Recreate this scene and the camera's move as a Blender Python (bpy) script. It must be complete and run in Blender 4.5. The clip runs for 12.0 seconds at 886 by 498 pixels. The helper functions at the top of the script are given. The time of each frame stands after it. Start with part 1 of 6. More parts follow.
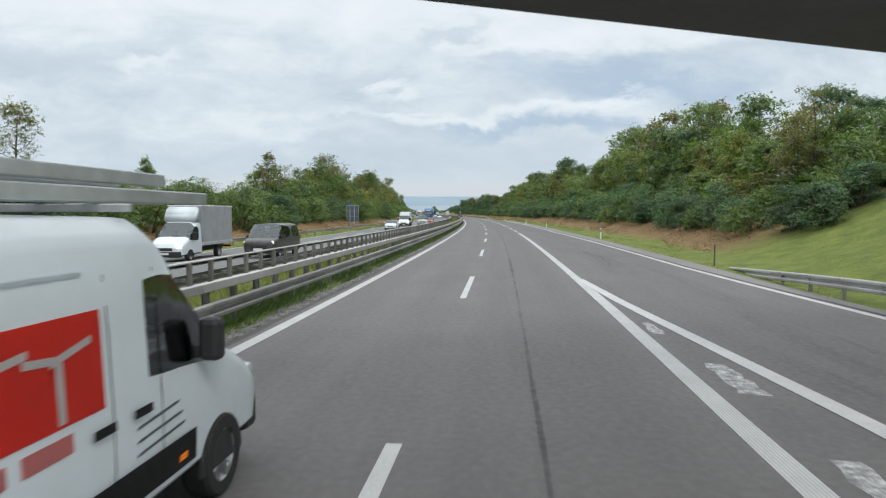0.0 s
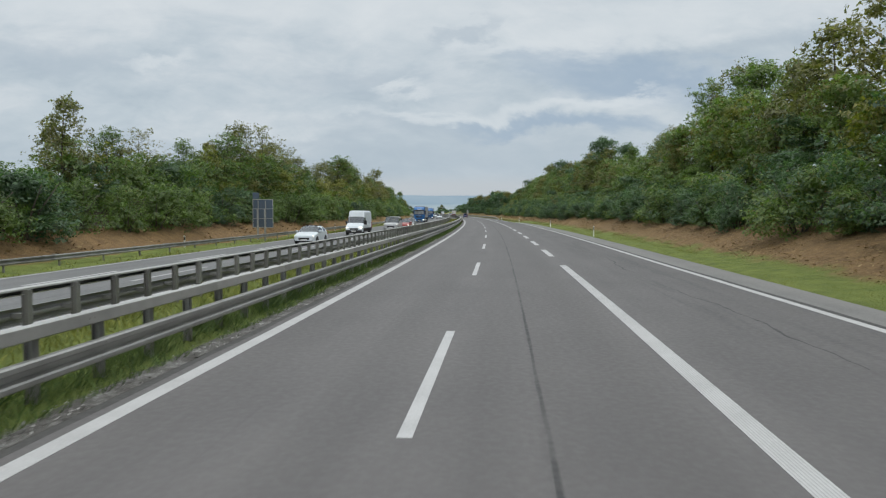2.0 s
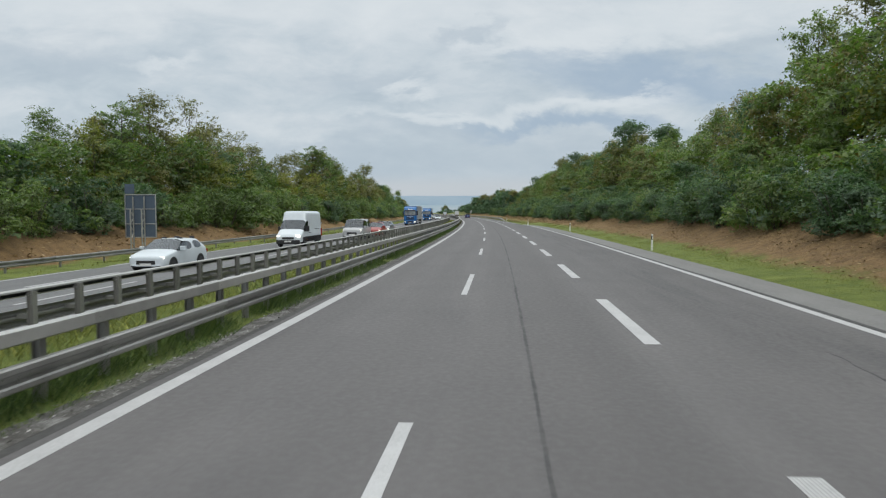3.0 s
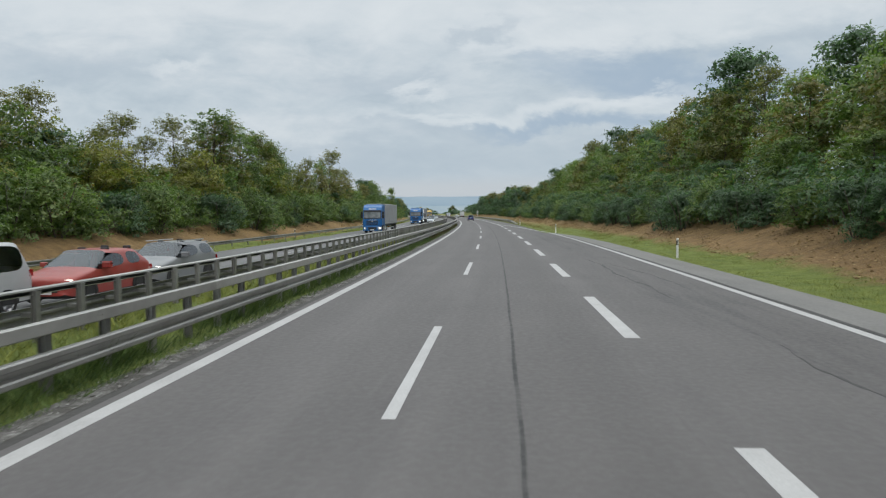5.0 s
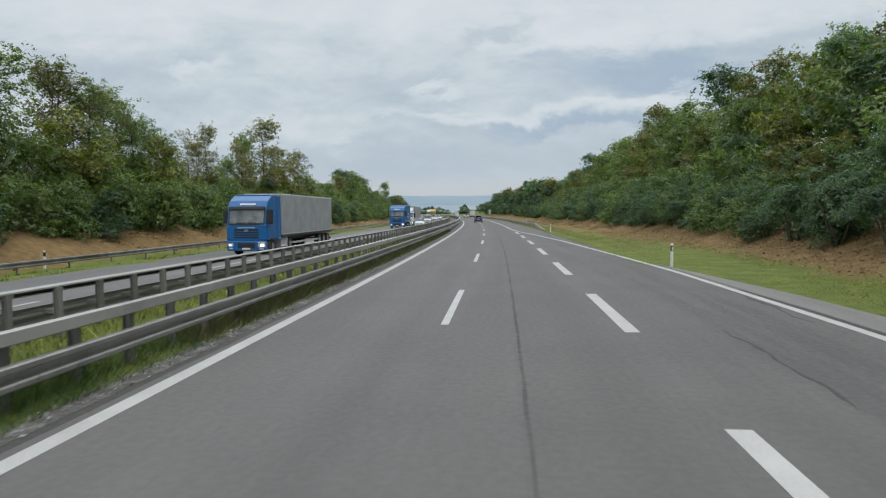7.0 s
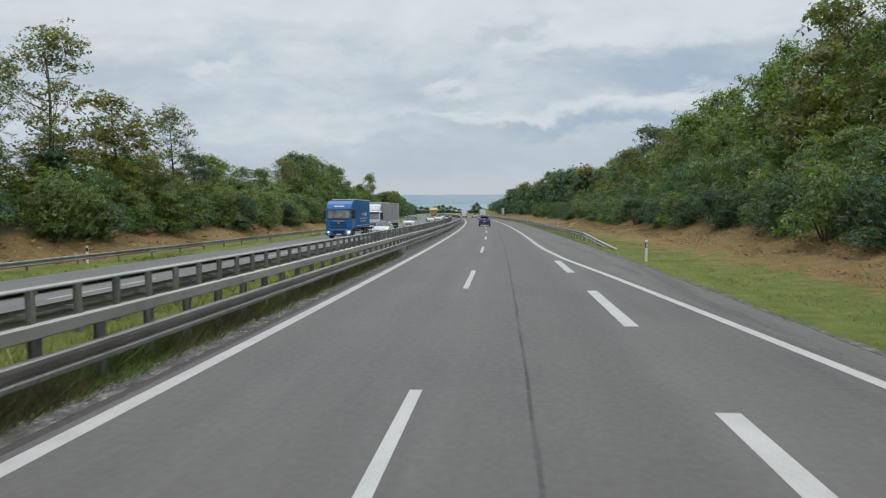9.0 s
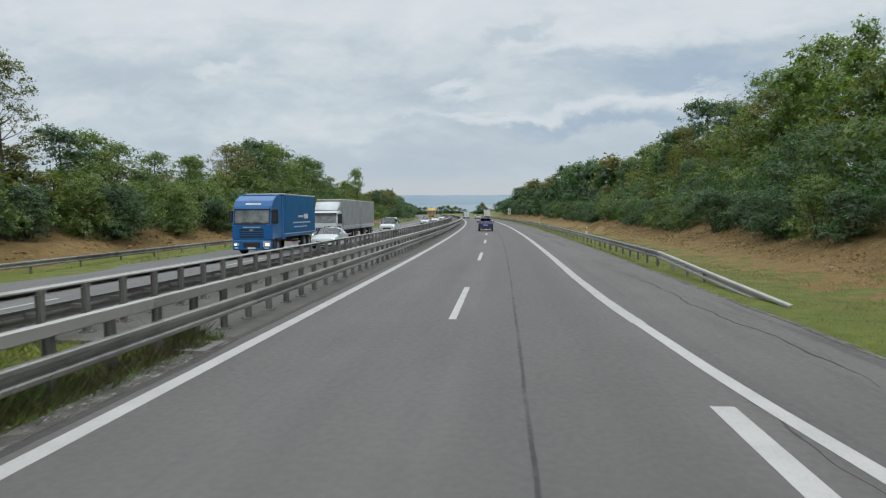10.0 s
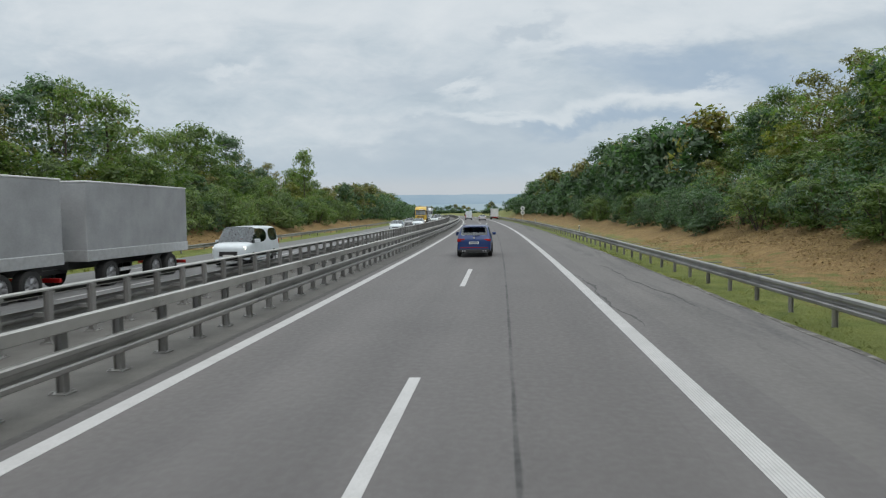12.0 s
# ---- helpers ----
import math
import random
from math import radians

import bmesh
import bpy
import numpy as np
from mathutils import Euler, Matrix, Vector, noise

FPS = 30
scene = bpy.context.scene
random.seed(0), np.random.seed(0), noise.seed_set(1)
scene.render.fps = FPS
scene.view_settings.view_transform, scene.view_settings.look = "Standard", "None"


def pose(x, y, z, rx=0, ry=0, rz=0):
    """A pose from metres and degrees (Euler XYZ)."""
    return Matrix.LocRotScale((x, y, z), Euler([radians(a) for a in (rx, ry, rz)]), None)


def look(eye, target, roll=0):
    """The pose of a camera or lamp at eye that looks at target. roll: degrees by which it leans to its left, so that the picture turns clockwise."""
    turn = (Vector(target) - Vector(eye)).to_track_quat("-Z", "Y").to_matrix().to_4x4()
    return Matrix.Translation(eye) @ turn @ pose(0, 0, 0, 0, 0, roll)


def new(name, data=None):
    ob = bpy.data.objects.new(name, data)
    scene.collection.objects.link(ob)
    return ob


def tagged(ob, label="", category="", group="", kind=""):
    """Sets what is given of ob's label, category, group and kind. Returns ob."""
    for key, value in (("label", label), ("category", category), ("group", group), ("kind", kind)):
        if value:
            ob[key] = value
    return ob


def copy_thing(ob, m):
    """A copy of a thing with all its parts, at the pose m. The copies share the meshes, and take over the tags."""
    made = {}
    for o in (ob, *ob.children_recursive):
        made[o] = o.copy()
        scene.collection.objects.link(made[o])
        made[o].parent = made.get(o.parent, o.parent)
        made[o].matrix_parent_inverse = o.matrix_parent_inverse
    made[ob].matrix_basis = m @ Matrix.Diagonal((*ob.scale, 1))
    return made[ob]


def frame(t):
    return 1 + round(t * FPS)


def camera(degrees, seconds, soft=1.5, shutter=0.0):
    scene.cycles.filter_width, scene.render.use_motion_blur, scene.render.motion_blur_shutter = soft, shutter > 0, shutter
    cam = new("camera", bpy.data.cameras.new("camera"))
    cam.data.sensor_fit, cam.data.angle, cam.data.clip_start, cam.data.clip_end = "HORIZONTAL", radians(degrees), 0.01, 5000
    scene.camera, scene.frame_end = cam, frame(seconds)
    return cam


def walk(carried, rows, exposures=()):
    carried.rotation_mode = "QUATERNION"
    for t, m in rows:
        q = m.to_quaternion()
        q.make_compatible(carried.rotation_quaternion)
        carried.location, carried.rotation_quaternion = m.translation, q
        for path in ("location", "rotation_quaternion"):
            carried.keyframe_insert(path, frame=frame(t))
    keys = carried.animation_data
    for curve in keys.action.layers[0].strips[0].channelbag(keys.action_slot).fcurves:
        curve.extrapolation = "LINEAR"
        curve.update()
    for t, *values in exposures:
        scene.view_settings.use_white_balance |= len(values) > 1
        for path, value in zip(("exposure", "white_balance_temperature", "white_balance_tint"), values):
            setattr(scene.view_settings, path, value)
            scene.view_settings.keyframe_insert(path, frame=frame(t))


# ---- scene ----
import itertools

# ---------------------------------------------------------------- road frame
# s runs along the motorway, d across it (0 on the lane line, right positive).
BEND = 4.15e-4
BEND_FROM, BEND_TO = -120.0, 760.0


def centre(s):
    """Place and heading (turned left) of the lane line at s."""
    a = min(max(s, BEND_FROM), BEND_TO)
    th = BEND * a
    x, y = -(1 - math.cos(th)) / BEND, math.sin(th) / BEND
    x += -math.sin(th) * (s - a)
    y += math.cos(th) * (s - a)
    return x, y, th


def road(s, d, z=0.0):
    x, y, th = centre(s)
    return Vector((x + d * math.cos(th), y + d * math.sin(th), z))


def lerp(x, pts):
    if x <= pts[0][0]:
        return pts[0][1]
    for (a, u), (b, v) in zip(pts, pts[1:]):
        if x <= b:
            return u + (v - u) * (x - a) / (b - a)
    return pts[-1][1]


SECTION = [(-4600, -6), (-700, -3), (-200, 2.5), (-60, 4.6), (-42, 4.4), (-34, 3.0), (-28, 1.15), (-26.4, 0.55), (-24.2, -0.42), (-22.4, -0.56),
           (-20.9, -0.52), (-9, 0), (10.3, 0), (12.4, 0.12), (14.2, 0.62), (16.2, 1.4), (21, 3.5), (28, 5.6), (45, 6.2),
           (120, 4), (700, -3), (4600, -6)]


def level(d):
    return lerp(d, SECTION)


def stand(s, d, turn=0.0, lift=0.0):
    """A pose on the ground at s, d, facing along the motorway."""
    x, y, th = centre(s)
    p = road(s, d, level(d) + lift)
    return pose(p.x, p.y, p.z, 0, 0, math.degrees(th) + turn)


# ---------------------------------------------------------------- camera
SPEED, EYE = 23.773, 2.40
cam = camera(67.9, 12.0, soft=1.2, shutter=0.07)
TURNED = [  # seconds, across, yaw from the road, pitch, roll
    (0.0, 1.108, 5.528, -3.172, -0.079),
    (0.5, 1.099, 5.540, -3.154, -0.062),
    (1.0, 1.077, 5.500, -3.014, -0.079),
    (1.5, 1.043, 5.426, -3.284, -0.102),
    (2.0, 1.016, 5.434, -3.243, -0.118),
    (2.5, 1.042, 5.329, -3.214, 0.012),
    (3.0, 1.077, 5.373, -3.205, 0.134),
    (3.5, 1.100, 5.307, -3.205, 0.206),
    (5.5, 1.331, 5.252, -3.118, 0.425),
    (6.0, 1.311, 5.326, -3.155, 0.425),
    (6.5, 1.268, 5.397, -3.172, 0.420),
    (7.0, 1.231, 5.416, -3.173, 0.366),
    (9.0, 1.180, 5.575, -3.252, 0.355),
    (9.5, 1.167, 5.619, -3.239, 0.364),
    (10.0, 1.154, 5.566, -3.200, 0.383),
    (10.5, 1.161, 5.509, -3.157, 0.440),
    (11.0, 1.184, 5.494, -3.156, 0.556),
    (11.5, 1.230, 5.465, -3.190, 0.661),
    (12.0, 1.275, 5.397, -3.225, 0.765),
]


def ride(t, across, yaw, pitch, roll):
    s = SPEED * t
    x, y, th = centre(s)
    p = road(s, across, EYE)
    return t, pose(p.x, p.y, p.z, 90 + pitch, roll, math.degrees(th) + yaw)


walk(cam, [ride(*row) for row in TURNED], [(0.0, 0.29), (0.5, 0.11), (1.0, -0.09), (1.5, -0.11), (2.2, -0.02), (3.0, 0.0), (12.0, 0.0)])

# ---------------------------------------------------------------- daylight
world = bpy.data.worlds.new("sky")
scene.world = world
world.use_nodes = True
SUN_UP, SUN_ROUND = 48.0, 148.0


class Nodes:
    """Short hand for a node tree."""

    def __init__(self, tree):
        self.tree = tree
        tree.nodes.clear()

    def add(self, kind, inputs=None, **props):
        n = self.tree.nodes.new(kind)
        for k, v in props.items():
            setattr(n, k, v)
        for k, v in (inputs or {}).items():
            sock = n.inputs[k]
            if hasattr(v, "links") or isinstance(v, bpy.types.NodeSocket):
                self.tree.links.new(v, sock)
            else:
                sock.default_value = v
        return n

    def maths(self, op, a, b=0.0, clamp=False):
        return self.add("ShaderNodeMath", {0: a, 1: b}, operation=op, use_clamp=clamp).outputs[0]

    def mix(self, fac, a, b, blend="MIX"):
        n = self.add("ShaderNodeMix", data_type="RGBA", blend_type=blend)
        for sock, v in ((n.inputs[0], fac), (n.inputs[6], a), (n.inputs[7], b)):
            if isinstance(v, bpy.types.NodeSocket):
                self.tree.links.new(v, sock)
            else:
                sock.default_value = v
        return n.outputs[2]

    def noise(self, vec, scale, detail=4.0, rough=0.55, distort=0.0):
        ins = {"Scale": scale, "Detail": detail, "Roughness": rough, "Distortion": distort}
        if vec is not None:
            ins["Vector"] = vec
        return self.add("ShaderNodeTexNoise", ins).outputs["Fac"]

    def ramp(self, fac, *stops):
        n = self.add("ShaderNodeValToRGB", {"Fac": fac})
        els = n.color_ramp.elements
        while len(els) < len(stops):
            els.new(0.5)
        for e, (p, c) in zip(els, stops):
            e.position = p
            e.color = c if len(c) == 4 else (*c, 1)
        return n.outputs["Color"]

    def span(self, v, a, b, lo=0.0, hi=1.0, smooth=True):
        n = self.add("ShaderNodeMapRange", {"Value": v, "From Min": a, "From Max": b, "To Min": lo, "To Max": hi})
        n.interpolation_type = "SMOOTHSTEP" if smooth else "LINEAR"
        return n.outputs["Result"]


def grey(v):
    return (v, v, v, 1)


w = Nodes(world.node_tree)
coord = w.add("ShaderNodeTexCoord").outputs["Generated"]
sep = w.add("ShaderNodeSeparateXYZ", {0: coord})
up = w.maths("MAXIMUM", sep.outputs["Z"], 0.0)
deep = w.maths("ADD", up, 0.17)
flat = w.add("ShaderNodeCombineXYZ", {"X": w.maths("DIVIDE", sep.outputs["X"], deep), "Y": w.maths("DIVIDE", sep.outputs["Y"], deep), "Z": 2.1})
broad = w.noise(flat.outputs[0], 0.62, 3, 0.5, 0.2)
fine = w.noise(flat.outputs[0], 1.9, 10, 0.58, 0.25)
cover = w.maths("ADD", w.maths("MULTIPLY", broad, 0.55), w.maths("MULTIPLY", fine, 0.45))
ramp_stops = ((0.36, (0.33, 0.41, 0.51)), (0.45, (0.44, 0.51, 0.59)), (0.54, (0.565, 0.615, 0.665)), (0.68, (0.72, 0.755, 0.785)))
round_about = w.ramp(cover, *ramp_stops)

# the cloud field ahead: a and e are the slopes to the right of the middle of the walk's heading and upwards
AHEAD_TURN = radians(9.07)
right_ = w.maths("ADD", w.maths("MULTIPLY", sep.outputs["X"], math.cos(AHEAD_TURN)), w.maths("MULTIPLY", sep.outputs["Y"], math.sin(AHEAD_TURN)))
forth = w.maths("SUBTRACT", w.maths("MULTIPLY", sep.outputs["Y"], math.cos(AHEAD_TURN)), w.maths("MULTIPLY", sep.outputs["X"], math.sin(AHEAD_TURN)))
safe = w.maths("MAXIMUM", forth, 0.08)
slope_a, slope_e = w.maths("DIVIDE", right_, safe), w.maths("DIVIDE", up, safe)
field = w.add("ShaderNodeCombineXYZ", {"X": slope_a, "Y": w.maths("MULTIPLY", slope_e, 2.3), "Z": 0.7}).outputs[0]
curl = w.maths("SUBTRACT", w.noise(field, 5.5, 7, 0.60, 0.3), 0.5)
curl_2 = w.maths("SUBTRACT", w.noise(w.add("ShaderNodeVectorMath", {0: field, 1: (3.1, 7.7, 1.9)}).outputs[0], 5.5, 7, 0.60, 0.3), 0.5)
bent_a = w.maths("ADD", slope_a, w.maths("MULTIPLY", curl, 0.36))
bent_e = w.maths("ADD", slope_e, w.maths("MULTIPLY", curl_2, 0.15))


def bank(a, e, ra, re, tilt, sharp=0.35):
    """A ragged bank of cloud round the slopes a, e: 1 inside, 0 outside."""
    c, s = math.cos(tilt), math.sin(tilt)
    da, de = w.maths("SUBTRACT", bent_a, a), w.maths("SUBTRACT", bent_e, e)
    u = w.maths("DIVIDE", w.maths("ADD", w.maths("MULTIPLY", da, c), w.maths("MULTIPLY", de, s)), ra)
    v = w.maths("DIVIDE", w.maths("SUBTRACT", w.maths("MULTIPLY", de, c), w.maths("MULTIPLY", da, s)), re)
    r = w.maths("SQRT", w.maths("ADD", w.maths("MULTIPLY", u, u), w.maths("MULTIPLY", v, v)))
    return w.span(r, 1.5, sharp - 0.25)


wisps = w.maths("ADD", w.maths("MULTIPLY", w.noise(field, 3.2, 9, 0.60, 0.5), 0.6), w.maths("MULTIPLY", w.noise(field, 11.0, 7, 0.6, 0.4), 0.4))
cloud = w.ramp(wisps, (0.34, (0.455, 0.540, 0.61)), (0.46, (0.555, 0.632, 0.69)), (0.56, (0.645, 0.705, 0.75)), (0.68, (0.735, 0.785, 0.815)))
GAP, PALE, DULL = (0.36, 0.465, 0.585, 1), (0.75, 0.80, 0.83, 1), (0.46, 0.54, 0.615, 1)
for tone, weight, spots in (
        (PALE, 0.6, ((-0.02, 0.30, 0.42, 0.06, 0.0), (-0.5, 0.33, 0.30, 0.05, 0.1), (0.45, 0.30, 0.30, 0.04, 0.15))),
        (DULL, 0.55, ((-0.56, 0.225, 0.20, 0.022, 0.0), (-0.10, 0.195, 0.10, 0.018, 0.1), (0.085, 0.265, 0.05, 0.020, 0.7), (-0.25, 0.095, 0.35, 0.020, 0.0), (0.55, 0.245, 0.20, 0.02, 0.1), (0.10, 0.085, 0.40, 0.028, 0.0), (0.06, 0.126, 0.22, 0.018, -0.05))),
        (GAP, 0.80, ((0.30, 0.215, 0.17, 0.034, -0.10), (0.43, 0.190, 0.16, 0.026, 0.05), (0.24, 0.128, 0.16, 0.014, -0.05))),
        (PALE, 0.60, ((0.25, 0.163, 0.15, 0.013, 0.06), (0.16, 0.258, 0.13, 0.016, 0.28), (0.335, 0.176, 0.08, 0.010, 0.10), (-0.36, 0.222, 0.085, 0.010, 0.0), (-0.045, 0.187, 0.05, 0.009, 0.2), (0.04, 0.148, 0.16, 0.010, 0.0)))):
    for a_, e_, ra_, re_, tilt_ in spots:
        cloud = w.mix(w.maths("MULTIPLY", bank(a_, e_, ra_, re_, tilt_), weight), cloud, tone)
cloud = w.mix(w.span(forth, 0.35, 0.7), round_about, cloud)
low = w.span(up, 0.015, 0.12, 0.85, 0.0)
cloud = w.mix(low, cloud, (0.44, 0.53, 0.615, 1))
cloud = w.mix(w.maths("MULTIPLY", w.span(up, 0.012, 0.030), w.span(up, 0.062, 0.036, 0.0, 0.6)), cloud, (0.59, 0.615, 0.64, 1))
cloud = w.mix(w.span(up, 0.33, 0.6, 0.0, 0.85), cloud, (0.620, 0.648, 0.648, 1))
sky = w.add("ShaderNodeTexSky", sky_type="NISHITA", sun_disc=False, sun_elevation=radians(SUN_UP), sun_rotation=radians(SUN_ROUND)).outputs[0]
clear = w.add("ShaderNodeBackground", {"Color": sky, "Strength": 0.06})
dull = w.add("ShaderNodeBackground", {"Color": cloud, "Strength": w.span(up, 0.36, 0.80, 1.0, 2.6)})
both = w.add("ShaderNodeMixShader", {0: 0.93, 1: clear.outputs[0], 2: dull.outputs[0]})
w.add("ShaderNodeOutputWorld", {"Surface": both.outputs[0]})

sun = new("sun", bpy.data.lights.new("sun", "SUN"))
sun.data.energy, sun.data.angle, sun.data.color = 0.7, radians(25), (1.0, 0.96, 0.9)
sun.matrix_world = look((0, 0, 60), (0 + math.sin(radians(SUN_ROUND)) * -40, math.cos(radians(SUN_ROUND)) * -40, 60 - 45))
scene.view_settings.exposure = 0.0


# ---------------------------------------------------------------- materials
def material(name):
    m = bpy.data.materials.new(name)
    m.use_nodes = True
    return m, Nodes(m.node_tree)


def finish(n, colour, rough=0.6, metal=0.0, bump=None, strength=0.3, dist=0.01, **extra):
    ins = {"Base Color": colour, "Roughness": rough, "Metallic": metal}
    ins.update(extra)
    if bump is not None:
        ins["Normal"] = n.add("ShaderNodeBump", {"Height": bump, "Strength": strength, "Distance": dist}).outputs[0]
    b = n.add("ShaderNodeBsdfPrincipled", ins)
    n.add("ShaderNodeOutputMaterial", {"Surface": b.outputs[0]})
    return b


def attr(n, name):
    return n.add("ShaderNodeAttribute", attribute_name=name).outputs["Fac"]


def place(n):
    return n.add("ShaderNodeTexCoord").outputs["Object"]


def asphalt(name, base, joints=(), patches=0.0):
    m, n = material(name)
    p = place(n)
    across, along = attr(n, "across"), attr(n, "along")
    lanes = n.add("ShaderNodeCombineXYZ", {"X": across, "Y": n.maths("MULTIPLY", along, 0.06)}).outputs[0]
    streak = n.noise(lanes, 1.1, 4, 0.6)
    blot = n.noise(p, 0.35, 4, 0.6)
    grain = n.noise(p, 90, 3, 0.7)
    mid = n.noise(p, 9, 4, 0.65)
    v = n.maths("ADD", n.maths("MULTIPLY", streak, 0.35), n.maths("ADD", n.maths("MULTIPLY", blot, 0.3), n.maths("ADD", n.maths("MULTIPLY", grain, 0.22), n.maths("MULTIPLY", mid, 0.07))))
    a, b, c = base
    col = n.ramp(v, (0.32, (a * 0.72, b * 0.72, c * 0.73)), (0.5, (a, b, c)), (0.68, (a * 1.22, b * 1.21, c * 1.19)))
    if joints:
        track = n.maths("MULTIPLY", n.span(n.maths("COSINE", n.maths("MULTIPLY", n.maths("SUBTRACT", across, 0.95), 3.42)), -0.6, 0.9), n.span(blot, 0.25, 0.65, 0.10, 0.24))
        col = n.mix(track, col, (a * 0.62, b * 0.62, c * 0.62, 1))
    if joints and len(joints) > 1:
        band = n.maths("MULTIPLY", n.span(across, 1.36, 1.46), n.span(across, 3.7, 2.6))
        col = n.mix(n.maths("MULTIPLY", band, n.span(streak, 0.3, 0.6, 0.10, 0.32)), col, (a * 0.66, b * 0.65, c * 0.64, 1))
    for at, wide, weight in joints:
        wob = n.maths("MULTIPLY", n.maths("SUBTRACT", n.noise(lanes, 6, 5, 0.7), 0.5), 0.10)
        off = n.maths("ABSOLUTE", n.maths("SUBTRACT", n.maths("ADD", n.maths("ADD", across, wob), n.span(along, 205, 262, 0.0, 0.12)), at))
        holes = n.span(n.noise(n.add("ShaderNodeCombineXYZ", {"X": at, "Y": n.maths("MULTIPLY", along, 0.45)}).outputs[0], 1.0, 4, 0.7), 0.36, 0.58, 0.35, 1.0)
        line = n.maths("MULTIPLY", n.span(off, wide, wide * 0.25), n.maths("MULTIPLY", holes, weight))
        col = n.mix(line, col, (0.025, 0.025, 0.026, 1))
    if patches:
        crack = n.maths("ABSOLUTE", n.maths("SUBTRACT", n.noise(n.add("ShaderNodeCombineXYZ", {"X": n.maths("MULTIPLY", across, 0.8), "Y": n.maths("MULTIPLY", along, 0.08)}).outputs[0], 1.0, 6, 0.62), 0.5))
        where = n.maths("MULTIPLY", n.span(across, 5.2, 5.8), n.span(across, 8.0, 7.4))
        line = n.maths("MULTIPLY", n.maths("MULTIPLY", n.span(crack, 0.010, 0.002), where), patches * 0.4)
        col = n.mix(line, col, (0.03, 0.03, 0.03, 1))
        tar = n.span(n.noise(n.add("ShaderNodeCombineXYZ", {"X": n.maths("MULTIPLY", across, 1.1), "Y": n.maths("MULTIPLY", along, 0.07)}).outputs[0], 1.0, 5, 0.65, 0.8), 0.50, 0.62)
        col = n.mix(n.maths("MULTIPLY", n.maths("MULTIPLY", tar, where), 0.8 * patches), col, (0.05, 0.05, 0.052, 1))
    finish(n, col, n.span(mid, 0.3, 0.7, 0.62, 0.85), bump=grain, strength=0.2, dist=0.005)
    return m


M_ROAD = asphalt("asphalt", (0.1200, 0.1135, 0.1122), ((1.50, 0.045, 0.85), (-1.95, 0.03, 0.1), (3.35, 0.03, 0.1)))
M_SIDE = asphalt("weathered_asphalt", (0.111, 0.1050, 0.1040), (), 0.5)
M_SHOULDER = asphalt("shoulder_asphalt", (0.126, 0.120, 0.1165), (), 0.7)
M_GUTTER = asphalt("gutter_asphalt", (0.062, 0.060, 0.057))


def grit():
    m, n = material("grit_strip")
    p = place(n)
    a, b = n.noise(p, 2.4, 5, 0.7), n.noise(p, 34, 3, 0.7)
    v = n.maths("ADD", n.maths("MULTIPLY", a, 0.6), n.maths("MULTIPLY", b, 0.4))
    finish(n, n.ramp(v, (0.38, (0.045, 0.041, 0.035)), (0.50, (0.095, 0.090, 0.082)), (0.58, (0.20, 0.196, 0.186)), (0.67, (0.42, 0.415, 0.40))), 0.9, bump=b, strength=0.6, dist=0.02)
    return m


M_GRIT = grit()
M_EDGE = asphalt("pale_asphalt", (0.185, 0.180, 0.174))
M_FARROAD = asphalt("far_asphalt", (0.145, 0.145, 0.146), ((-12.3, 0.05, 0.4),))


def plain(name, colour, rough=0.5, metal=0.0, spread=0.12, scale=3.0, bump=0.05, **extra):
    """A painted or cast surface with slight stains and grain."""
    m, n = material(name)
    p = place(n)
    big, small = n.noise(p, scale, 4, 0.6), n.noise(p, scale * 14, 3, 0.6)
    v = n.maths("ADD", n.maths("MULTIPLY", big, 0.65), n.maths("MULTIPLY", small, 0.35))
    c = colour
    col = n.ramp(v, (0.3, tuple(x * (1 - spread) for x in c)), (0.7, tuple(min(x * (1 + spread), 1) for x in c)))
    finish(n, col, n.span(big, 0.3, 0.7, max(rough - 0.08, 0.03), min(rough + 0.08, 1)), metal, bump=small if bump else None, strength=bump, dist=0.004, **extra)
    return m


def paint_line(name="road_paint", ribs=False):
    m, n = material(name)
    p = place(n)
    worn = n.noise(p, 26, 5, 0.75)
    soft = n.noise(p, 1.2, 3, 0.6)
    v = n.maths("ADD", n.maths("MULTIPLY", worn, 0.6), n.maths("MULTIPLY", soft, 0.4))
    col = n.ramp(v, (0.28, (0.27, 0.27, 0.268)), (0.42, (0.395, 0.392, 0.39)), (0.6, (0.49, 0.487, 0.485)))
    if ribs:
        comb = n.maths("SINE", n.maths("MULTIPLY", attr(n, "across"), 160.0))
        col = n.mix(n.maths("MULTIPLY", n.span(comb, 0.1, 0.9), 0.45), col, (0.20, 0.20, 0.195, 1))
        worn = n.maths("SUBTRACT", worn, comb)
    finish(n, col, 0.6, bump=worn, strength=0.3, dist=0.004)
    return m


M_PAINT = paint_line()
M_RIB = paint_line("ribbed_road_paint", True)


def worn_paint():
    m, n = material("worn_road_paint")
    p = place(n)
    v = n.noise(p, 7, 6, 0.75)
    col = n.ramp(v, (0.40, (0.125, 0.125, 0.125)), (0.52, (0.30, 0.30, 0.298)), (0.65, (0.60, 0.60, 0.59)))
    finish(n, col, 0.7)
    return m


M_WORN = worn_paint()


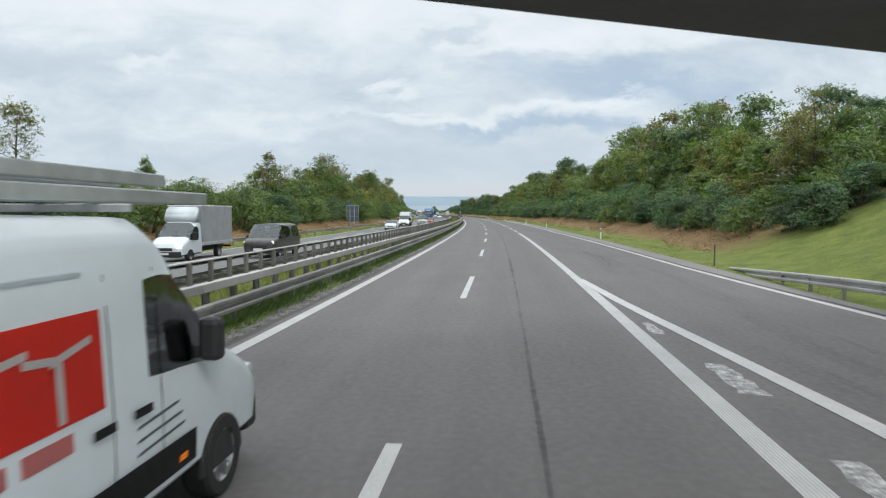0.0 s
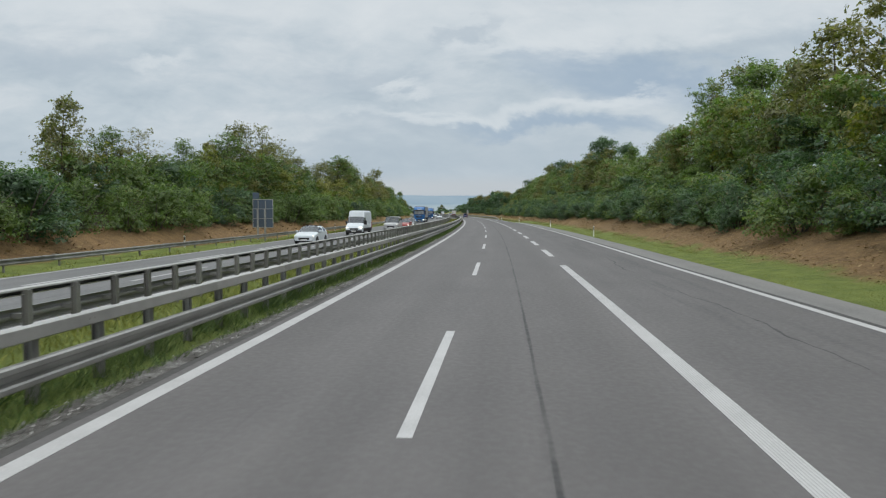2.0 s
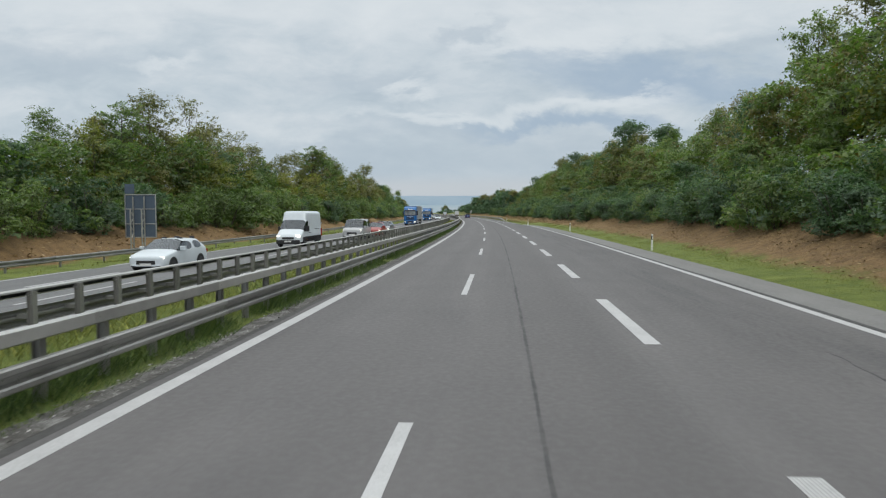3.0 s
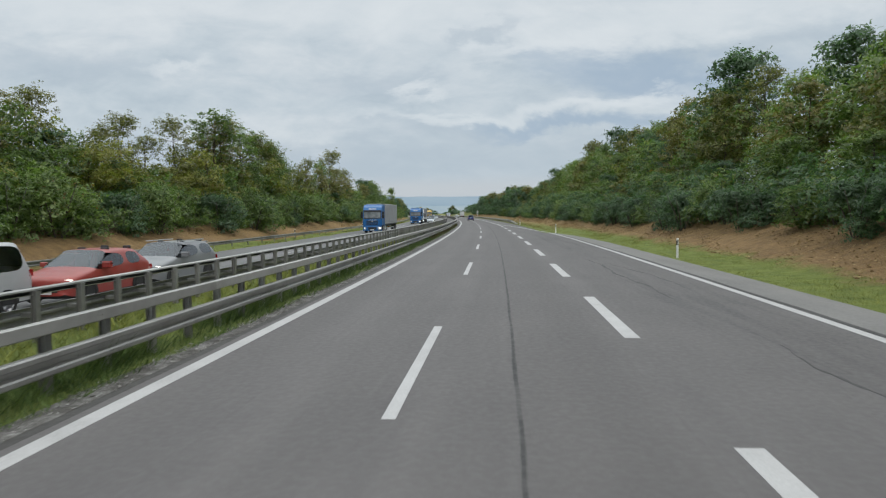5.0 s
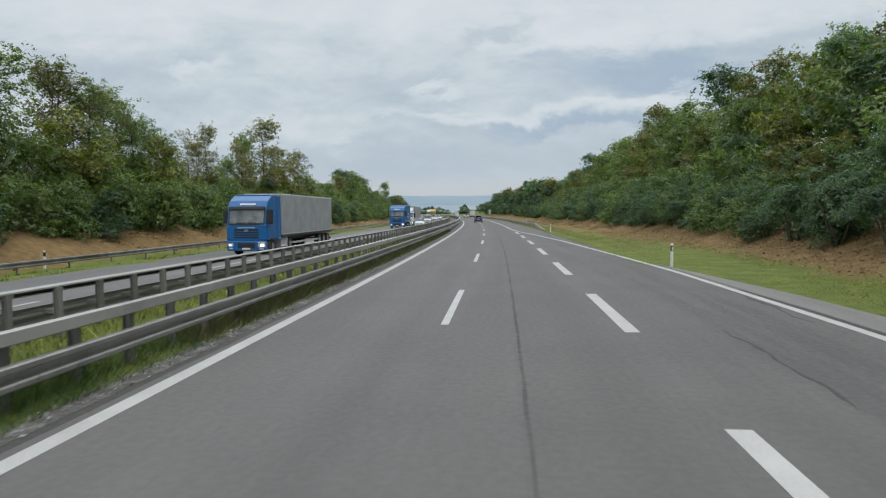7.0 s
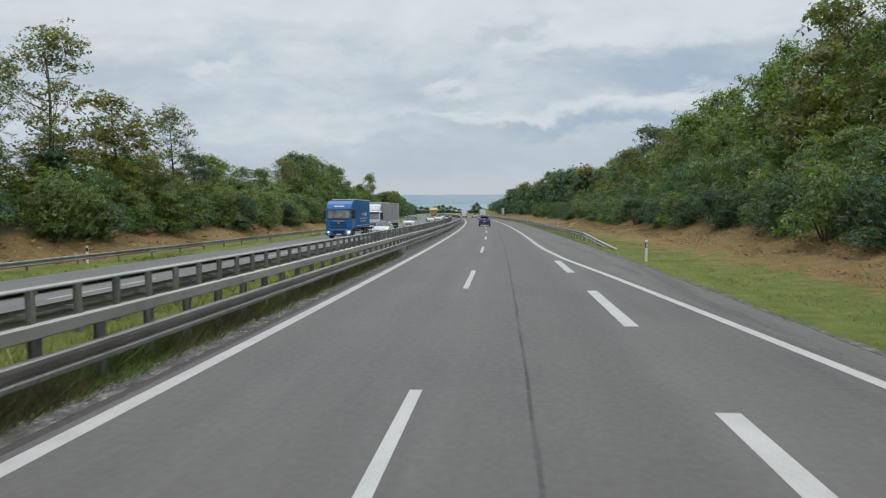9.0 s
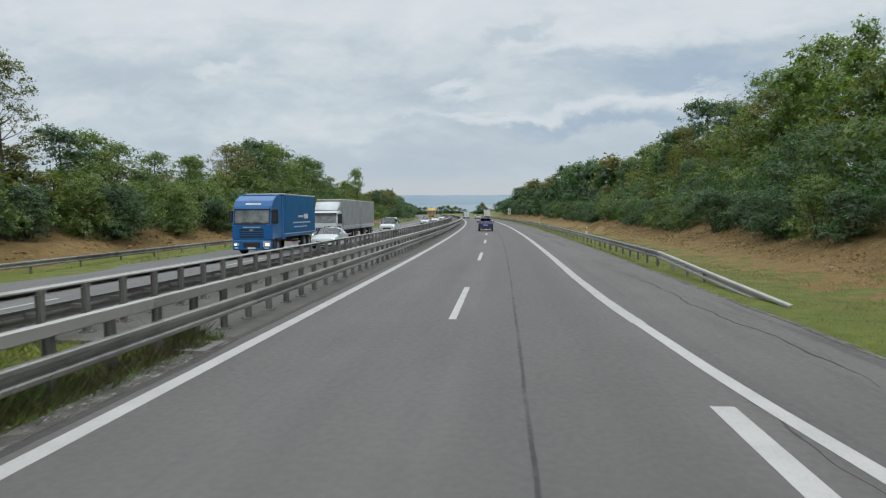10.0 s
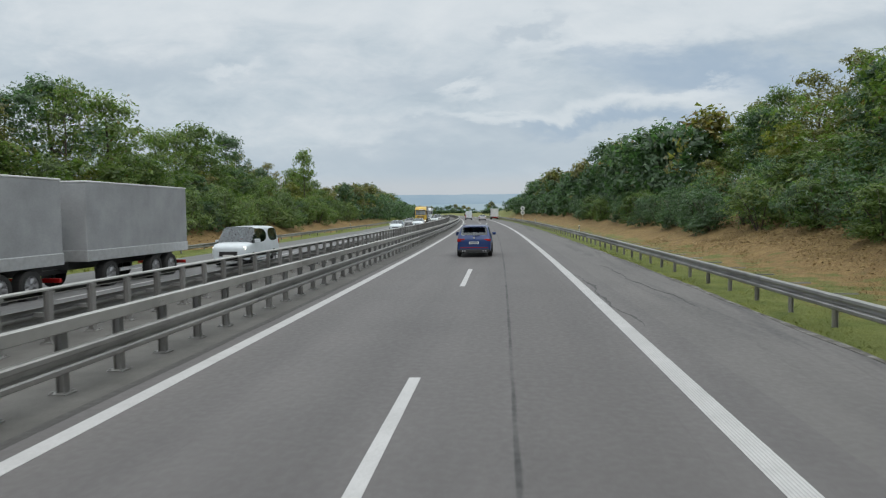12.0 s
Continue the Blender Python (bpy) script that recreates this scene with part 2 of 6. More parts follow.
def galvanised(name, base, dirt, metal=0.7):
    m, n = material(name)
    p = place(n)
    info = n.add("ShaderNodeObjectInfo").outputs["Random"]
    big, small = n.noise(p, 1.4, 5, 0.6), n.noise(p, 30, 3, 0.6)
    v = n.maths("ADD", n.maths("MULTIPLY", big, 0.55), n.maths("ADD", n.maths("MULTIPLY", small, 0.2), n.maths("MULTIPLY", info, 0.25)))
    col = n.ramp(v, (0.3, dirt), (0.62, base))
    finish(n, col, n.span(small, 0.2, 0.8, 0.38, 0.55), metal, bump=small, strength=0.08, dist=0.002)
    return m


M_RAIL = galvanised("galvanised_steel", (0.50, 0.495, 0.475), (0.33, 0.325, 0.31))
M_LOW = galvanised("road_stained_steel", (0.39, 0.385, 0.37), (0.20, 0.196, 0.188), 0.85)
M_POST = galvanised("dull_steel", (0.33, 0.325, 0.315), (0.18, 0.177, 0.17), 0.45)
# Shade inside the hollow beams, put into the colour; also on grating bars.
M_SHADE_STEEL = galvanised("grimy_steel", (0.17, 0.165, 0.155), (0.075, 0.072, 0.067), 0.3)


def ground_material():
    """Mown grass, brown mulch and gravel, blended by the distance from the lane line."""
    m, n = material("ground")
    p = place(n)
    across, along = attr(n, "across"), attr(n, "along")
    wob = n.maths("MULTIPLY", n.maths("SUBTRACT", n.noise(p, 0.45, 5, 0.65), 0.5), 3.4)
    wave = n.maths("MULTIPLY", n.maths("SUBTRACT", n.noise(p, 5, 4, 0.7), 0.5), 0.9)
    edge = n.maths("ADD", across, n.maths("ADD", wob, wave))
    blades = n.noise(n.add("ShaderNodeMapping", {"Vector": p, "Scale": (1, 1, 0.3)}).outputs[0], 38, 4, 0.75)
    tone = n.noise(p, 1.1, 4, 0.6)
    g = n.maths("ADD", n.maths("MULTIPLY", blades, 0.55), n.maths("MULTIPLY", tone, 0.45))
    grass = n.ramp(g, (0.30, (0.052, 0.070, 0.013)), (0.48, (0.120, 0.158, 0.024)), (0.62, (0.195, 0.228, 0.046)), (0.75, (0.28, 0.268, 0.085)))
    crumb = n.noise(p, 14, 6, 0.75)
    late = n.span(along, 205, 250)
    grass = n.mix(n.maths("MULTIPLY", n.maths("MULTIPLY", n.span(along, 238, 275), n.span(edge, 8.0, 9.6, 0.35, 1.0)), n.span(tone, 0.3, 0.62, 0.15, 0.8)), grass, n.ramp(g, (0.3, (0.06, 0.06, 0.02)), (0.5, (0.15, 0.145, 0.045)), (0.7, (0.27, 0.24, 0.09))))
    m_tone = n.maths("ADD", n.maths("MULTIPLY", crumb, 0.6), n.maths("MULTIPLY", n.noise(p, 1.6, 4, 0.6), 0.4))
    mulch = n.ramp(m_tone, (0.30, (0.060, 0.038, 0.018)), (0.46, (0.200, 0.124, 0.050)), (0.60, (0.315, 0.205, 0.084)), (0.74, (0.43, 0.325, 0.155)))
    early = n.ramp(m_tone, (0.30, (0.055, 0.034, 0.016)), (0.46, (0.178, 0.107, 0.045)), (0.60, (0.275, 0.172, 0.073)), (0.74, (0.36, 0.275, 0.135)))
    mulch = n.mix(n.span(along, 120, 200), early, mulch)
    mulch = n.mix(n.maths("MULTIPLY", late, n.span(tone, 0.35, 0.6, 0.3, 0.95)), mulch, n.ramp(m_tone, (0.3, (0.095, 0.060, 0.024)), (0.5, (0.23, 0.150, 0.057)), (0.72, (0.36, 0.275, 0.105))))
    start = n.maths("MULTIPLY", n.span(n.maths("ADD", along, n.maths("MULTIPLY", wob, 1.5)), 33, 41), n.span(along, 540, 480))
    right = n.maths("MULTIPLY", n.span(edge, 36, 31), n.maths("MULTIPLY", n.span(n.maths("ADD", edge, n.maths("MULTIPLY", late, n.span(n.noise(p, 0.8, 3, 0.6), 0.35, 0.65, 0.0, 3.2))), 12.3, 13.6), start))
    left = n.maths("MULTIPLY", n.maths("MULTIPLY", n.span(edge, -44, -39), n.span(edge, -23.4, -24.4)), n.span(along, 500, 430))
    col = n.mix(n.maths("MAXIMUM", right, left), grass, mulch)
    # Dark soil under the woods, with the trees' shade put into its colour.
    shaded_soil = n.ramp(m_tone, (0.3, (0.03, 0.024, 0.014)), (0.7, (0.09, 0.07, 0.04)))
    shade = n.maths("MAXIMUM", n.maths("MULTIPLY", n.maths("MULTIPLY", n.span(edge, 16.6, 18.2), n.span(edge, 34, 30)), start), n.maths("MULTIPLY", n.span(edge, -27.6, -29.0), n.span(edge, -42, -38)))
    col = n.mix(shade, col, shaded_soil)
    gravel = n.ramp(n.noise(p, 34, 4, 0.8), (0.36, (0.09, 0.085, 0.075)), (0.5, (0.24, 0.235, 0.22)), (0.64, (0.42, 0.41, 0.39)))
    stony = n.maths("MULTIPLY", n.span(n.maths("ADD", across, n.maths("MULTIPLY", wave, 0.35)), -4.42, -4.28), n.span(across, 2.0, 1.0))
    col = n.mix(stony, col, gravel)
    far = n.maths("ABSOLUTE", across)
    fields = n.ramp(n.noise(p, 0.004, 3, 0.5), (0.4, (0.07, 0.10, 0.045)), (0.6, (0.13, 0.145, 0.07)))
    col = n.mix(n.span(far, 70, 200), col, fields)
    bump = n.maths("ADD", crumb, n.maths("MULTIPLY", blades, 0.6))
    finish(n, col, 0.95, bump=bump, strength=0.9, dist=0.06)
    return m


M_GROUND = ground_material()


def concrete():
    m, n = material("median_concrete")
    p = place(n)
    big, small = n.noise(p, 0.8, 5, 0.65), n.noise(p, 40, 4, 0.7)
    v = n.maths("ADD", n.maths("MULTIPLY", big, 0.6), n.maths("MULTIPLY", small, 0.4))
    col = n.ramp(v, (0.32, (0.066, 0.064, 0.059)), (0.5, (0.105, 0.102, 0.094)), (0.68, (0.15, 0.145, 0.135)))
    finish(n, col, 0.85, bump=small, strength=0.3, dist=0.006)
    return m


M_CONCRETE = concrete()


def leaf_material(name, dark, mid, light, tan=0.1):
    m, n = material(name)
    isl = n.add("ShaderNodeNewGeometry").outputs["Random Per Island"]
    info = n.add("ShaderNodeObjectInfo").outputs["Random"]
    p = place(n)
    patch = n.noise(p, 0.55, 3, 0.6)
    v = n.maths("ADD", n.maths("MULTIPLY", isl, 0.5), n.maths("ADD", n.maths("MULTIPLY", patch, 0.45), n.maths("MULTIPLY", n.maths("SUBTRACT", info, 0.5), 0.25)))
    col = n.ramp(v, (0.22, dark), (0.5, mid), (0.78, light))
    dry = n.maths("MULTIPLY", n.span(isl, 1 - tan, 1.0), n.span(info, 0.35, 0.9))
    col = n.mix(dry, col, (0.20, 0.12, 0.035, 1))
    diff = n.add("ShaderNodeBsdfPrincipled", {"Base Color": col, "Roughness": 0.48, "Specular IOR Level": 0.75})
    trans = n.add("ShaderNodeBsdfTranslucent", {"Color": n.mix(1.0, col, (1.0, 1.25, 0.6, 1), "MULTIPLY")})
    mixed = n.add("ShaderNodeMixShader", {0: 0.5, 1: diff.outputs[0], 2: trans.outputs[0]})
    n.add("ShaderNodeOutputMaterial", {"Surface": mixed.outputs[0]})
    return m


M_LEAF_DARK = leaf_material("leaves_dark", (0.0448, 0.085, 0.0425), (0.085, 0.1534, 0.0779), (0.1475, 0.2301, 0.118), 0.03)
M_LEAF_GREEN = leaf_material("leaves_green", (0.0704, 0.1152, 0.0333), (0.1434, 0.2112, 0.0589), (0.2368, 0.3008, 0.096), 0.08)
M_LEAF_OLIVE = leaf_material("leaves_olive", (0.096, 0.1032, 0.0312), (0.192, 0.1896, 0.06), (0.312, 0.27, 0.102), 0.25)
M_LEAF_YELLOW = leaf_material("leaves_yellow", (0.0945, 0.1103, 0.0189), (0.21, 0.2205, 0.042), (0.3465, 0.315, 0.0735), 0.15)
M_BARK = plain("bark", (0.09, 0.075, 0.06), 0.9, spread=0.4, scale=6, bump=0.6)


# ---------------------------------------------------------------- building helpers
def mesh_object(name, verts, faces, mat=None, smooth=False):
    me = bpy.data.meshes.new(name)
    me.from_pydata([tuple(v) for v in verts], [], faces)
    if mat:
        me.materials.append(mat)
    if smooth:
        me.polygons.foreach_set("use_smooth", [True] * len(me.polygons))
    me.update()
    return new(name, me)


def part(name, bm, mat, parent=None, label="", smooth=False):
    """Links a bmesh as one mesh object, under a thing or a part."""
    me = bpy.data.meshes.new(name)
    bm.normal_update()
    bm.to_mesh(me)
    bm.free()
    me.materials.append(mat)
    if smooth:
        me.polygons.foreach_set("use_smooth", [True] * len(me.polygons))
    ob = new(name, me)
    ob.parent = parent
    if label:
        ob["label"] = label
    return ob


def thing(name, label, category, group="", kind=""):
    return tagged(new(name), label, category, group, kind)


def box_into(bm, x0, x1, y0, y1, z0, z1, bevel=0.0):
    made = bmesh.ops.create_cube(bm, size=1.0)["verts"]
    for v in made:
        v.co = Vector((x0 if v.co.x < 0 else x1, y0 if v.co.y < 0 else y1, z0 if v.co.z < 0 else z1))
    if bevel:
        edges = list({e for v in made for e in v.link_edges})
        bmesh.ops.bevel(bm, geom=edges, offset=bevel, segments=2, profile=0.5, affect="EDGES")


def box(x0, x1, y0, y1, z0, z1, bevel=0.0):
    bm = bmesh.new()
    box_into(bm, x0, x1, y0, y1, z0, z1, bevel)
    return bm


def steps(a, b, step):
    n = max(1, round((b - a) / step))
    return [a + (b - a) * i / n for i in range(n + 1)]


def ribbon(name, ss, cuts, mat, lift=0.0, thick=0.0, kind="structure", label="", category=""):
    """A strip of surface along the motorway; cuts(s) gives its d values, from left to right. Its edges go down by thick."""
    verts, faces, across, along = [], [], [], []
    rows = len(cuts(ss[0]))
    for s in ss:
        ds = cuts(s)
        for d in ds:
            verts.append(road(s, d, level(d) + lift))
            across.append(d), along.append(s)
        if thick:
            for d in (ds[0], ds[-1]):
                verts.append(road(s, d, level(d) + lift - thick))
                across.append(d), along.append(s)
    w_ = rows + (2 if thick else 0)
    for i in range(len(ss) - 1):
        a, b = i * w_, (i + 1) * w_
        for j in range(rows - 1):
            faces.append((a + j, a + j + 1, b + j + 1, b + j))
        if thick:
            faces.append((a + rows, a, b, b + rows))
            faces.append((a + rows - 1, a + rows + 1, b + rows + 1, b + rows - 1))
    if thick:
        b = (len(ss) - 1) * w_
        faces.append((*range(rows), rows + 1, rows))
        faces.append((b + rows, b + rows + 1, *reversed(range(b, b + rows))))
    ob = mesh_object(name, verts, faces, mat)
    for key, vals in (("across", across), ("along", along)):
        at = ob.data.attributes.new(key, "FLOAT", "POINT")
        at.data.foreach_set("value", vals)
    return tagged(ob, label, category, kind=kind)


# ---------------------------------------------------------------- ground and roads
S_NEAR = steps(-140, 420, 4) + steps(430, 780, 10)


def make_ground():
    ss = [-4600, -2500, -1200, -500, -250] + S_NEAR + [900, 1100, 1500, 2200, 3200, 4700]
    inner = [-60, -50, -42, -38, -34, -31, -28, -26.4, -25.3, -24.2, -22.4, -21.4, -20.5, -18, -9.2, -8.4, -7.6, -6.6, -5.6, -4.8, -4.4, -4.0, -3.2, 3.0, 7.0,
             7.6, 8.6, 9.7, 10.5, 11.4, 12.4, 13.3, 14.2, 15.2, 16.2, 17.5, 19, 21, 24, 28, 36, 45]
    ds = [-4600, -2600, -1400, -700, -350, -200, -110] + inner + [70, 120, 250, 700, 1400, 2600, 4600]
    verts, faces, across, along = [], [], [], []
    for s in ss:
        x, y, th = centre(s)
        for d in ds:
            fade = min(max((1500 - abs(d)) / 1200, 0), 1)
            z = level(d) * (lerp(s, [(575, 1.0), (680, 0.1)]) if d > 10.4 else 1.0)
            if -60 < d < 45:
                p = Vector((x * 0.11, y * 0.11, d * 0.4))
                out = abs(d) > 21 or d > 11
                z += 0.10 * noise.noise(p * 3.1) * (1.4 if out else 0.25) + (0.5 * noise.noise(p) * min(max((abs(d) - 17) / 8, 0), 1))
                if -20.6 < d < -8.3:
                    z -= 0.09
                elif -4.1 < d < 7.2:
                    z -= 0.09
                elif 7.2 <= d < 10.4:
                    z -= 0.07 if s < 196 else 0.0
                elif -8.4 <= d < -4.0 and s > 247:
                    z -= 0.08
                elif -7.8 < d < -4.5:
                    z += 0.03
            verts.append((x + d * (math.cos(th) if fade else 1), y + d * math.sin(th) * fade, z))
            across.append(d), along.append(s)
    w_ = len(ds)
    for i in range(len(ss) - 1):
        for j in range(w_ - 1):
            a = i * w_ + j
            faces.append((a, a + 1, a + w_ + 1, a + w_))
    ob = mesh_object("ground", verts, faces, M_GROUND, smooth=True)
    for key, vals in (("across", across), ("along", along)):
        at = ob.data.attributes.new(key, "FLOAT", "POINT")
        at.data.foreach_set("value", vals)
    tagged(ob, "mown green verges and brown mulched banks of a cutting", "ground", kind="structure")


make_ground()
RIGHT_EDGE = [(-140, 15.6), (0, 11.5), (10, 10.8), (17, 10.42), (25, 10.35), (60, 10.3), (150, 10.15), (172, 10.15), (186, 9.6), (197, 8.3), (206, 7.75), (225, 7.4), (270, 7.08), (800, 7.0)]
RIGHT_LINE = [(-140, 14.5), (0, 10.95), (10, 10.15), (16, 9.75), (20, 9.5), (24, 9.28), (30, 9.05), (45, 8.95), (55, 8.85), (65, 8.65), (80, 8.42), (110, 8.32), (180, 8.3), (193, 8.1), (203, 7.55), (223, 6.35), (238, 5.1), (247, 4.25), (255, 3.85), (262, 3.74), (800, 3.72)]
MERGE_LINE = [(-140, 11), (-60, 9.0), (-20, 7.0), (0, 5.9), (7.5, 5.27), (11.2, 4.9), (17.5, 4.28), (24, 3.84)]
NEAR = steps(-140, 420, 2) + steps(425, 800, 5)[0:]
ribbon("road", NEAR, lambda s: (-3.98, -3.4, 1.4, 3.7, 4.4), M_ROAD, 0.0, 0.12, label="grey asphalt driving lanes with a dark longitudinal joint", category="road")
ribbon("merging_lane", NEAR, lambda s: (4.4, (4.4 + max(lerp(s, RIGHT_LINE) + 0.35, 4.6)) / 2, max(lerp(s, RIGHT_LINE) + 0.35, 4.6)), M_SIDE, 0.0, 0.12, label="weathered asphalt slip lane with dark cracks", category="road")
def shoulder(s):
    return max(lerp(s, RIGHT_LINE) + 0.35, 4.6), lerp(s, RIGHT_EDGE)


ribbon("pale_shoulder", [s for s in NEAR if s <= 202], shoulder, M_EDGE, -0.006, 0.12, label="pale worn asphalt strip beside the edge line", category="road")
ribbon("hard_shoulder", [s for s in NEAR if s >= 202], shoulder, M_SHOULDER, -0.003, 0.12, label="grey asphalt hard shoulder with dark cracks", category="road")
ribbon("road_oncoming", NEAR, lambda s: (-20.5, -16.5, -12.5, -8.5), M_FARROAD, 0.0, 0.12, label="grey asphalt lanes of the opposite carriageway", category="road")
ribbon("median_paving", steps(249.5, 800, 4), lambda s: (-8.46, -7, -5.5, -4.02), M_CONCRETE, -0.004, 0.12, label="stained pale concrete strip paving the central reservation", category="pavement")


ribbon("grit_strip", steps(-140, 250, 1.0), lambda s: (-4.34 + 0.10 * math.sin(s * 0.63) + 0.07 * math.sin(s * 1.9), -3.98), M_GRIT, 0.006, 0.05, label="pale dirty grit between asphalt and grass", category="road")
ribbon("gutter", NEAR, lambda s: (-4.09 + (0.05 * math.sin(s * 0.9) + 0.03 * math.sin(s * 2.3)) * (1.0 if s < 248 else 0.15), -3.93 + 0.02 * math.sin(s * 1.7) - (0.0 if s > 248 else -0.10)), M_GUTTER, 0.002, 0.05, label="dark dirty asphalt strip beside the left edge line", category="road")


ribbon("verge_edge", steps(203, 420, 1.0), lambda s: (lerp(s, RIGHT_EDGE) - 0.07 + 0.04 * math.sin(s * 1.3), lerp(s, RIGHT_EDGE) + 0.07 + 0.05 * math.sin(s * 0.7 + 1) + 0.03 * math.sin(s * 2.9)), M_GRIT, 0.004, 0.05, label="pale broken grit along the edge of the hard shoulder", category="road")
M_TAR = asphalt("tar_seal", (0.048, 0.048, 0.048))
ribbon("tar_seam", steps(27.0, 34.0, 0.25), lambda s: (1.47 - 0.05 * abs(math.sin(s * 1.3)) * min(1, (34.2 - s) / 4), 1.525 + 0.045 * abs(math.sin(s * 2.1 + 1)) * min(1, (34.2 - s) / 4)), M_TAR, 0.003, 0.02, label="dark uneven tar seal along the lane joint", category="road")


def tar_crack(a, b, d0, d1, wide, seed):
    """A crack in the slip lane, sealed with tar: it wanders from d0 to d1 and swells and thins out."""
    r = random.Random(seed)
    k = [r.uniform(0, 6.283) for _ in range(5)]

    def cut(s):
        f = (s - a) / (b - a)
        mid = d0 + (d1 - d0) * f + 0.10 * math.sin(s * 0.7 + k[0]) + 0.05 * math.sin(s * 2.1 + k[1]) + 0.02 * math.sin(s * 6.3 + k[2])
        half = 0.6 * wide * r.uniform(0.4, 1.5) * (0.12 + abs(math.sin(s * 0.9 + k[3])) ** 2 * 0.8 + 0.25 * abs(math.sin(s * 4.1 + k[4]))) * min(1, 5 * f + 0.1, 5 * (1 - f) + 0.1) / 2
        return mid - half, mid + half
    ribbon("tar_seam", steps(a, b, 0.22), cut, M_TAR, 0.003, 0.02, label="dark wandering tar seal over a crack in the slip lane", category="road")


for seed_, (a_, b_, d0_, d1_, wide_) in enumerate(((30, 37, 6.0, 6.5, 0.16), (35, 41.5, 6.6, 6.2, 0.22), (44, 54, 6.2, 6.7, 0.07), (47.8, 51, 6.8, 6.95, 0.10), (58, 69, 6.7, 6.4, 0.10), (74, 83, 6.2, 6.5, 0.14), (118, 131, 6.3, 6.2, 0.12), (137, 153, 6.0, 5.8, 0.16), (140, 150, 7.25, 6.5, 0.08), (162, 171, 5.95, 6.5, 0.07), (166, 172, 7.2, 7.0, 0.12), (161.5, 164.8, 3.98, 3.84, 0.05),
                                                 (174.6, 180, 5.38, 5.75, 0.14), (181, 187, 7.92, 7.9, 0.22), (242.5, 246.5, 4.22, 4.26, 0.05), (247, 261, 6.25, 5.85, 0.10), (299, 311, 4.12, 3.95, 0.16), (302, 314, 5.95, 5.5, 0.10))):
    tar_crack(a_, b_, d0_, d1_, wide_, 300 + seed_)


def line(name, a, b, at, wide, label, step=4.0, lift=0.005, mat=None):
    f = at if callable(at) else (lambda s: at)
    return ribbon(name, steps(a, b, step), lambda s: (f(s) - wide / 2, f(s) + wide / 2), mat or M_PAINT, lift, 0.004, label=label, category="road marking")


line("left_edge_line", -140, 800, -3.54, 0.26, "solid white left edge line", 4)
line("right_edge_line", -140, 252, lambda s: lerp(s, RIGHT_LINE), 0.24, "solid white right edge line", 2)
line("ribbed_edge_line", 252, 800, lambda s: lerp(s, RIGHT_LINE), 0.30, "wide ribbed white right edge line", 2, mat=M_RIB)
line("wide_lane_line", -140, 77.4, 3.78, 0.30, "wide ribbed white line between lane and slip road", 4, mat=M_RIB)
line("merge_line", -140, 24, lambda s: lerp(s, MERGE_LINE), 0.30, "wide solid white line closing the slip road", 2, 0.010)
line("oncoming_near_line", -140, 800, -8.95, 0.18, "solid white edge line of the opposite carriageway", 6)
line("oncoming_far_line", -140, 165, -20.1, 0.20, "solid white outer edge line of the opposite carriageway", 6)
line("oncoming_edge_line", 165, 800, -16.35, 0.20, "solid white outer edge line of the opposite carriageway", 6)
line("edge_seam", -20, 187, lambda s: lerp(s, RIGHT_LINE) + 0.26 + 0.03 * math.sin(s * 0.8), 0.15, "dark tarred seam beside the right edge line", 1, 0.003, M_TAR)
for k in range(-7, 42):
    tagged(line("lane_dash", 6.63 + 18 * k - 6.3, 6.63 + 18 * k, -0.03, 0.17, "white lane dash", 7), group="white lane dashes")
    line("oncoming_dash", 4.6 + 18 * k - 6.2, 4.6 + 18 * k, -12.45, 0.17, "white lane dash of the opposite carriageway", 7)
    if k < 9:
        line("oncoming_slip_dash", 4.0 + 12 * k - 6.0, 4.0 + 12 * k, -16.35, 0.28, "wide white block dash of the opposite carriageway", 7)
for k in range(14):
    line("block_dash", 83.4 + 12.03 * k, 83.4 + 12.03 * k + 6.15, 3.78, 0.30, "wide white block dash beside the merging lane", 7)


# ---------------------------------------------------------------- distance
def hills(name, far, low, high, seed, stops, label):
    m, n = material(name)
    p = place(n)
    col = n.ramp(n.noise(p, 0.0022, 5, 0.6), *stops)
    # Distance haze is put into these blue colours, and the hills glow a little.
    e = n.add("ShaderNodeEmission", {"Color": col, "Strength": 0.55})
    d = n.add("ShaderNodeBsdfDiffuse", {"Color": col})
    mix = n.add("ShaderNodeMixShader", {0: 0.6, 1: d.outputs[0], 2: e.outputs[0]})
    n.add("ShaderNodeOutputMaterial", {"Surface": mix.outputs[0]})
    verts, faces = [], []
    cols, rows = 140, 7
    for i in range(cols + 1):
        a = radians(-75 + 150 * i / cols)
        top = low + (high - low) * (0.5 + 0.5 * noise.noise(Vector((a * 2.2, seed, 0)))) + 5 * noise.noise(Vector((a * 14, seed, 3)))
        for j in range(rows + 1):
            f = j / rows
            r = far + 420 * f
            z = -12 + (top + 12) * (1 - (1 - f) ** 1.7)
            verts.append((-math.sin(a) * r, math.cos(a) * r, z + 3 * noise.noise(Vector((a * 40, f * 5, seed)))))
    w_ = rows + 1
    for i in range(cols):
        for j in range(rows):
            k = i * w_ + j
            faces.append((k, k + w_, k + w_ + 1, k + 1))
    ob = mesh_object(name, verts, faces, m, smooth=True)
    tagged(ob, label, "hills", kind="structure")


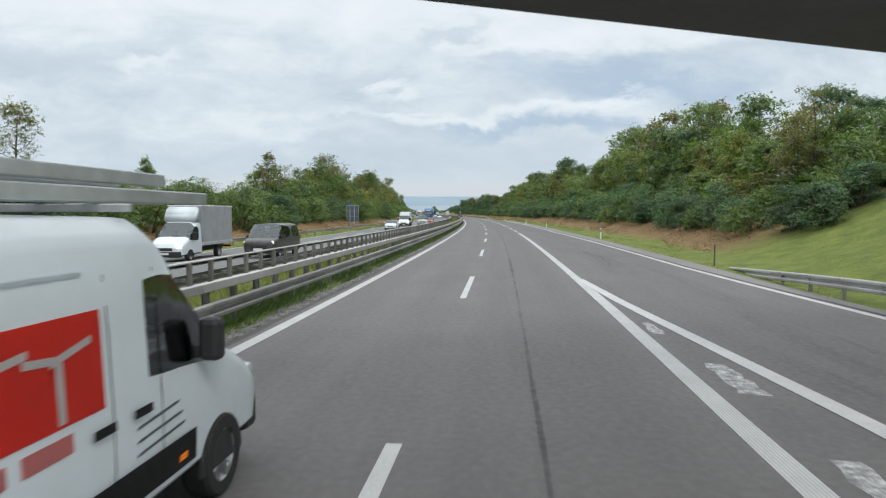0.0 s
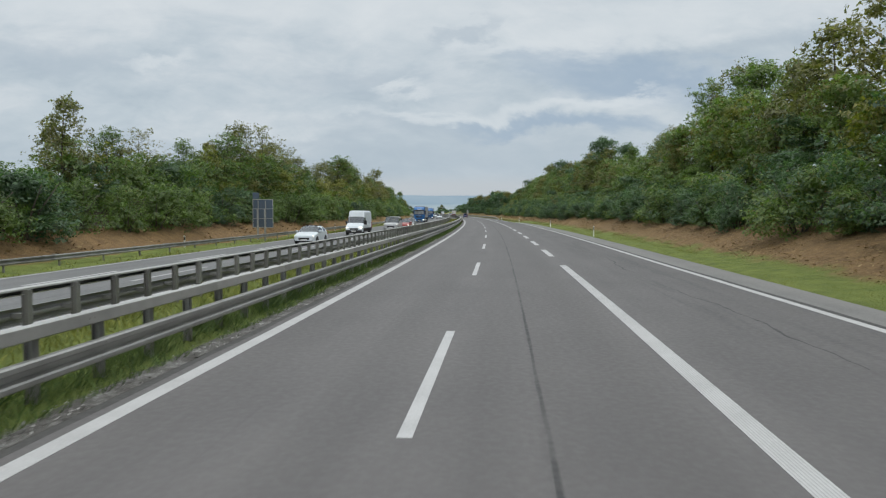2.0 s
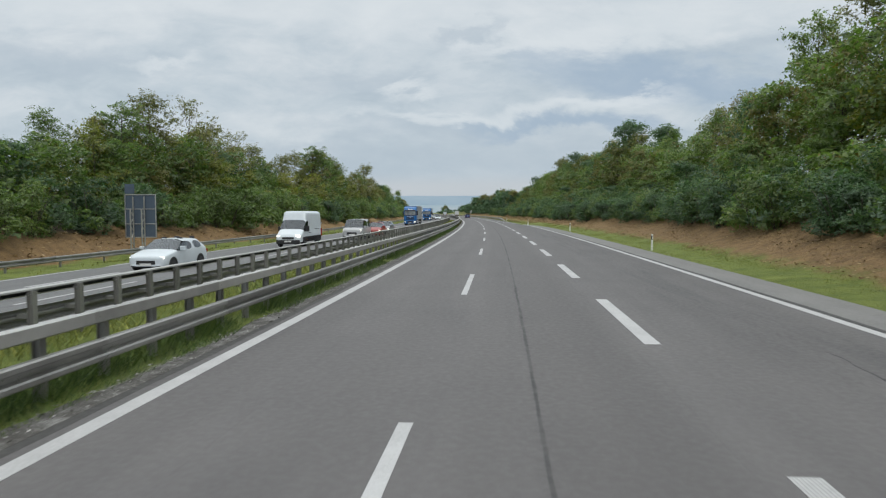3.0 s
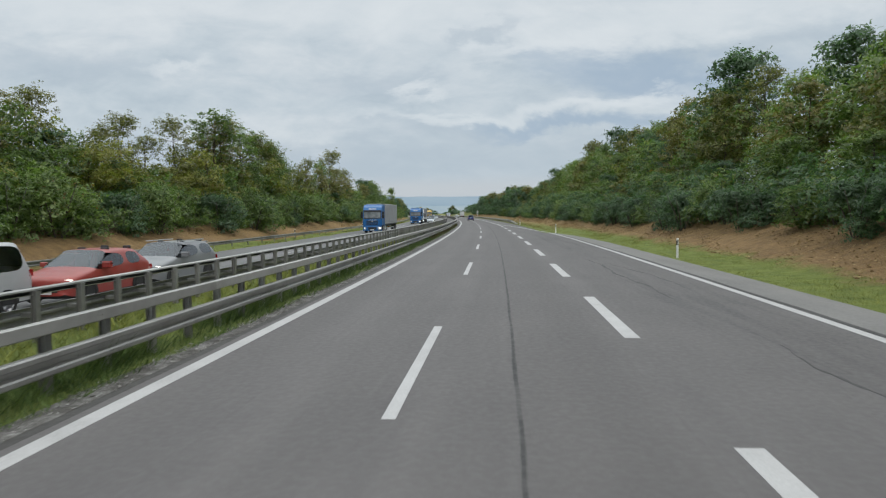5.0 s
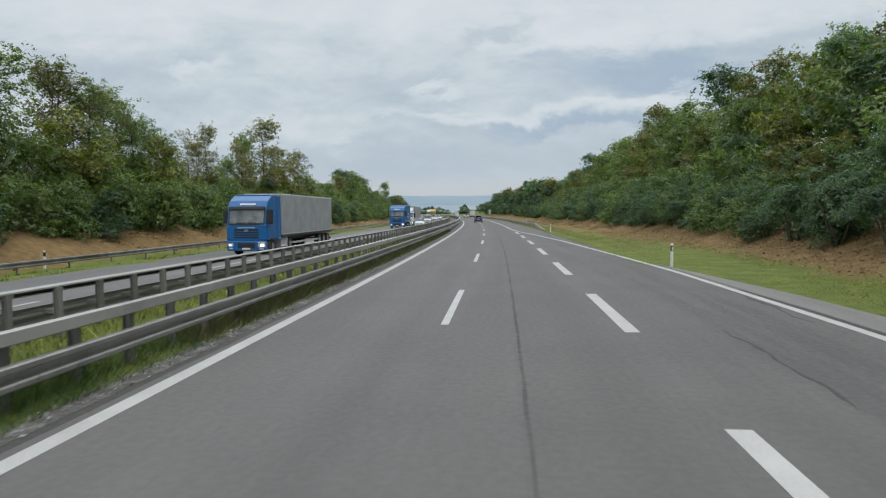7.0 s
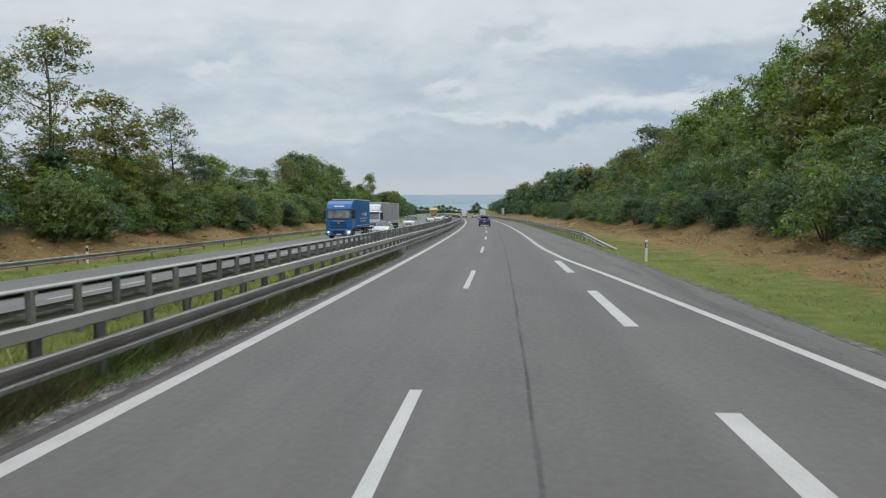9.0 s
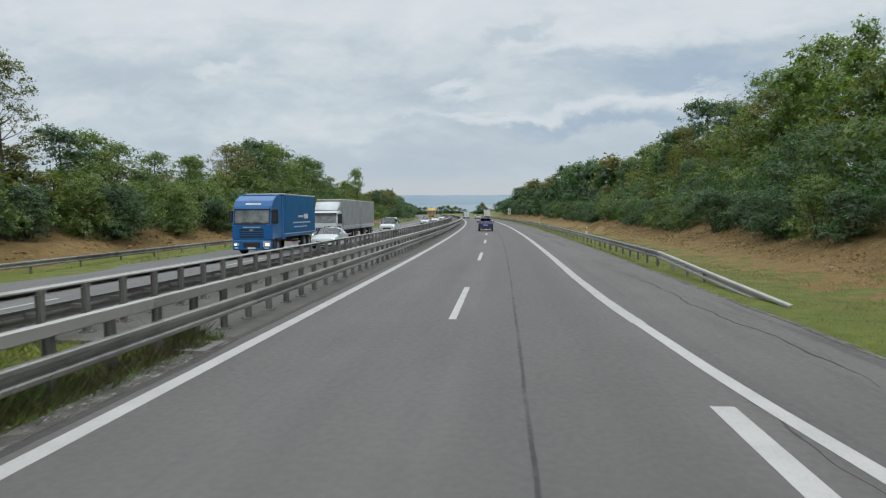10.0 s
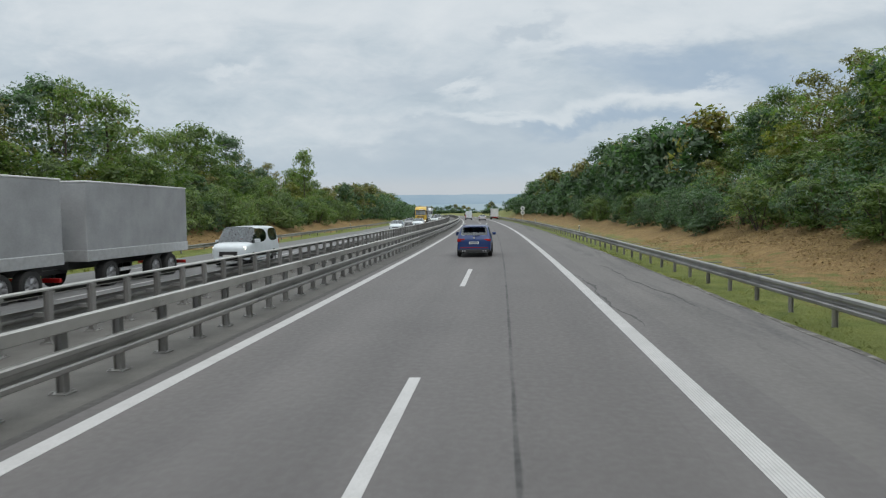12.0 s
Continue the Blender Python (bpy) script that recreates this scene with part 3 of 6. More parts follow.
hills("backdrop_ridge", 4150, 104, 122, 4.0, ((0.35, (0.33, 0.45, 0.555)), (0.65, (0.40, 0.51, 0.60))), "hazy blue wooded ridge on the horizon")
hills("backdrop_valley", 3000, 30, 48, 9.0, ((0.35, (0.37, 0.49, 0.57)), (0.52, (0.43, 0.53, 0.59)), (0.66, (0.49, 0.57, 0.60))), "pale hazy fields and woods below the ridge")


# ---------------------------------------------------------------- guard rails
def sweep(profile, length):
    """A bent sheet of steel along +y; profile: (x, z) points, the outer skin to the right of the way they run. Its inner skin takes the second material."""
    bm = bmesh.new()
    n = len(profile)
    t = 0.006
    pts = [Vector(p) for p in profile]
    back = []
    for i, p in enumerate(pts):
        way = (pts[min(i + 1, n - 1)] - pts[max(i - 1, 0)]).normalized()
        back.append(p + Vector((way.y, -way.x)) * t)
    ring = []
    for y in (0.0, length):
        a = [bm.verts.new((p.x, y, p.y)) for p in pts]
        b = [bm.verts.new((p.x, y, p.y)) for p in back]
        ring.append(a + b[::-1])
    m = len(ring[0])
    for i in range(m):
        j = (i + 1) % m
        f = bm.faces.new((ring[0][i], ring[0][j], ring[1][j], ring[1][i]))
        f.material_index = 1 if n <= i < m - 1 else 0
    for r in ring:
        for i in range(n - 1):
            bm.faces.new((r[i], r[i + 1], r[m - 2 - i], r[m - 1 - i]))
    bmesh.ops.recalc_face_normals(bm, faces=bm.faces)
    return bm


def mesh_of(name, bm, mat):
    me = bpy.data.meshes.new(name)
    bm.normal_update()
    bm.to_mesh(me)
    bm.free()
    for one in mat if isinstance(mat, tuple) else (mat,):
        me.materials.append(one)
    return me


W_BEAM = [(0.0, 0.155), (0.06, 0.15), (0.085, 0.13), (0.09, 0.075), (0.075, 0.052), (0.005, 0.03), (0.0, 0.0), (0.005, -0.03), (0.075, -0.052), (0.09, -0.075), (0.085, -0.13), (0.06, -0.15), (0.0, -0.155)]


def w_piece(off, mid):
    bm = sweep([(off + x, mid + z) for x, z in W_BEAM], 4.03)
    for y in (0.05, 0.13):
        for z in (-0.105, 0.105):
            box_into(bm, off + 0.078, off + 0.092, y - 0.012, y + 0.012, mid + z - 0.012, mid + z + 0.012)
    return bm


def box_beam(foot=0.865):
    bm = sweep([(0.045, 0.998), (0.05, 1.03), (0.195, 1.04), (0.21, 1.03), (0.21, foot + 0.015), (0.195, foot), (0.05, foot + 0.005), (0.045, foot + 0.02)], 4.03)
    for y in (0.62, 1.95, 3.28):
        box_into(bm, 0.07, 0.19, y - 0.05, y + 0.05, foot + 0.015, 0.985)
    for y in (0.06, 0.16):
        box_into(bm, 0.206, 0.222, y - 0.015, y + 0.015, 0.94, 0.97)
    return bm


def super_post(plate):
    bm = bmesh.new()
    box_into(bm, -0.05, -0.042, -0.06, 0.06, -0.15, 1.0)
    box_into(bm, 0.062, 0.07, -0.06, 0.06, -0.15, 1.0)
    box_into(bm, -0.042, 0.062, -0.004, 0.004, -0.15, 1.0)
    box_into(bm, 0.07, 0.30, -0.03, 0.03, 0.50, 0.58)
    if plate:
        box_into(bm, -0.13, 0.13, -0.12, 0.12, -0.02, 0.015)
        for x in (-0.09, 0.09):
            for y in (-0.085, 0.085):
                box_into(bm, x - 0.014, x + 0.014, y - 0.014, y + 0.014, 0.015, 0.04)
    return bm


def plain_post():
    bm = bmesh.new()
    box_into(bm, -0.05, -0.044, -0.03, 0.03, -0.2, 0.66)
    box_into(bm, 0.044, 0.05, -0.03, 0.03, -0.2, 0.66)
    box_into(bm, -0.044, 0.044, -0.03, -0.024, -0.2, 0.66)
    box_into(bm, -0.42, 0.06, -0.02, 0.02, 0.66, 0.69)
    return bm


def child(name, me, parent, m, label=""):
    ob = new(name, me)
    ob.parent = parent
    ob.matrix_basis = m
    if label:
        ob["label"] = label
    return ob


def rail(label, a, b, at, turn, beams, posts, pitch, group, plates=1e9, rest=None):
    """A guard rail from a to b at the distance at(s): beams of 4 m and posts, as parts of one thing."""
    top = thing("guard_rail", label, "guard rail", group)
    for name, me in beams:
        s = a
        while s < b:
            child(name, me, top, stand(s + (4 if turn else 0), at(s + (4 if turn else 0)), turn))
            s += 4
    s, count, far = a + 0.55, 0, []
    while s < b:
        me = posts[1] if s > plates else posts[0]
        if s < 385:
            child("post", me, top, stand(s, at(s), turn))
        else:
            far.append((me, stand(s, at(s), turn)))
        s += pitch
    if far:
        bm = bmesh.new()
        for me, m in far:
            old = len(bm.verts)
            bm.from_mesh(me)
            bm.verts.ensure_lookup_table()
            bmesh.ops.transform(bm, matrix=m, verts=bm.verts[old:])
        ob = part("distant_post", bm, M_POST, top)
        ob["kind"] = "stuff"
    return top


ME_W_NEAR = mesh_of("beam", w_piece(0.30, 0.53), (M_LOW, M_SHADE_STEEL))
ME_BOX = mesh_of("top_beam", box_beam(), (M_RAIL, M_SHADE_STEEL))
ME_BOX_FAR = mesh_of("top_beam", box_beam(0.91), (M_RAIL, M_SHADE_STEEL))
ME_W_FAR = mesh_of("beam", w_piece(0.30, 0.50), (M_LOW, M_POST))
ME_SPOST = mesh_of("post", super_post(False), M_POST)
ME_SPOST_PLATE = mesh_of("post", super_post(True), M_POST)
ME_W = mesh_of("beam", w_piece(0.05, 0.53), (M_LOW, M_SHADE_STEEL))
ME_POST = mesh_of("post", plain_post(), M_POST)
rail("grey galvanised double-beam guard rail beside the driving lane", -40.19, 620, lambda s: -4.74, 0, (("beam", ME_W_NEAR), ("top_beam", ME_BOX)), (ME_SPOST, ME_SPOST_PLATE), 1.333, "guard rails of the central reservation", 249.5)
rail("grey galvanised double-beam guard rail seen from behind", -19.45, 620, lambda s: -7.38, 180, (("beam", ME_W_FAR), ("top_beam", ME_BOX_FAR)), (ME_SPOST, ME_SPOST_PLATE), 1.333, "guard rails of the central reservation", 249.5)
rail("single galvanised guard rail on the outer verge", -20, 520, lambda s: -22.3, 0, (("beam", ME_W),), (ME_POST, ME_POST), 4.0, "verge guard rails")
rail("single galvanised guard rail on the grass verge", 266.33, 560, lambda s: 7.82, 180, (("beam", ME_W),), (ME_POST, ME_POST), 2.0, "verge guard rails")
rail("single galvanised guard rail ending on the grass slope", -55, 17, lambda s: 10.48, 180, (("beam", ME_W),), (ME_POST, ME_POST), 2.0, "verge guard rails")


def ramp_down(s, at, way, label):
    """The end piece of a guard rail, sloping into the ground."""
    t = thing("rail_terminal", label, "guard rail", "verge guard rails")
    bm = sweep([(-0.05 - x, z) for x, z in W_BEAM], 12.0)
    bmesh.ops.subdivide_edges(bm, edges=[e for e in bm.edges if abs(e.verts[0].co.y - e.verts[1].co.y) > 1], cuts=12)
    for v in bm.verts:
        f = v.co.y / 12.0
        v.co.z += 0.53 - 0.60 * f ** 1.15
        v.co.y *= way
        v.co.x += 0.35 * f * f
    bmesh.ops.recalc_face_normals(bm, faces=bm.faces)
    for f in bm.faces:
        f.material_index = 0
    part("beam", bm, M_RAIL, t)
    for k in range(1, 4):
        child("post", ME_POST, t, pose(0, 2.0 * k * way, -0.10 * k))
    t.matrix_basis = stand(s, at)


ramp_down(266.33, 7.82, -1, "sloping end piece of a galvanised guard rail")
ramp_down(17, 10.48, 1, "sloping end piece of a galvanised guard rail")


# ---------------------------------------------------------------- delineator posts
M_WHITE = plain("white_plastic", (0.78, 0.78, 0.76), 0.45, spread=0.08, scale=5)
M_BLACK = plain("black_plastic", (0.02, 0.02, 0.02), 0.5, spread=0.3, scale=5)
M_REFLECTOR = plain("reflector_glass", (0.62, 0.61, 0.58), 0.2, spread=0.1, scale=40)


def wedge(z0, z1, slope=0.0, grow=0.0):
    """A length of the rounded three-sided post."""
    bm = bmesh.new()
    base = [(-0.06, 0.045), (-0.05, 0.06), (0.05, 0.06), (0.06, 0.045), (0.022, -0.055), (0.0, -0.065), (-0.022, -0.055)]
    rings = []
    for z in (z0, z1):
        rings.append([bm.verts.new((x * (1 + grow), y * (1 + grow), z - (slope * (y - 0.06) if z == z1 else 0))) for x, y in base])
    for i in range(7):
        bm.faces.new((rings[0][i], rings[1][i], rings[1][(i + 1) % 7], rings[0][(i + 1) % 7]))
    bm.faces.new(rings[1])
    bm.faces.new(rings[0][::-1])
    bmesh.ops.recalc_face_normals(bm, faces=bm.faces)
    return bm


def delineator(label):
    t = thing("delineator_post", label, "road post", "delineator posts")
    part("body", wedge(-0.1, 0.66), M_WHITE, t)
    part("band", wedge(0.66, 0.88, 0.25, 0.02), M_BLACK, t, "slanting black band")
    part("cap", wedge(0.885, 1.0, -0.2), M_WHITE, t)
    part("reflector", box(-0.028, 0.028, -0.074, -0.05, 0.69, 0.86, 0.006), M_REFLECTOR, t, "small oblong reflector")
    return t


first = delineator("white plastic delineator post with a black band on the verge")
first.matrix_basis = stand(61, 10.45)
for s, d in ((10, 11.6), (112.8, 10.5), (153.5, 10.5), (195.6, 8.6), (245.3, 7.85), (297, 8.9), (347, 8.9), (397, 8.9), (447, 8.9), (497, 8.9)):
    copy_thing(first, stand(s, d))
for s in (46, 97, 149, 200, 251, 301, 351, 401, 451):
    copy_thing(first, stand(s, -23.3, 180))
stick = thing("marker_stick", "thin dark wooden marker stick in the grass", "marker")
part("shaft", box(-0.025, 0.025, -0.025, 0.025, -0.2, 0.95, 0.006), M_BARK, stick)
stick.matrix_basis = stand(30.4, 10.6)


# ---------------------------------------------------------------- bridge over the start
def bridge():
    m = plain("bridge_concrete", (0.105, 0.102, 0.098), 0.85, spread=0.25, scale=0.7, bump=0.3)
    t = thing("bridge", "grey concrete bridge crossing over the motorway", "bridge")
    bm = box(-34, 34, -3.2, 0, 4.85, 5.6, 0.06)
    part("deck", bm, m, t)
    part("edge_beam", box(-34, 34, -0.30, 0.02, 5.2, 5.95, 0.05), m, t)
    part("edge_beam", box(-34, 34, -3.22, -2.9, 5.2, 5.95, 0.05), m, t)
    for x in (-31, 24):
        part("abutment", box(x, x + 6, -3.1, -0.1, -1.0, 4.846, 0.05), m, t)
    for y in (-0.14, -3.06):
        for i in range(35):
            part("railing_post", box(-34 + 2 * i - 0.03, -34 + 2 * i + 0.03, y - 0.03, y + 0.03, 5.95, 6.9), M_POST, t)
        part("handrail", box(-34, 34, y - 0.04, y + 0.04, 6.9, 6.97, 0.01), M_POST, t)
    t.matrix_basis = pose(0, 7.71, 0, 0, 0, 24.9)


bridge()


def drain(s):
    """A concrete gully slab at the edge of the asphalt, with its iron grating."""
    t = thing("drain_gully", "pale concrete drain slab with an iron grating in the grass", "drain", "drain gullies")
    bm = bmesh.new()
    for x0, x1, y0, y1 in ((-0.50, -0.30, -0.45, 0.45), (0.30, 0.48, -0.45, 0.45), (-0.30, 0.30, 0.27, 0.45), (-0.30, 0.30, -0.45, -0.27)):
        box_into(bm, x0, x1, y0, y1, -0.12, 0.035, 0.012)
    part("slab", bm, M_EDGE, t)
    grate = part("grating_frame", box(-0.30, 0.30, -0.27, 0.27, -0.10, -0.03), M_BLACK, t)
    for k in range(8):
        part("grating_bar", box(-0.28 + 0.075 * k, -0.245 + 0.075 * k, -0.26, 0.26, -0.03, 0.02), M_SHADE_STEEL, grate)
    t.matrix_basis = stand(s, -4.52)


for s_ in (47.9, 97.7, 149.3, 200.4, 249.0):
    drain(s_)


# ---------------------------------------------------------------- sign seen from behind
def sign_back():
    alu = plain("sign_back", (0.085, 0.115, 0.16), 0.45, 0.2, spread=0.15, scale=1.5)
    steel = M_RAIL
    t = thing("motorway_sign", "motorway sign seen from its grey-blue back, on two lattice masts", "road sign")
    panel = part("panel", box(-1.05, 1.05, -0.03, 0.0, 1.25, 4.15, 0.03), alu, t)
    for z in (1.25, 2.15, 3.15, 4.10):
        part("stiffener", box(-1.05, 1.05, -0.09, -0.032, z, z + 0.055, 0.006), steel, panel)
    for x in (-1.05, 1.0):
        part("frame", box(x, x + 0.05, -0.10, -0.034, 1.25, 4.15, 0.006), steel, panel)
    part("number_panel", box(-1.05, -0.40, -0.03, 0.0, 4.2, 4.85, 0.02), alu, t)
    for x in (-0.45, 0.30):
        mast = part("mast", box(x - 0.04, x + 0.04, -0.20, -0.12, -0.6, 4.0, 0.01), steel, t)
        part("chord", box(x - 0.04, x + 0.04, -0.60, -0.52, -0.6, 3.2, 0.01), steel, mast)
        for i in range(7):
            bm = box(-0.02, 0.02, 0, 0.62, -0.02, 0.02)
            bmesh.ops.transform(bm, matrix=pose(x, -0.58 if i % 2 else -0.16, -0.3 + 0.5 * i, 40 if i % 2 else 40, 0, 0 if i % 2 else 180), verts=bm.verts)
            part("lattice_bar", bm, steel, mast)
    t.matrix_basis = stand(114, -22.95, 4)


sign_back()


# ---------------------------------------------------------------- trees and shrubs
def leaf_cloud(rng, lobes, count, size, hollow=0.45):
    """Verts and faces of many small bent leaf sprays spread over the lobes (x, y, z, rx, ry, rz)."""
    lobes = np.array(lobes)
    area = lobes[:, 3] * lobes[:, 4] + lobes[:, 4] * lobes[:, 5] + lobes[:, 3] * lobes[:, 5]
    tufts = max(count // 7, 1)
    pick = rng.choice(len(lobes), tufts, p=area / area.sum())
    v = rng.normal(size=(tufts, 3))
    v /= np.linalg.norm(v, axis=1)[:, None]
    v[:, 2] = np.where(v[:, 2] < -0.55, -v[:, 2], v[:, 2])
    r = hollow + (1 - hollow) * rng.random(tufts) ** 0.5
    r *= 1 + 0.18 * rng.normal(size=tufts)
    lob = lobes[pick]
    p = lob[:, :3] + v * lob[:, 3:] * r[:, None]
    count = tufts * 7
    p, v = np.repeat(p, 7, axis=0), np.repeat(v, 7, axis=0)
    p = p + rng.normal(size=(count, 3)) * size * (1.25, 1.25, 0.8)
    nrm = v + 0.75 * rng.normal(size=(count, 3)) + np.array((0, 0, 0.7))
    nrm /= np.linalg.norm(nrm, axis=1)[:, None]
    ref = rng.normal(size=(count, 3))
    a = np.cross(nrm, ref)
    a /= np.linalg.norm(a, axis=1)[:, None] + 1e-9
    b = np.cross(nrm, a)
    L = size * (0.6 + 0.8 * rng.random(count))[:, None]
    W = L * (0.42 + 0.25 * rng.random(count))[:, None]
    flip = np.sum(np.cross(a, b) * v, axis=1) < 0
    b[flip] *= -1
    leaf = np.stack((p - a * L - b * W, p + a * L, p - a * L + b * W), axis=1)
    soft = v * 0.50 + nrm * 0.38 + np.array((0, 0, 0.50))
    return leaf.reshape(-1, 3), np.repeat(soft, 3, axis=0)


def leaf_object(name, cloud_, mat, parent, label=""):
    """Three-cornered leaves, shaded softly along the lobe that they grow on."""
    verts, soft = cloud_
    n = len(verts) // 3
    me = bpy.data.meshes.new(name)
    me.vertices.add(n * 3)
    me.vertices.foreach_set("co", verts.astype(np.float32).ravel())
    me.loops.add(n * 3)
    me.loops.foreach_set("vertex_index", np.arange(n * 3, dtype=np.int32))
    me.polygons.add(n)
    me.polygons.foreach_set("loop_start", np.arange(0, n * 3, 3, dtype=np.int32))
    me.polygons.foreach_set("use_smooth", np.ones(n, dtype=bool))
    me.update(calc_edges=True)
    soft = soft / np.linalg.norm(soft, axis=1)[:, None]
    me.normals_split_custom_set_from_vertices(soft.astype(np.float32).tolist())
    me.materials.append(mat)
    ob = new(name, me)
    ob.parent = parent
    if label:
        ob["label"] = label
    return ob


def quad_object(name, verts, mat, parent, label=""):
    n = len(verts) // 4
    me = bpy.data.meshes.new(name)
    me.vertices.add(len(verts))
    me.vertices.foreach_set("co", verts.astype(np.float32).ravel())
    me.loops.add(n * 4)
    me.loops.foreach_set("vertex_index", np.arange(n * 4, dtype=np.int32))
    me.polygons.add(n)
    me.polygons.foreach_set("loop_start", np.arange(0, n * 4, 4, dtype=np.int32))
    me.update(calc_edges=True)
    me.materials.append(mat)
    ob = new(name, me)
    ob.parent = parent
    if label:
        ob["label"] = label
    return ob


def limb(bm, pts, radii, sides=6):
    rings = []
    for i, (p, r) in enumerate(zip(pts, radii)):
        way = (pts[min(i + 1, len(pts) - 1)] - pts[max(i - 1, 0)]).normalized()
        a = way.cross(Vector((0.3, 1, 0.1))).normalized()
        b = way.cross(a)
        rings.append([bm.verts.new(p + (a * math.cos(6.2832 * k / sides) + b * math.sin(6.2832 * k / sides)) * r) for k in range(sides)])
    for r0, r1 in zip(rings, rings[1:]):
        for k in range(sides):
            bm.faces.new((r0[k], r0[(k + 1) % sides], r1[(k + 1) % sides], r1[k]))
    bm.faces.new(rings[-1])


def grow(seed, kind, high, wide, leaves, size, mat, label, fill=1.0):
    """A tree or shrub: an Empty with trunk and crown, standing at the origin."""
    rng = np.random.default_rng(seed)
    rnd = random.Random(seed)
    t = thing("shrub" if kind == "shrub" else "tree", label, "shrub" if kind == "shrub" else "tree", "roadside shrubs" if kind == "shrub" else "roadside trees")
    bm = bmesh.new()
    lobes = []
    if kind == "shrub":
        stems = 6
        for k in range(stems):
            a = 6.283 * k / stems + rnd.uniform(-0.4, 0.4)
            tip = Vector((math.cos(a) * wide * 0.33, math.sin(a) * wide * 0.33, high * rnd.uniform(0.55, 0.85)))
            limb(bm, [Vector((math.cos(a) * 0.12, math.sin(a) * 0.12, -0.2)), tip * 0.5 + Vector((0, 0, 0.1)), tip], [0.05, 0.035, 0.01], 5)
        for k in range(14):
            a = rnd.uniform(0, 6.283)
            z = high * rnd.uniform(0.02, 0.80)
            r = wide * 0.36 * rnd.uniform(0.3, 1.0) * (1.0 if z < high * 0.55 else 0.6)
            q = wide * rnd.uniform(0.16, 0.27)
            lobes.append((math.cos(a) * r, math.sin(a) * r, z, q, q, q * rnd.uniform(0.7, 1.0)))
    else:
        bare = high * (0.28 if kind == "sparse" else 0.16)
        lean = Vector((rnd.uniform(-0.4, 0.4), rnd.uniform(-0.4, 0.4), 0))
        axis = [Vector((0, 0, -0.3))] + [lean * f * f + Vector((rnd.uniform(-0.08, 0.08), rnd.uniform(-0.08, 0.08), high * f)) for f in (0.2, 0.4, 0.6, 0.78, 0.95)]
        r0 = high * (0.011 if kind == "sparse" else 0.016)
        limb(bm, axis, [r0 * 1.25, r0, r0 * 0.8, r0 * 0.55, r0 * 0.35, r0 * 0.08], 7)
        n = 34 if kind == "sparse" else 22
        for k in range(n):
            f = rnd.uniform(0.0, 1.0)
            z = bare + (high - bare) * (f ** 0.85) * 0.95
            if kind == "cone":
                reach = wide * 0.5 * (1.02 - f) ** 0.8 + 0.2
            else:
                reach = wide * 0.5 * (math.sin(math.pi * (0.18 + 0.74 * f)) ** 0.8)
            a = rnd.uniform(0, 6.283)
            rr = reach * rnd.uniform(0.45, 1.0)
            end = Vector((math.cos(a) * rr, math.sin(a) * rr, z)) + lean * f * f
            start = Vector((0, 0, max(bare * 0.7, z - rr * rnd.uniform(0.5, 0.9)))) + lean * f * f
            mid = (start + end) / 2 + Vector((0, 0, -0.12 * rr))
            limb(bm, [start, mid, end], [r0 * 0.42 * (1.1 - f * 0.7), r0 * 0.25 * (1.1 - f * 0.7), r0 * 0.06], 5)
            if kind == "sparse":
                for q in range(5):
                    u = rnd.uniform(0.35, 1.0)
                    s0 = start.lerp(end, u)
                    e0 = s0 + Vector((rnd.uniform(-1, 1), rnd.uniform(-1, 1), rnd.uniform(0.1, 1.1))) * wide * 0.13
                    limb(bm, [s0, e0], [r0 * 0.10, r0 * 0.03], 4)
                    q0 = wide * rnd.uniform(0.07, 0.13)
                    lobes.append((e0.x, e0.y, e0.z, q0, q0, q0 * 0.75))
            q = wide * (rnd.uniform(0.10, 0.20) if kind != "sparse" else rnd.uniform(0.06, 0.11)) * fill
            lobes.append((end.x, end.y, end.z, q, q, q * rnd.uniform(0.6, 0.9)))
            if kind != "sparse":
                m2 = start.lerp(end, 0.55)
                lobes.append((m2.x, m2.y, m2.z + q * 0.3, q * 1.1, q * 1.1, q * 0.8))
        q = wide * 0.12
        lobes.append((lean.x, lean.y, high * 0.95, q, q, q * 1.1))
    part("trunk", bm, M_BARK, t, smooth=True)
    leaf_object("crown", leaf_cloud(rng, lobes, leaves, size, 0.35 if kind == "sparse" else 0.5), mat, t)
    return t


SHRUBS = [grow(11, "shrub", 3.6, 4.2, 6000, 0.078, M_LEAF_DARK, "dense dark green shrub on the mulched bank"),
          grow(12, "shrub", 4.4, 4.6, 6400, 0.080, M_LEAF_DARK, "tall dark green shrub on the mulched bank"),
          grow(13, "shrub", 3.2, 4.4, 6000, 0.074, M_LEAF_GREEN, "leafy green shrub on the mulched bank"),
          grow(14, "shrub", 4.8, 4.4, 6400, 0.080, M_LEAF_GREEN, "tall leafy green shrub on the mulched bank")]
TREES = [grow(21, "round", 8.4, 6.2, 5200, 0.134, M_LEAF_GREEN, "leafy green deciduous tree in the roadside wood", 1.15),
         grow(22, "round", 9.4, 6.6, 5400, 0.134, M_LEAF_DARK, "dark green deciduous tree in the roadside wood", 1.15),
         grow(23, "round", 8.8, 6.0, 5200, 0.130, M_LEAF_OLIVE, "olive-brown deciduous tree in the roadside wood", 1.15),
         grow(24, "cone", 10.2, 5.8, 5200, 0.130, M_LEAF_GREEN, "tall pointed green tree in the roadside wood", 1.1),
         grow(25, "round", 7.6, 6.6, 5200, 0.134, M_LEAF_YELLOW, "yellow-green maple in the roadside wood", 1.15)]
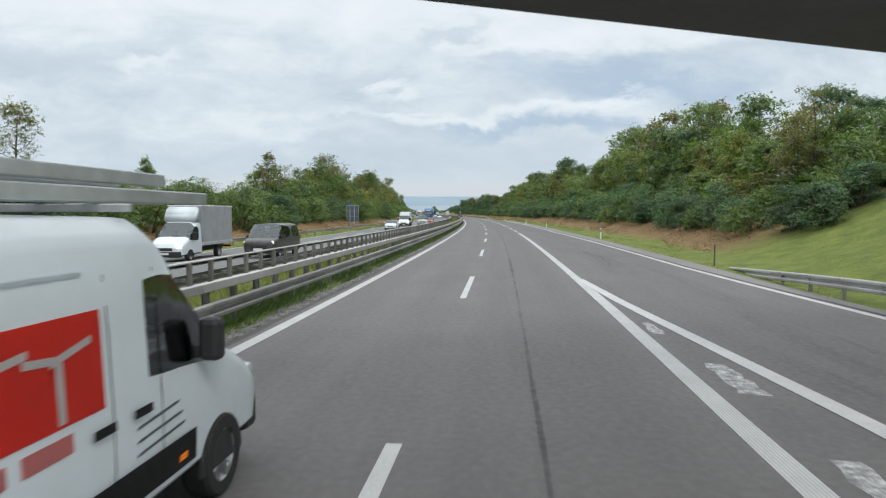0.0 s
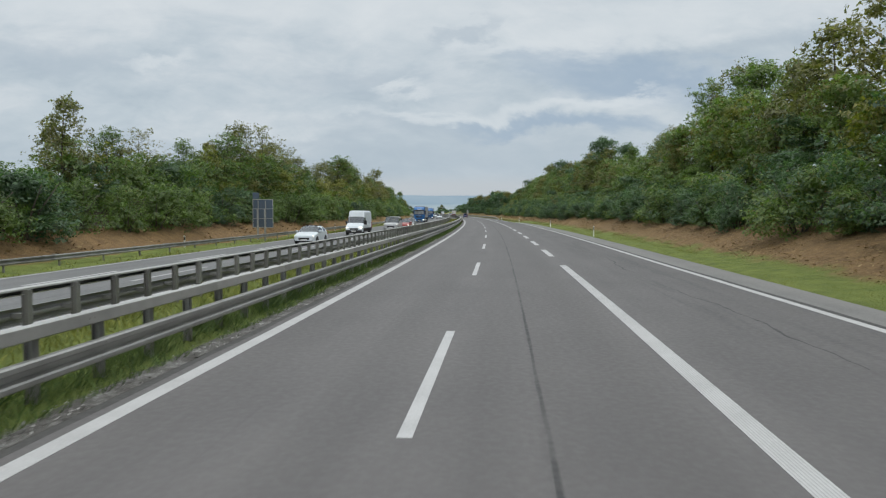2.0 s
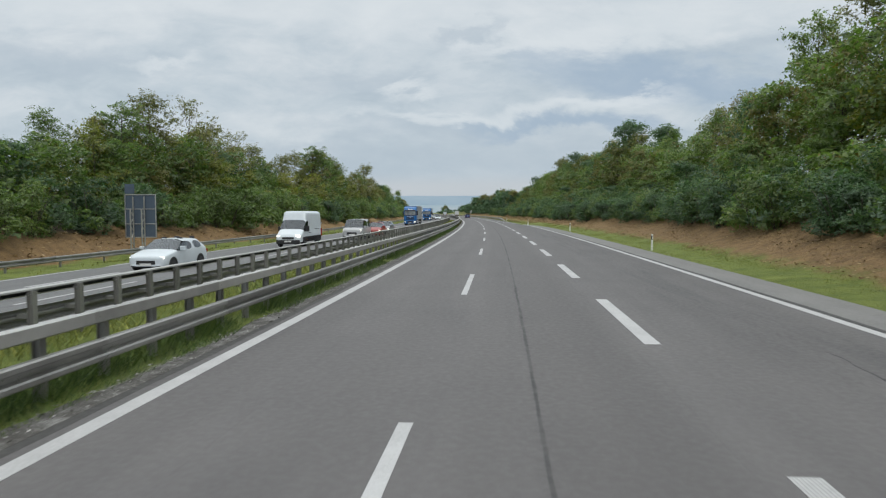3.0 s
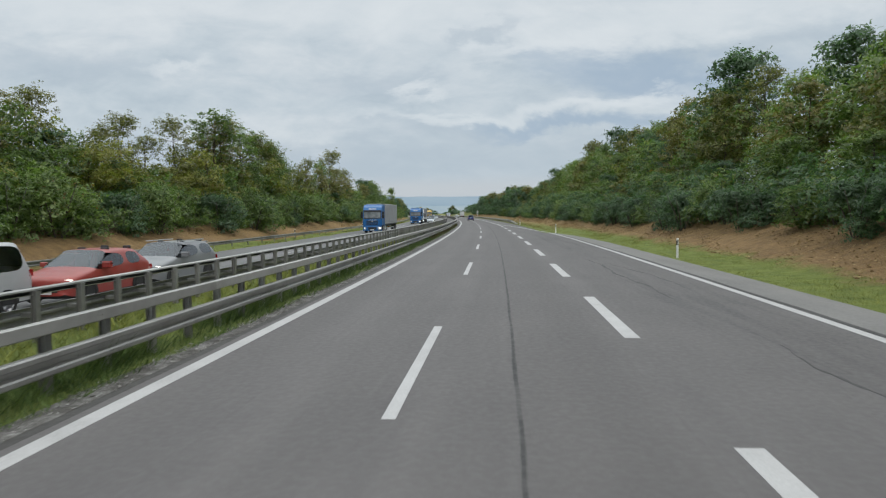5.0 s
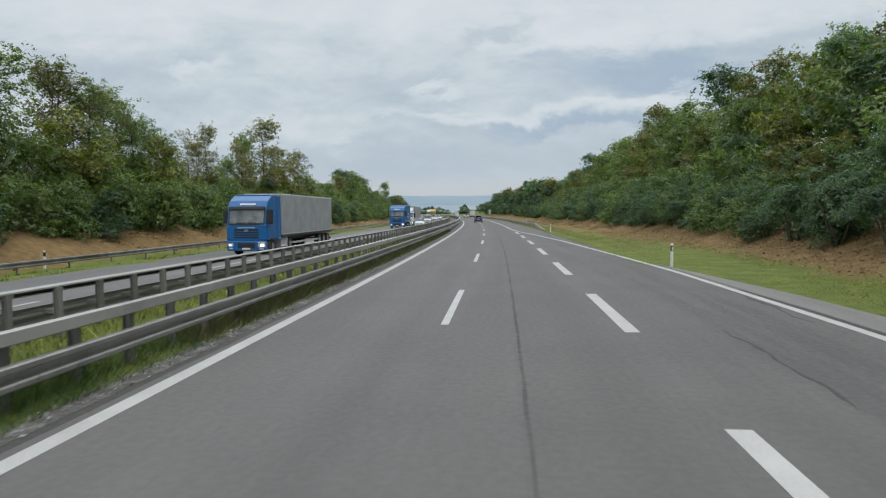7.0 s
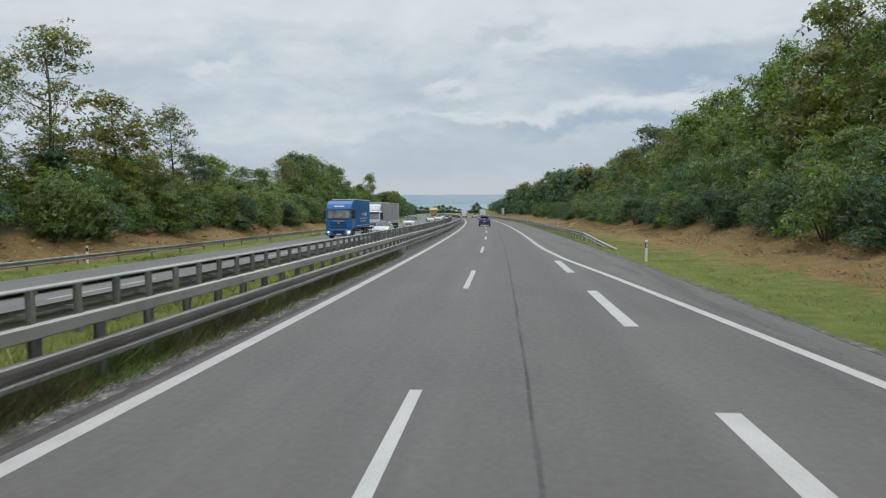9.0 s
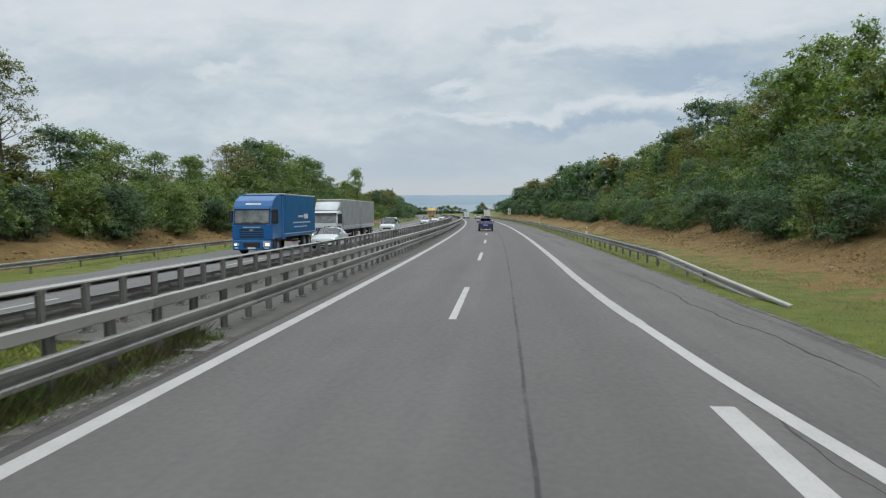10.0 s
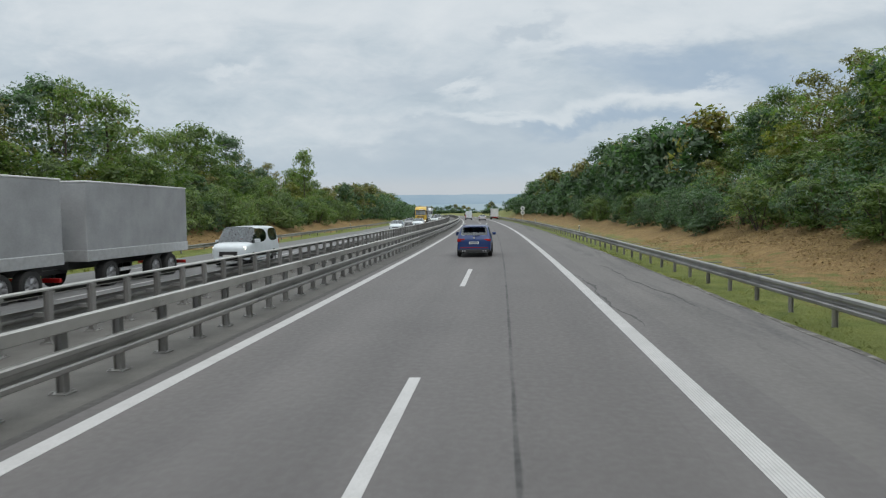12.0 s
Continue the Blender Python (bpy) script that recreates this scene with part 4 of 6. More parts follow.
SPARSE = [grow(31, "sparse", 10.6, 6.0, 6300, 0.088, M_LEAF_OLIVE, "thinly leaved tree with its branches showing"),
          grow(32, "sparse", 9.4, 5.2, 6000, 0.085, M_LEAF_GREEN, "thinly leaved tree with a pale sparse crown"),
          grow(33, "sparse", 9.0, 6.6, 3900, 0.075, M_LEAF_OLIVE, "half-bare tree with spreading twigs")]
# The first takes bluish dark leaves: distance haze put into its colour.
FAR = [grow(41, "round", 9.0, 6.4, 1300, 0.30, M_LEAF_DARK, "green deciduous tree far down the motorway", 1.2),
       grow(42, "round", 8.6, 6.2, 1300, 0.30, M_LEAF_OLIVE, "olive deciduous tree far down the motorway", 1.2),
       grow(43, "shrub", 4.2, 4.6, 800, 0.26, M_LEAF_DARK, "dark green shrub far down the motorway")]
HIGH = {}
for ob_, hh in zip(SHRUBS + TREES + SPARSE + FAR, (3.6, 4.4, 3.2, 4.8, 8.4, 9.4, 8.8, 10.2, 7.6, 10.6, 9.4, 9.0, 9.0, 8.6, 4.2)):
    HIGH[ob_.name] = hh

pick = random.Random(5)
used = set()
# height of the wood's skyline over the road, along s
TOP_RIGHT = [(32, 4.2), (38, 4.8), (42, 6.0), (45, 9.0), (50, 10.2), (60, 10.8), (66, 11.6), (75, 12.9), (81, 14.5), (87, 13.6), (99, 12.6), (107, 14.0), (117, 14.8), (126, 14.6), (131, 12.6), (136, 11.2), (145, 12.0), (159, 12.9),
             (173, 13.4), (181, 14.7), (188, 15.2), (194, 14.4), (202, 13.6), (211, 14.2), (220, 13.6), (230, 14.0), (242, 14.8), (250, 13.6), (259, 14.4), (265, 15.8), (272, 15.8), (280, 14.4), (290, 13.8), (300, 13.2),
             (310, 12.2), (319, 13.2), (328, 11.6), (340, 12.0), (350, 11.7), (365, 12.0), (385, 12.4), (405, 11.3), (430, 10.5), (460, 11.3), (500, 11.2), (516, 9.0), (530, 6.6), (640, 6.0)]
TOP_LEFT = [(10, 5.4), (45, 6.2), (60, 6.2), (84, 5.8), (92, 6.8), (104, 9.8), (120, 10.3), (124, 12.4), (130, 12.8), (135, 14.0), (146, 13.4), (155, 12.8), (164, 12.4), (175, 11.0), (187, 10.9), (192, 13.2), (203, 15.4), (211, 14.6), (217, 15.0),
            (226, 14.4), (232, 12.2), (238, 9.6), (284, 9.0), (288, 8.4), (298, 8.4), (306, 8.2), (311, 9.2), (316, 11.0), (327, 12.6), (334, 11.5), (338, 13.3), (350, 12.2), (371, 12.2), (379, 12.0), (388, 9.8), (400, 9.2), (434, 8.6), (640, 8.4), (1200, 9)]


def plant(proto, s, d, crest, slim=1.0):
    """A copy of proto on the bank, its tip at the height crest over the road."""
    foot = level(d) - 0.05
    f = max(crest - foot, 1.6) / HIGH[proto.name]
    wide = slim * min(max(f, 0.75), 1.3)
    p = road(s, d, foot)
    m = pose(p.x, p.y, p.z, 0, 0, pick.uniform(0, 360)) @ Matrix.Diagonal((wide, wide, f, 1))
    if proto.name in used:
        return copy_thing(proto, m @ Matrix.Diagonal((*proto.scale, 1)).inverted())
    used.add(proto.name)
    proto.matrix_basis = m
    return proto


def rows(a, b, step, d0, d1, kinds, tops, lo, hi, cap=99.0, slim=(0.9, 1.1)):
    s = a
    while s < b:
        ss = s + pick.uniform(-0.35, 0.35) * step
        crest = min(lerp(ss, tops) * pick.uniform(lo, hi), cap * pick.uniform(0.85, 1.1))
        plant(pick.choice(kinds), ss, pick.uniform(d0, d1), crest, pick.uniform(*slim))
        s += step


G, DK, OL, CN, YE = TREES
# the wood on the right bank
rows(34, 170, 3.0, 15.9, 17.4, SHRUBS[:2] * 3 + SHRUBS[2:], TOP_RIGHT, 0.9, 1.0, 4.3, (0.95, 1.15))
rows(170, 345, 3.0, 15.0, 16.6, SHRUBS[:2] * 3 + SHRUBS[2:], TOP_RIGHT, 0.9, 1.0, 4.1, (0.95, 1.15))
rows(36, 345, 6.2, 18.4, 20.2, [G, DK, OL, SHRUBS[3], SHRUBS[1], G], TOP_RIGHT, 0.45, 0.6, 7.0, (0.85, 1.0))
rows(39, 350, 4.6, 21.2, 23.4, [G, G, DK, OL, CN, DK, G, OL, YE], TOP_RIGHT, 0.66, 0.9, 99, (0.9, 1.1))
rows(42, 350, 5.4, 24.2, 27.5, [G, DK, OL, CN, OL, SPARSE[1], SPARSE[0]], TOP_RIGHT, 1.02, 1.17, 99, (0.9, 1.1))
for s_, d_, crest_, pr in ((33.5, 21.5, 6.4, 1), (35.5, 19.4, 5.4, 0), (36.5, 24, 8.4, 3), (38.2, 20.4, 6.8, 2), (39.5, 23.0, 8.6, 3), (41, 26, 9.6, 1), (30.5, 25.5, 7.4, 1), (32, 28.5, 9.0, 3), (27, 29, 8.0, 1), (22, 32, 8.0, 3)):
    plant(SHRUBS[pr], s_, d_, crest_, 1.1)
plant(G, 42.5, 22.2, 8.6, 0.9)
plant(OL, 46.0, 21.0, 8.8, 0.85)
plant(SPARSE[2], 43.5, 20.8, 10.0, 1.1)
# the wood going on into the distance
rows(347, 400, 3.4, 15.0, 17.0, SHRUBS, TOP_RIGHT, 0.9, 1.0, 4.4, (0.95, 1.3))
rows(349, 512, 7.0, 18.5, 22.0, FAR, TOP_RIGHT, 0.8, 1.1, 99, (1.1, 1.35))
rows(428, 520, 8.0, -31, -26.5, FAR[:2], TOP_LEFT, 0.75, 1.05, 99, (1.1, 1.35))
plant(YE, 303, 18.6, 8.2, 0.5)
plant(YE, 60, 18.8, 6.4, 0.75)
# the wood on the left bank
rows(8, 425, 4.0, -28.6, -26.7, SHRUBS[:2] + SHRUBS[2:] * 3, TOP_LEFT, 0.85, 1.0, 5.0, (1.0, 1.25))
rows(10, 425, 5.2, -32.6, -30.4, [G, YE, SHRUBS[3], SHRUBS[2], OL, G, DK], TOP_LEFT, 0.7, 0.92, 7.6, (0.9, 1.1))
rows(100, 172, 5.2, -36.0, -32.8, [G, OL, OL, YE, G, OL, DK], TOP_LEFT, 0.72, 0.95)
rows(172, 280, 8.4, -36.0, -32.8, [OL, SPARSE[0], SPARSE[1], YE], TOP_LEFT, 0.70, 1.0, 99, (0.75, 1.0))
rows(104, 280, 8.0, -35.0, -32.0, SPARSE, TOP_LEFT, 0.94, 1.06, 99, (0.95, 1.25))
rows(280, 425, 5.6, -36.0, -32.8, [G, DK, SPARSE[0], OL, G], TOP_LEFT, 0.88, 1.1)
rows(112, 320, 9.0, -31.6, -30.2, [YE, OL, YE, G], TOP_LEFT, 0.55, 0.74, 9.5, (0.9, 1.15))
for proto, s, d, crest, slim in ((SPARSE[0], 44, -33, 9.8, 1.0), (CN, 61, -32.5, 7.6, 0.6), (OL, 96, -32.5, 10.8, 0.85), (SPARSE[2], 78, -34, 6.4, 0.8), (YE, 190, -30.0, 9.0, 1.0), (SPARSE[1], 199, -33, 15.2, 1.35),
                                 (SPARSE[1], 219, -32.5, 13.6, 0.8), (SPARSE[1], 225, -32.0, 12.0, 0.7), (SPARSE[0], 241, -32, 12.4, 0.8), (SPARSE[2], 236, -32, 11.0, 0.7), (SPARSE[1], 254, -32, 13.4, 0.8), (OL, 251, -31.5, 11.2, 0.7),
                                 (SPARSE[0], 260, -31.5, 15.6, 1.1), (OL, 269, -32, 12.4, 1.25), (SPARSE[0], 279, -31.6, 12.8, 0.9), (SPARSE[1], 334, -32, 13.2, 0.8), (G, 394, -29.5, 12.6, 0.62), (DK, 425, -28.5, 8.6, 0.7), (DK, 432, -29.5, 8.0, 0.7)):
    plant(proto, s, d, crest, slim)


def thicket(name, label, bands, count, size, mat, seed):
    """Leaves past counting: lobes of foliage along the bank; bands of a, b, step, d0, d1, skyline, low, high."""
    rng = np.random.default_rng(seed)
    r = random.Random(seed)
    lobes = []
    for a, b, step, d0, d1, tops, lo, hi, fat in bands:
        s = a
        while s < b:
            d = r.uniform(d0, d1)
            top = lerp(s, tops) * r.uniform(lo, hi)
            foot = level(d)
            z = foot + 0.4
            while z < top:
                q = fat * r.uniform(0.75, 1.25)
                p = road(s + r.uniform(-1, 1), d + r.uniform(-0.8, 0.8), min(z + q * 0.5, top))
                lobes.append((p.x, p.y, p.z, q, q, q * 0.8))
                z += q * 1.2
            s += step
    ob = leaf_object(name, leaf_cloud(rng, lobes, count, size), mat, None)
    tagged(ob, label, "foliage", kind="stuff")


thicket("undergrowth_right", "leafy undergrowth filling the wood on the bank", ((34, 350, 2.0, 17.6, 20.0, TOP_RIGHT, 0.26, 0.42, 1.1), (42, 350, 2.0, 20.5, 24, TOP_RIGHT, 0.55, 0.86, 1.2)), 165000, 0.140, M_LEAF_GREEN, 71)
thicket("hedge_right", "dense dark green hedge along the foot of the wood", ((34, 350, 1.4, 15.7, 17.2, TOP_RIGHT, 0.17, 0.30, 0.8), (34, 350, 2.0, 17.0, 18.4, TOP_RIGHT, 0.30, 0.42, 0.8)), 150000, 0.082, M_LEAF_DARK, 75)
thicket("undergrowth_left", "leafy undergrowth filling the wood on the bank", ((5, 175, 2.0, -32, -29.5, TOP_LEFT, 0.42, 0.75, 1.15), (175, 430, 2.0, -32, -29.5, TOP_LEFT, 0.38, 0.58, 1.15)), 105000, 0.145, M_LEAF_GREEN, 72)
thicket("hedge_left", "dense green hedge along the foot of the wood", ((5, 430, 1.8, -28.4, -26.5, TOP_LEFT, 0.18, 0.36, 0.85),), 70000, 0.105, M_LEAF_GREEN, 76)
thicket("high_undergrowth_left", "yellowing foliage between the trees on the bank", ((100, 175, 2.0, -35, -32.5, TOP_LEFT, 0.55, 0.80, 1.2), (175, 430, 2.0, -35, -32.5, TOP_LEFT, 0.42, 0.66, 1.2)), 80000, 0.140, M_LEAF_YELLOW, 77)
# Both far woods carry distance haze in their bluish dark leaf colour.
thicket("far_wood_right", "distant mixed wood along the motorway", ((346, 430, 2.6, 17.0, 24, TOP_RIGHT, 0.4, 1.05, 1.5), (400, 520, 3.0, 15.6, 18, TOP_RIGHT, 0.3, 0.6, 1.3), (420, 512, 3.2, 18, 24, TOP_RIGHT, 0.6, 1.0, 1.6), (512, 575, 3.2, 17, 24, TOP_RIGHT, 0.7, 1.0, 1.4)), 80000, 0.27, M_LEAF_DARK, 73)
thicket("far_wood_left", "distant low wood along the motorway", ((425, 1100, 3.0, -36, -28.5, TOP_LEFT, 0.5, 1.1, 1.7), (425, 1000, 4.0, -28, -26.5, TOP_LEFT, 0.3, 0.5, 1.2), (455, 520, 2.6, -28, -25.5, TOP_LEFT, 0.5, 0.8, 1.3), (515, 580, 2.6, -26.5, -24.2, TOP_LEFT, 0.45, 0.7, 1.3), (575, 660, 2.6, -25, -22.6, TOP_LEFT, 0.4, 0.65, 1.3)), 125000, 0.29, M_LEAF_DARK, 74)


def far_plant(proto, heading, away, high, wide):
    """A tree on the plain beyond the cutting: degrees left of +y and metres, from the place where the walk ends."""
    p = road(285, 1.3) + Vector((-math.sin(radians(heading)), math.cos(radians(heading)), 0)) * away
    f = high / HIGH[proto.name]
    m = pose(p.x, p.y, -0.5, 0, 0, pick.uniform(0, 360)) @ Matrix.Diagonal((wide, wide, f, 1))
    copy_thing(proto, m @ Matrix.Diagonal((*proto.scale, 1)).inverted())


for h_, away_, high_, wide_ in ((8.0, 500, 9.4, 1.0), (8.35, 505, 8.6, 0.95), (7.7, 498, 7.6, 0.8), (7.2, 560, 6.0, 0.9), (6.7, 575, 6.2, 1.0), (6.2, 560, 6.5, 1.0), (5.7, 540, 7.0, 1.0),
                                (9.5, 820, 7.0, 1.2), (10.0, 800, 7.6, 1.3), (10.4, 780, 9.4, 1.2), (10.8, 760, 8.8, 1.3), (11.1, 770, 10.6, 1.2), (11.5, 740, 10.8, 1.3), (11.9, 730, 9.6, 1.2), (12.3, 745, 8.4, 1.3),
                                (12.7, 720, 9.0, 1.2), (13.2, 700, 8.2, 1.3), (13.7, 690, 8.8, 1.3), (14.2, 680, 8.6, 1.3), (14.8, 670, 9.0, 1.3)):
    far_plant(FAR[pick.randrange(2)], h_, away_, high_, wide_)
    for k in (-1, 1):
        far_plant(FAR[2], h_ + k * 110.0 / away_, away_ - 12 + pick.uniform(-6, 6), high_ * pick.uniform(0.5, 0.75), 2.0)


# ---------------------------------------------------------------- vehicles
def car_paint(name, colour, rough=0.28, dusty=0.12):
    m, n = material(name)
    p = place(n)
    dust = n.noise(p, 2.2, 5, 0.65)
    fine = n.noise(p, 45, 3, 0.6)
    film = n.maths("MULTIPLY", n.span(n.maths("ADD", dust, n.maths("MULTIPLY", fine, 0.25)), 0.45, 0.85), dusty)
    col = n.mix(film, (*colour, 1), (0.30, 0.29, 0.27, 1))
    finish(n, col, n.span(dust, 0.3, 0.7, rough, rough + 0.16), 0.0, **{"Coat Weight": 0.3, "Coat Roughness": 0.12})
    return m


def glass():
    m, n = material("window_glass")
    lw = n.add("ShaderNodeFresnel", {"IOR": 1.5}).outputs[0]
    see = n.add("ShaderNodeBsdfTransparent", {"Color": (0.36, 0.41, 0.40, 1)})
    gloss = n.add("ShaderNodeBsdfGlossy", {"Color": (0.9, 0.95, 1.0, 1), "Roughness": n.span(n.noise(place(n), 3, 3), 0.3, 0.7, 0.02, 0.07)})
    mix = n.add("ShaderNodeMixShader", {0: n.maths("ADD", lw, 0.06, True), 1: see.outputs[0], 2: gloss.outputs[0]})
    n.add("ShaderNodeOutputMaterial", {"Surface": mix.outputs[0]})
    return m


def lamp_glass(name, colour, strength):
    m, n = material(name)
    ring = n.noise(place(n), 25, 2)
    b = finish(n, n.ramp(ring, (0.3, tuple(c * 0.8 for c in colour)), (0.7, colour)), 0.15)
    b.inputs["Emission Color"].default_value = (*colour, 1)
    b.inputs["Emission Strength"].default_value = strength
    return m


P_WHITE = car_paint("white_paint", (0.61, 0.665, 0.70))
P_SILVER = car_paint("silver_paint", (0.42, 0.43, 0.44))
P_DARK = car_paint("dark_paint", (0.035, 0.036, 0.034))
P_GREY = car_paint("grey_paint", (0.22, 0.23, 0.24))
P_RED = car_paint("red_paint", (0.30, 0.035, 0.025))
P_BLUE = car_paint("deep_blue_paint", (0.0007, 0.026, 0.13), dusty=0.03)
P_TRUCK = car_paint("truck_blue_paint", (0.0015, 0.112, 0.335), dusty=0.03)
P_YELLOW = car_paint("yellow_paint", (0.62, 0.40, 0.04))
GLASS = glass()
TRIM = plain("black_trim", (0.022, 0.022, 0.023), 0.55, spread=0.3, scale=8)
RUBBER = plain("tyre_rubber", (0.018, 0.018, 0.018), 0.85, spread=0.3, scale=12, bump=0.3)
RIM = plain("alloy", (0.32, 0.32, 0.33), 0.35, 0.8, spread=0.25, scale=9)
CLOTH = plain("dark_upholstery", (0.035, 0.035, 0.038), 0.9, spread=0.2, scale=20)
ALU = plain("bare_aluminium", (0.55, 0.56, 0.57), 0.4, 0.6, spread=0.2, scale=6)
LAMP_ON = lamp_glass("lit_headlight", (1.0, 0.97, 0.88), 1.2)
LAMP_OFF = lamp_glass("headlight_glass", (0.55, 0.57, 0.6), 0.0)
LAMP_RED = lamp_glass("tail_light_glass", (0.38, 0.012, 0.012), 0.0)
LAMP_AMBER = lamp_glass("indicator_glass", (0.75, 0.22, 0.02), 0.25)
PLATE = plain("plate_white", (0.68, 0.68, 0.66), 0.4, spread=0.05, scale=10)
INK = plain("dark_lettering", (0.20, 0.22, 0.24), 0.5, spread=0.1, scale=10)
RED_FILM = plain("red_film", (0.80, 0.040, 0.026), 0.35, spread=0.08, scale=3)
PINK_INK = plain("red_lettering", (0.70, 0.24, 0.23), 0.45, spread=0.1, scale=10)


def tarpaulin(name, colour):
    m, n = material(name)
    p = place(n)
    folds = n.add("ShaderNodeTexWave", {"Vector": p, "Scale": 0.75, "Distortion": 1.2, "Detail": 2.0}, bands_direction="Y").outputs["Fac"]
    dirt = n.noise(p, 0.9, 5, 0.65)
    c = colour
    col = n.ramp(n.maths("ADD", n.maths("MULTIPLY", dirt, 0.75), n.maths("MULTIPLY", n.noise(p, 16, 3), 0.25)), (0.3, tuple(x * 0.78 for x in c)), (0.68, tuple(x * 1.15 for x in c)))
    finish(n, col, 0.55, bump=folds, strength=0.09, dist=0.05, **{"Specular IOR Level": 0.3})
    return m


T_GREY = tarpaulin("grey_tarpaulin", (0.30, 0.31, 0.32))
T_BLUE = tarpaulin("blue_tarpaulin", (0.002, 0.105, 0.26))
T_WHITE = tarpaulin("white_tarpaulin", (0.60, 0.61, 0.61))


class Shell:
    """A car body lofted through sections along y. A station: y, then sill, belt, window-top, rail and roof heights, then the half widths
    at sill, belt, window-top and rail."""

    def __init__(self, stations):
        self.st = stations
        self.rings = []
        for y, zs, zb, zw, zr, zt, ws, wb, ww, wr in stations:
            half = [(0, zs), (ws * 0.94, zs), (ws, zs + 0.07), (wb * 1.0, zs + (zb - zs) * 0.62), (wb * 0.985, zb), (ww, zw), (wr, zr), (wr * 0.82, zt), (0, zt + 0.012)]
            ring = half + [(-x, z) for x, z in reversed(half[1:-1])]
            self.rings.append([Vector((x, y, z)) for x, z in ring])
        self.n = len(self.rings[0])

    def mesh(self, cells, caps=(), out=0.0):
        """A bmesh of the cells (i, j): between stations i and i + 1, ring points j and j + 1."""
        bm = bmesh.new()
        seen = {}

        def vert(i, j):
            if (i, j) not in seen:
                seen[i, j] = bm.verts.new(self.rings[i][j % self.n])
            return seen[i, j]
        for i, j in cells:
            k = (j + 1) % self.n
            q = [vert(i, j), vert(i + 1, j), vert(i + 1, k), vert(i, k)]
            try:
                bm.faces.new(q)
            except ValueError:
                pass
        for i in caps:
            bm.faces.new([vert(i, j) for j in range(self.n)])
        bmesh.ops.remove_doubles(bm, verts=bm.verts, dist=0.0005)
        bmesh.ops.recalc_face_normals(bm, faces=bm.faces)
        return bm

    def side(self, y, z):
        """Half width of the shell at y, z."""
        st = self.st
        for a, b, ra, rb in zip(st, st[1:], self.rings, self.rings[1:]):
            if min(a[0], b[0]) <= y <= max(a[0], b[0]):
                f = (y - a[0]) / (b[0] - a[0]) if b[0] != a[0] else 0
                pts = [p.lerp(q, f) for p, q in zip(ra[1:9], rb[1:9])]
                for p, q in zip(pts, pts[1:]):
                    if p.z <= z <= q.z:
                        return p.x + (q.x - p.x) * (z - p.z) / max(q.z - p.z, 1e-6)
                return pts[0].x
        return 0

    def decal(self, y0, y1, z0, z1, way, lift=0.006, slant=0.0):
        """A thin patch on the side of the shell (way: +1 right, -1 left)."""
        bm = bmesh.new()
        cols, rws = 8, 5
        grid = []
        for i in range(cols + 1):
            col = []
            for j in range(rws + 1):
                y = y0 + (y1 - y0) * i / cols
                z = z0 + (z1 - z0) * j / rws + slant * (y - y0)
                col.append(bm.verts.new((way * (self.side(y, z) + lift), y, z)))
            grid.append(col)
        for i in range(cols):
            for j in range(rws):
                bm.faces.new((grid[i][j], grid[i + 1][j], grid[i + 1][j + 1], grid[i][j + 1]))
        made = bmesh.ops.solidify(bm, geom=bm.faces[:], thickness=lift * 0.8)
        bmesh.ops.recalc_face_normals(bm, faces=bm.faces)
        return bm


def soften(ob, levels=2, crease=0.0):
    if crease:
        at = ob.data.attributes.new("crease_edge", "FLOAT", "EDGE")
        at.data.foreach_set("value", [crease] * len(ob.data.edges))
    m = ob.modifiers.new("soft", "SUBSURF")
    m.levels = m.render_levels = levels
    for f in ob.data.polygons:
        f.use_smooth = True
    return ob


def wheel(parent, x, y, r, wide, way, spokes=5):
    """A tyre with its rim; way: the side it faces."""
    bm = bmesh.new()
    prof = [(-wide / 2, r * 0.64), (-wide / 2, r * 0.93), (-wide * 0.36, r), (wide * 0.36, r), (wide / 2, r * 0.93), (wide / 2, r * 0.64)]
    n = 28
    rings = [[bm.verts.new((px, pr * math.cos(6.28319 * k / n), pr * math.sin(6.28319 * k / n))) for px, pr in prof] for k in range(n)]
    for k in range(n):
        a, b = rings[k], rings[(k + 1) % n]
        for i in range(len(prof) - 1):
            bm.faces.new((a[i], a[i + 1], b[i + 1], b[i]))
        bm.faces.new((a[-1], a[0], b[0], b[-1]))
    bmesh.ops.recalc_face_normals(bm, faces=bm.faces)
    tyre = part("wheel", bm, RUBBER, parent, smooth=False)
    tyre.matrix_basis = pose(x, y, r)
    bm = bmesh.new()
    o = way * wide * 0.40
    c = bm.verts.new((o - way * 0.02, 0, 0))
    hub = [bm.verts.new((o, r * 0.16 * math.cos(6.28319 * k / 20), r * 0.16 * math.sin(6.28319 * k / 20))) for k in range(20)]
    mid = [bm.verts.new((o - way * (0.0 if (k * spokes * 2 // 20) % 2 == 0 else 0.05), r * 0.52 * math.cos(6.28319 * k / 20), r * 0.52 * math.sin(6.28319 * k / 20))) for k in range(20)]
    out = [bm.verts.new((o + way * 0.015, r * 0.655 * math.cos(6.28319 * k / 20), r * 0.655 * math.sin(6.28319 * k / 20))) for k in range(20)]
    for k in range(20):
        j = (k + 1) % 20
        bm.faces.new((c, hub[k], hub[j]))
        bm.faces.new((hub[k], mid[k], mid[j], hub[j]))
        bm.faces.new((mid[k], out[k], out[j], mid[j]))
    bmesh.ops.recalc_face_normals(bm, faces=bm.faces)
    part("rim", bm, RIM, tyre)
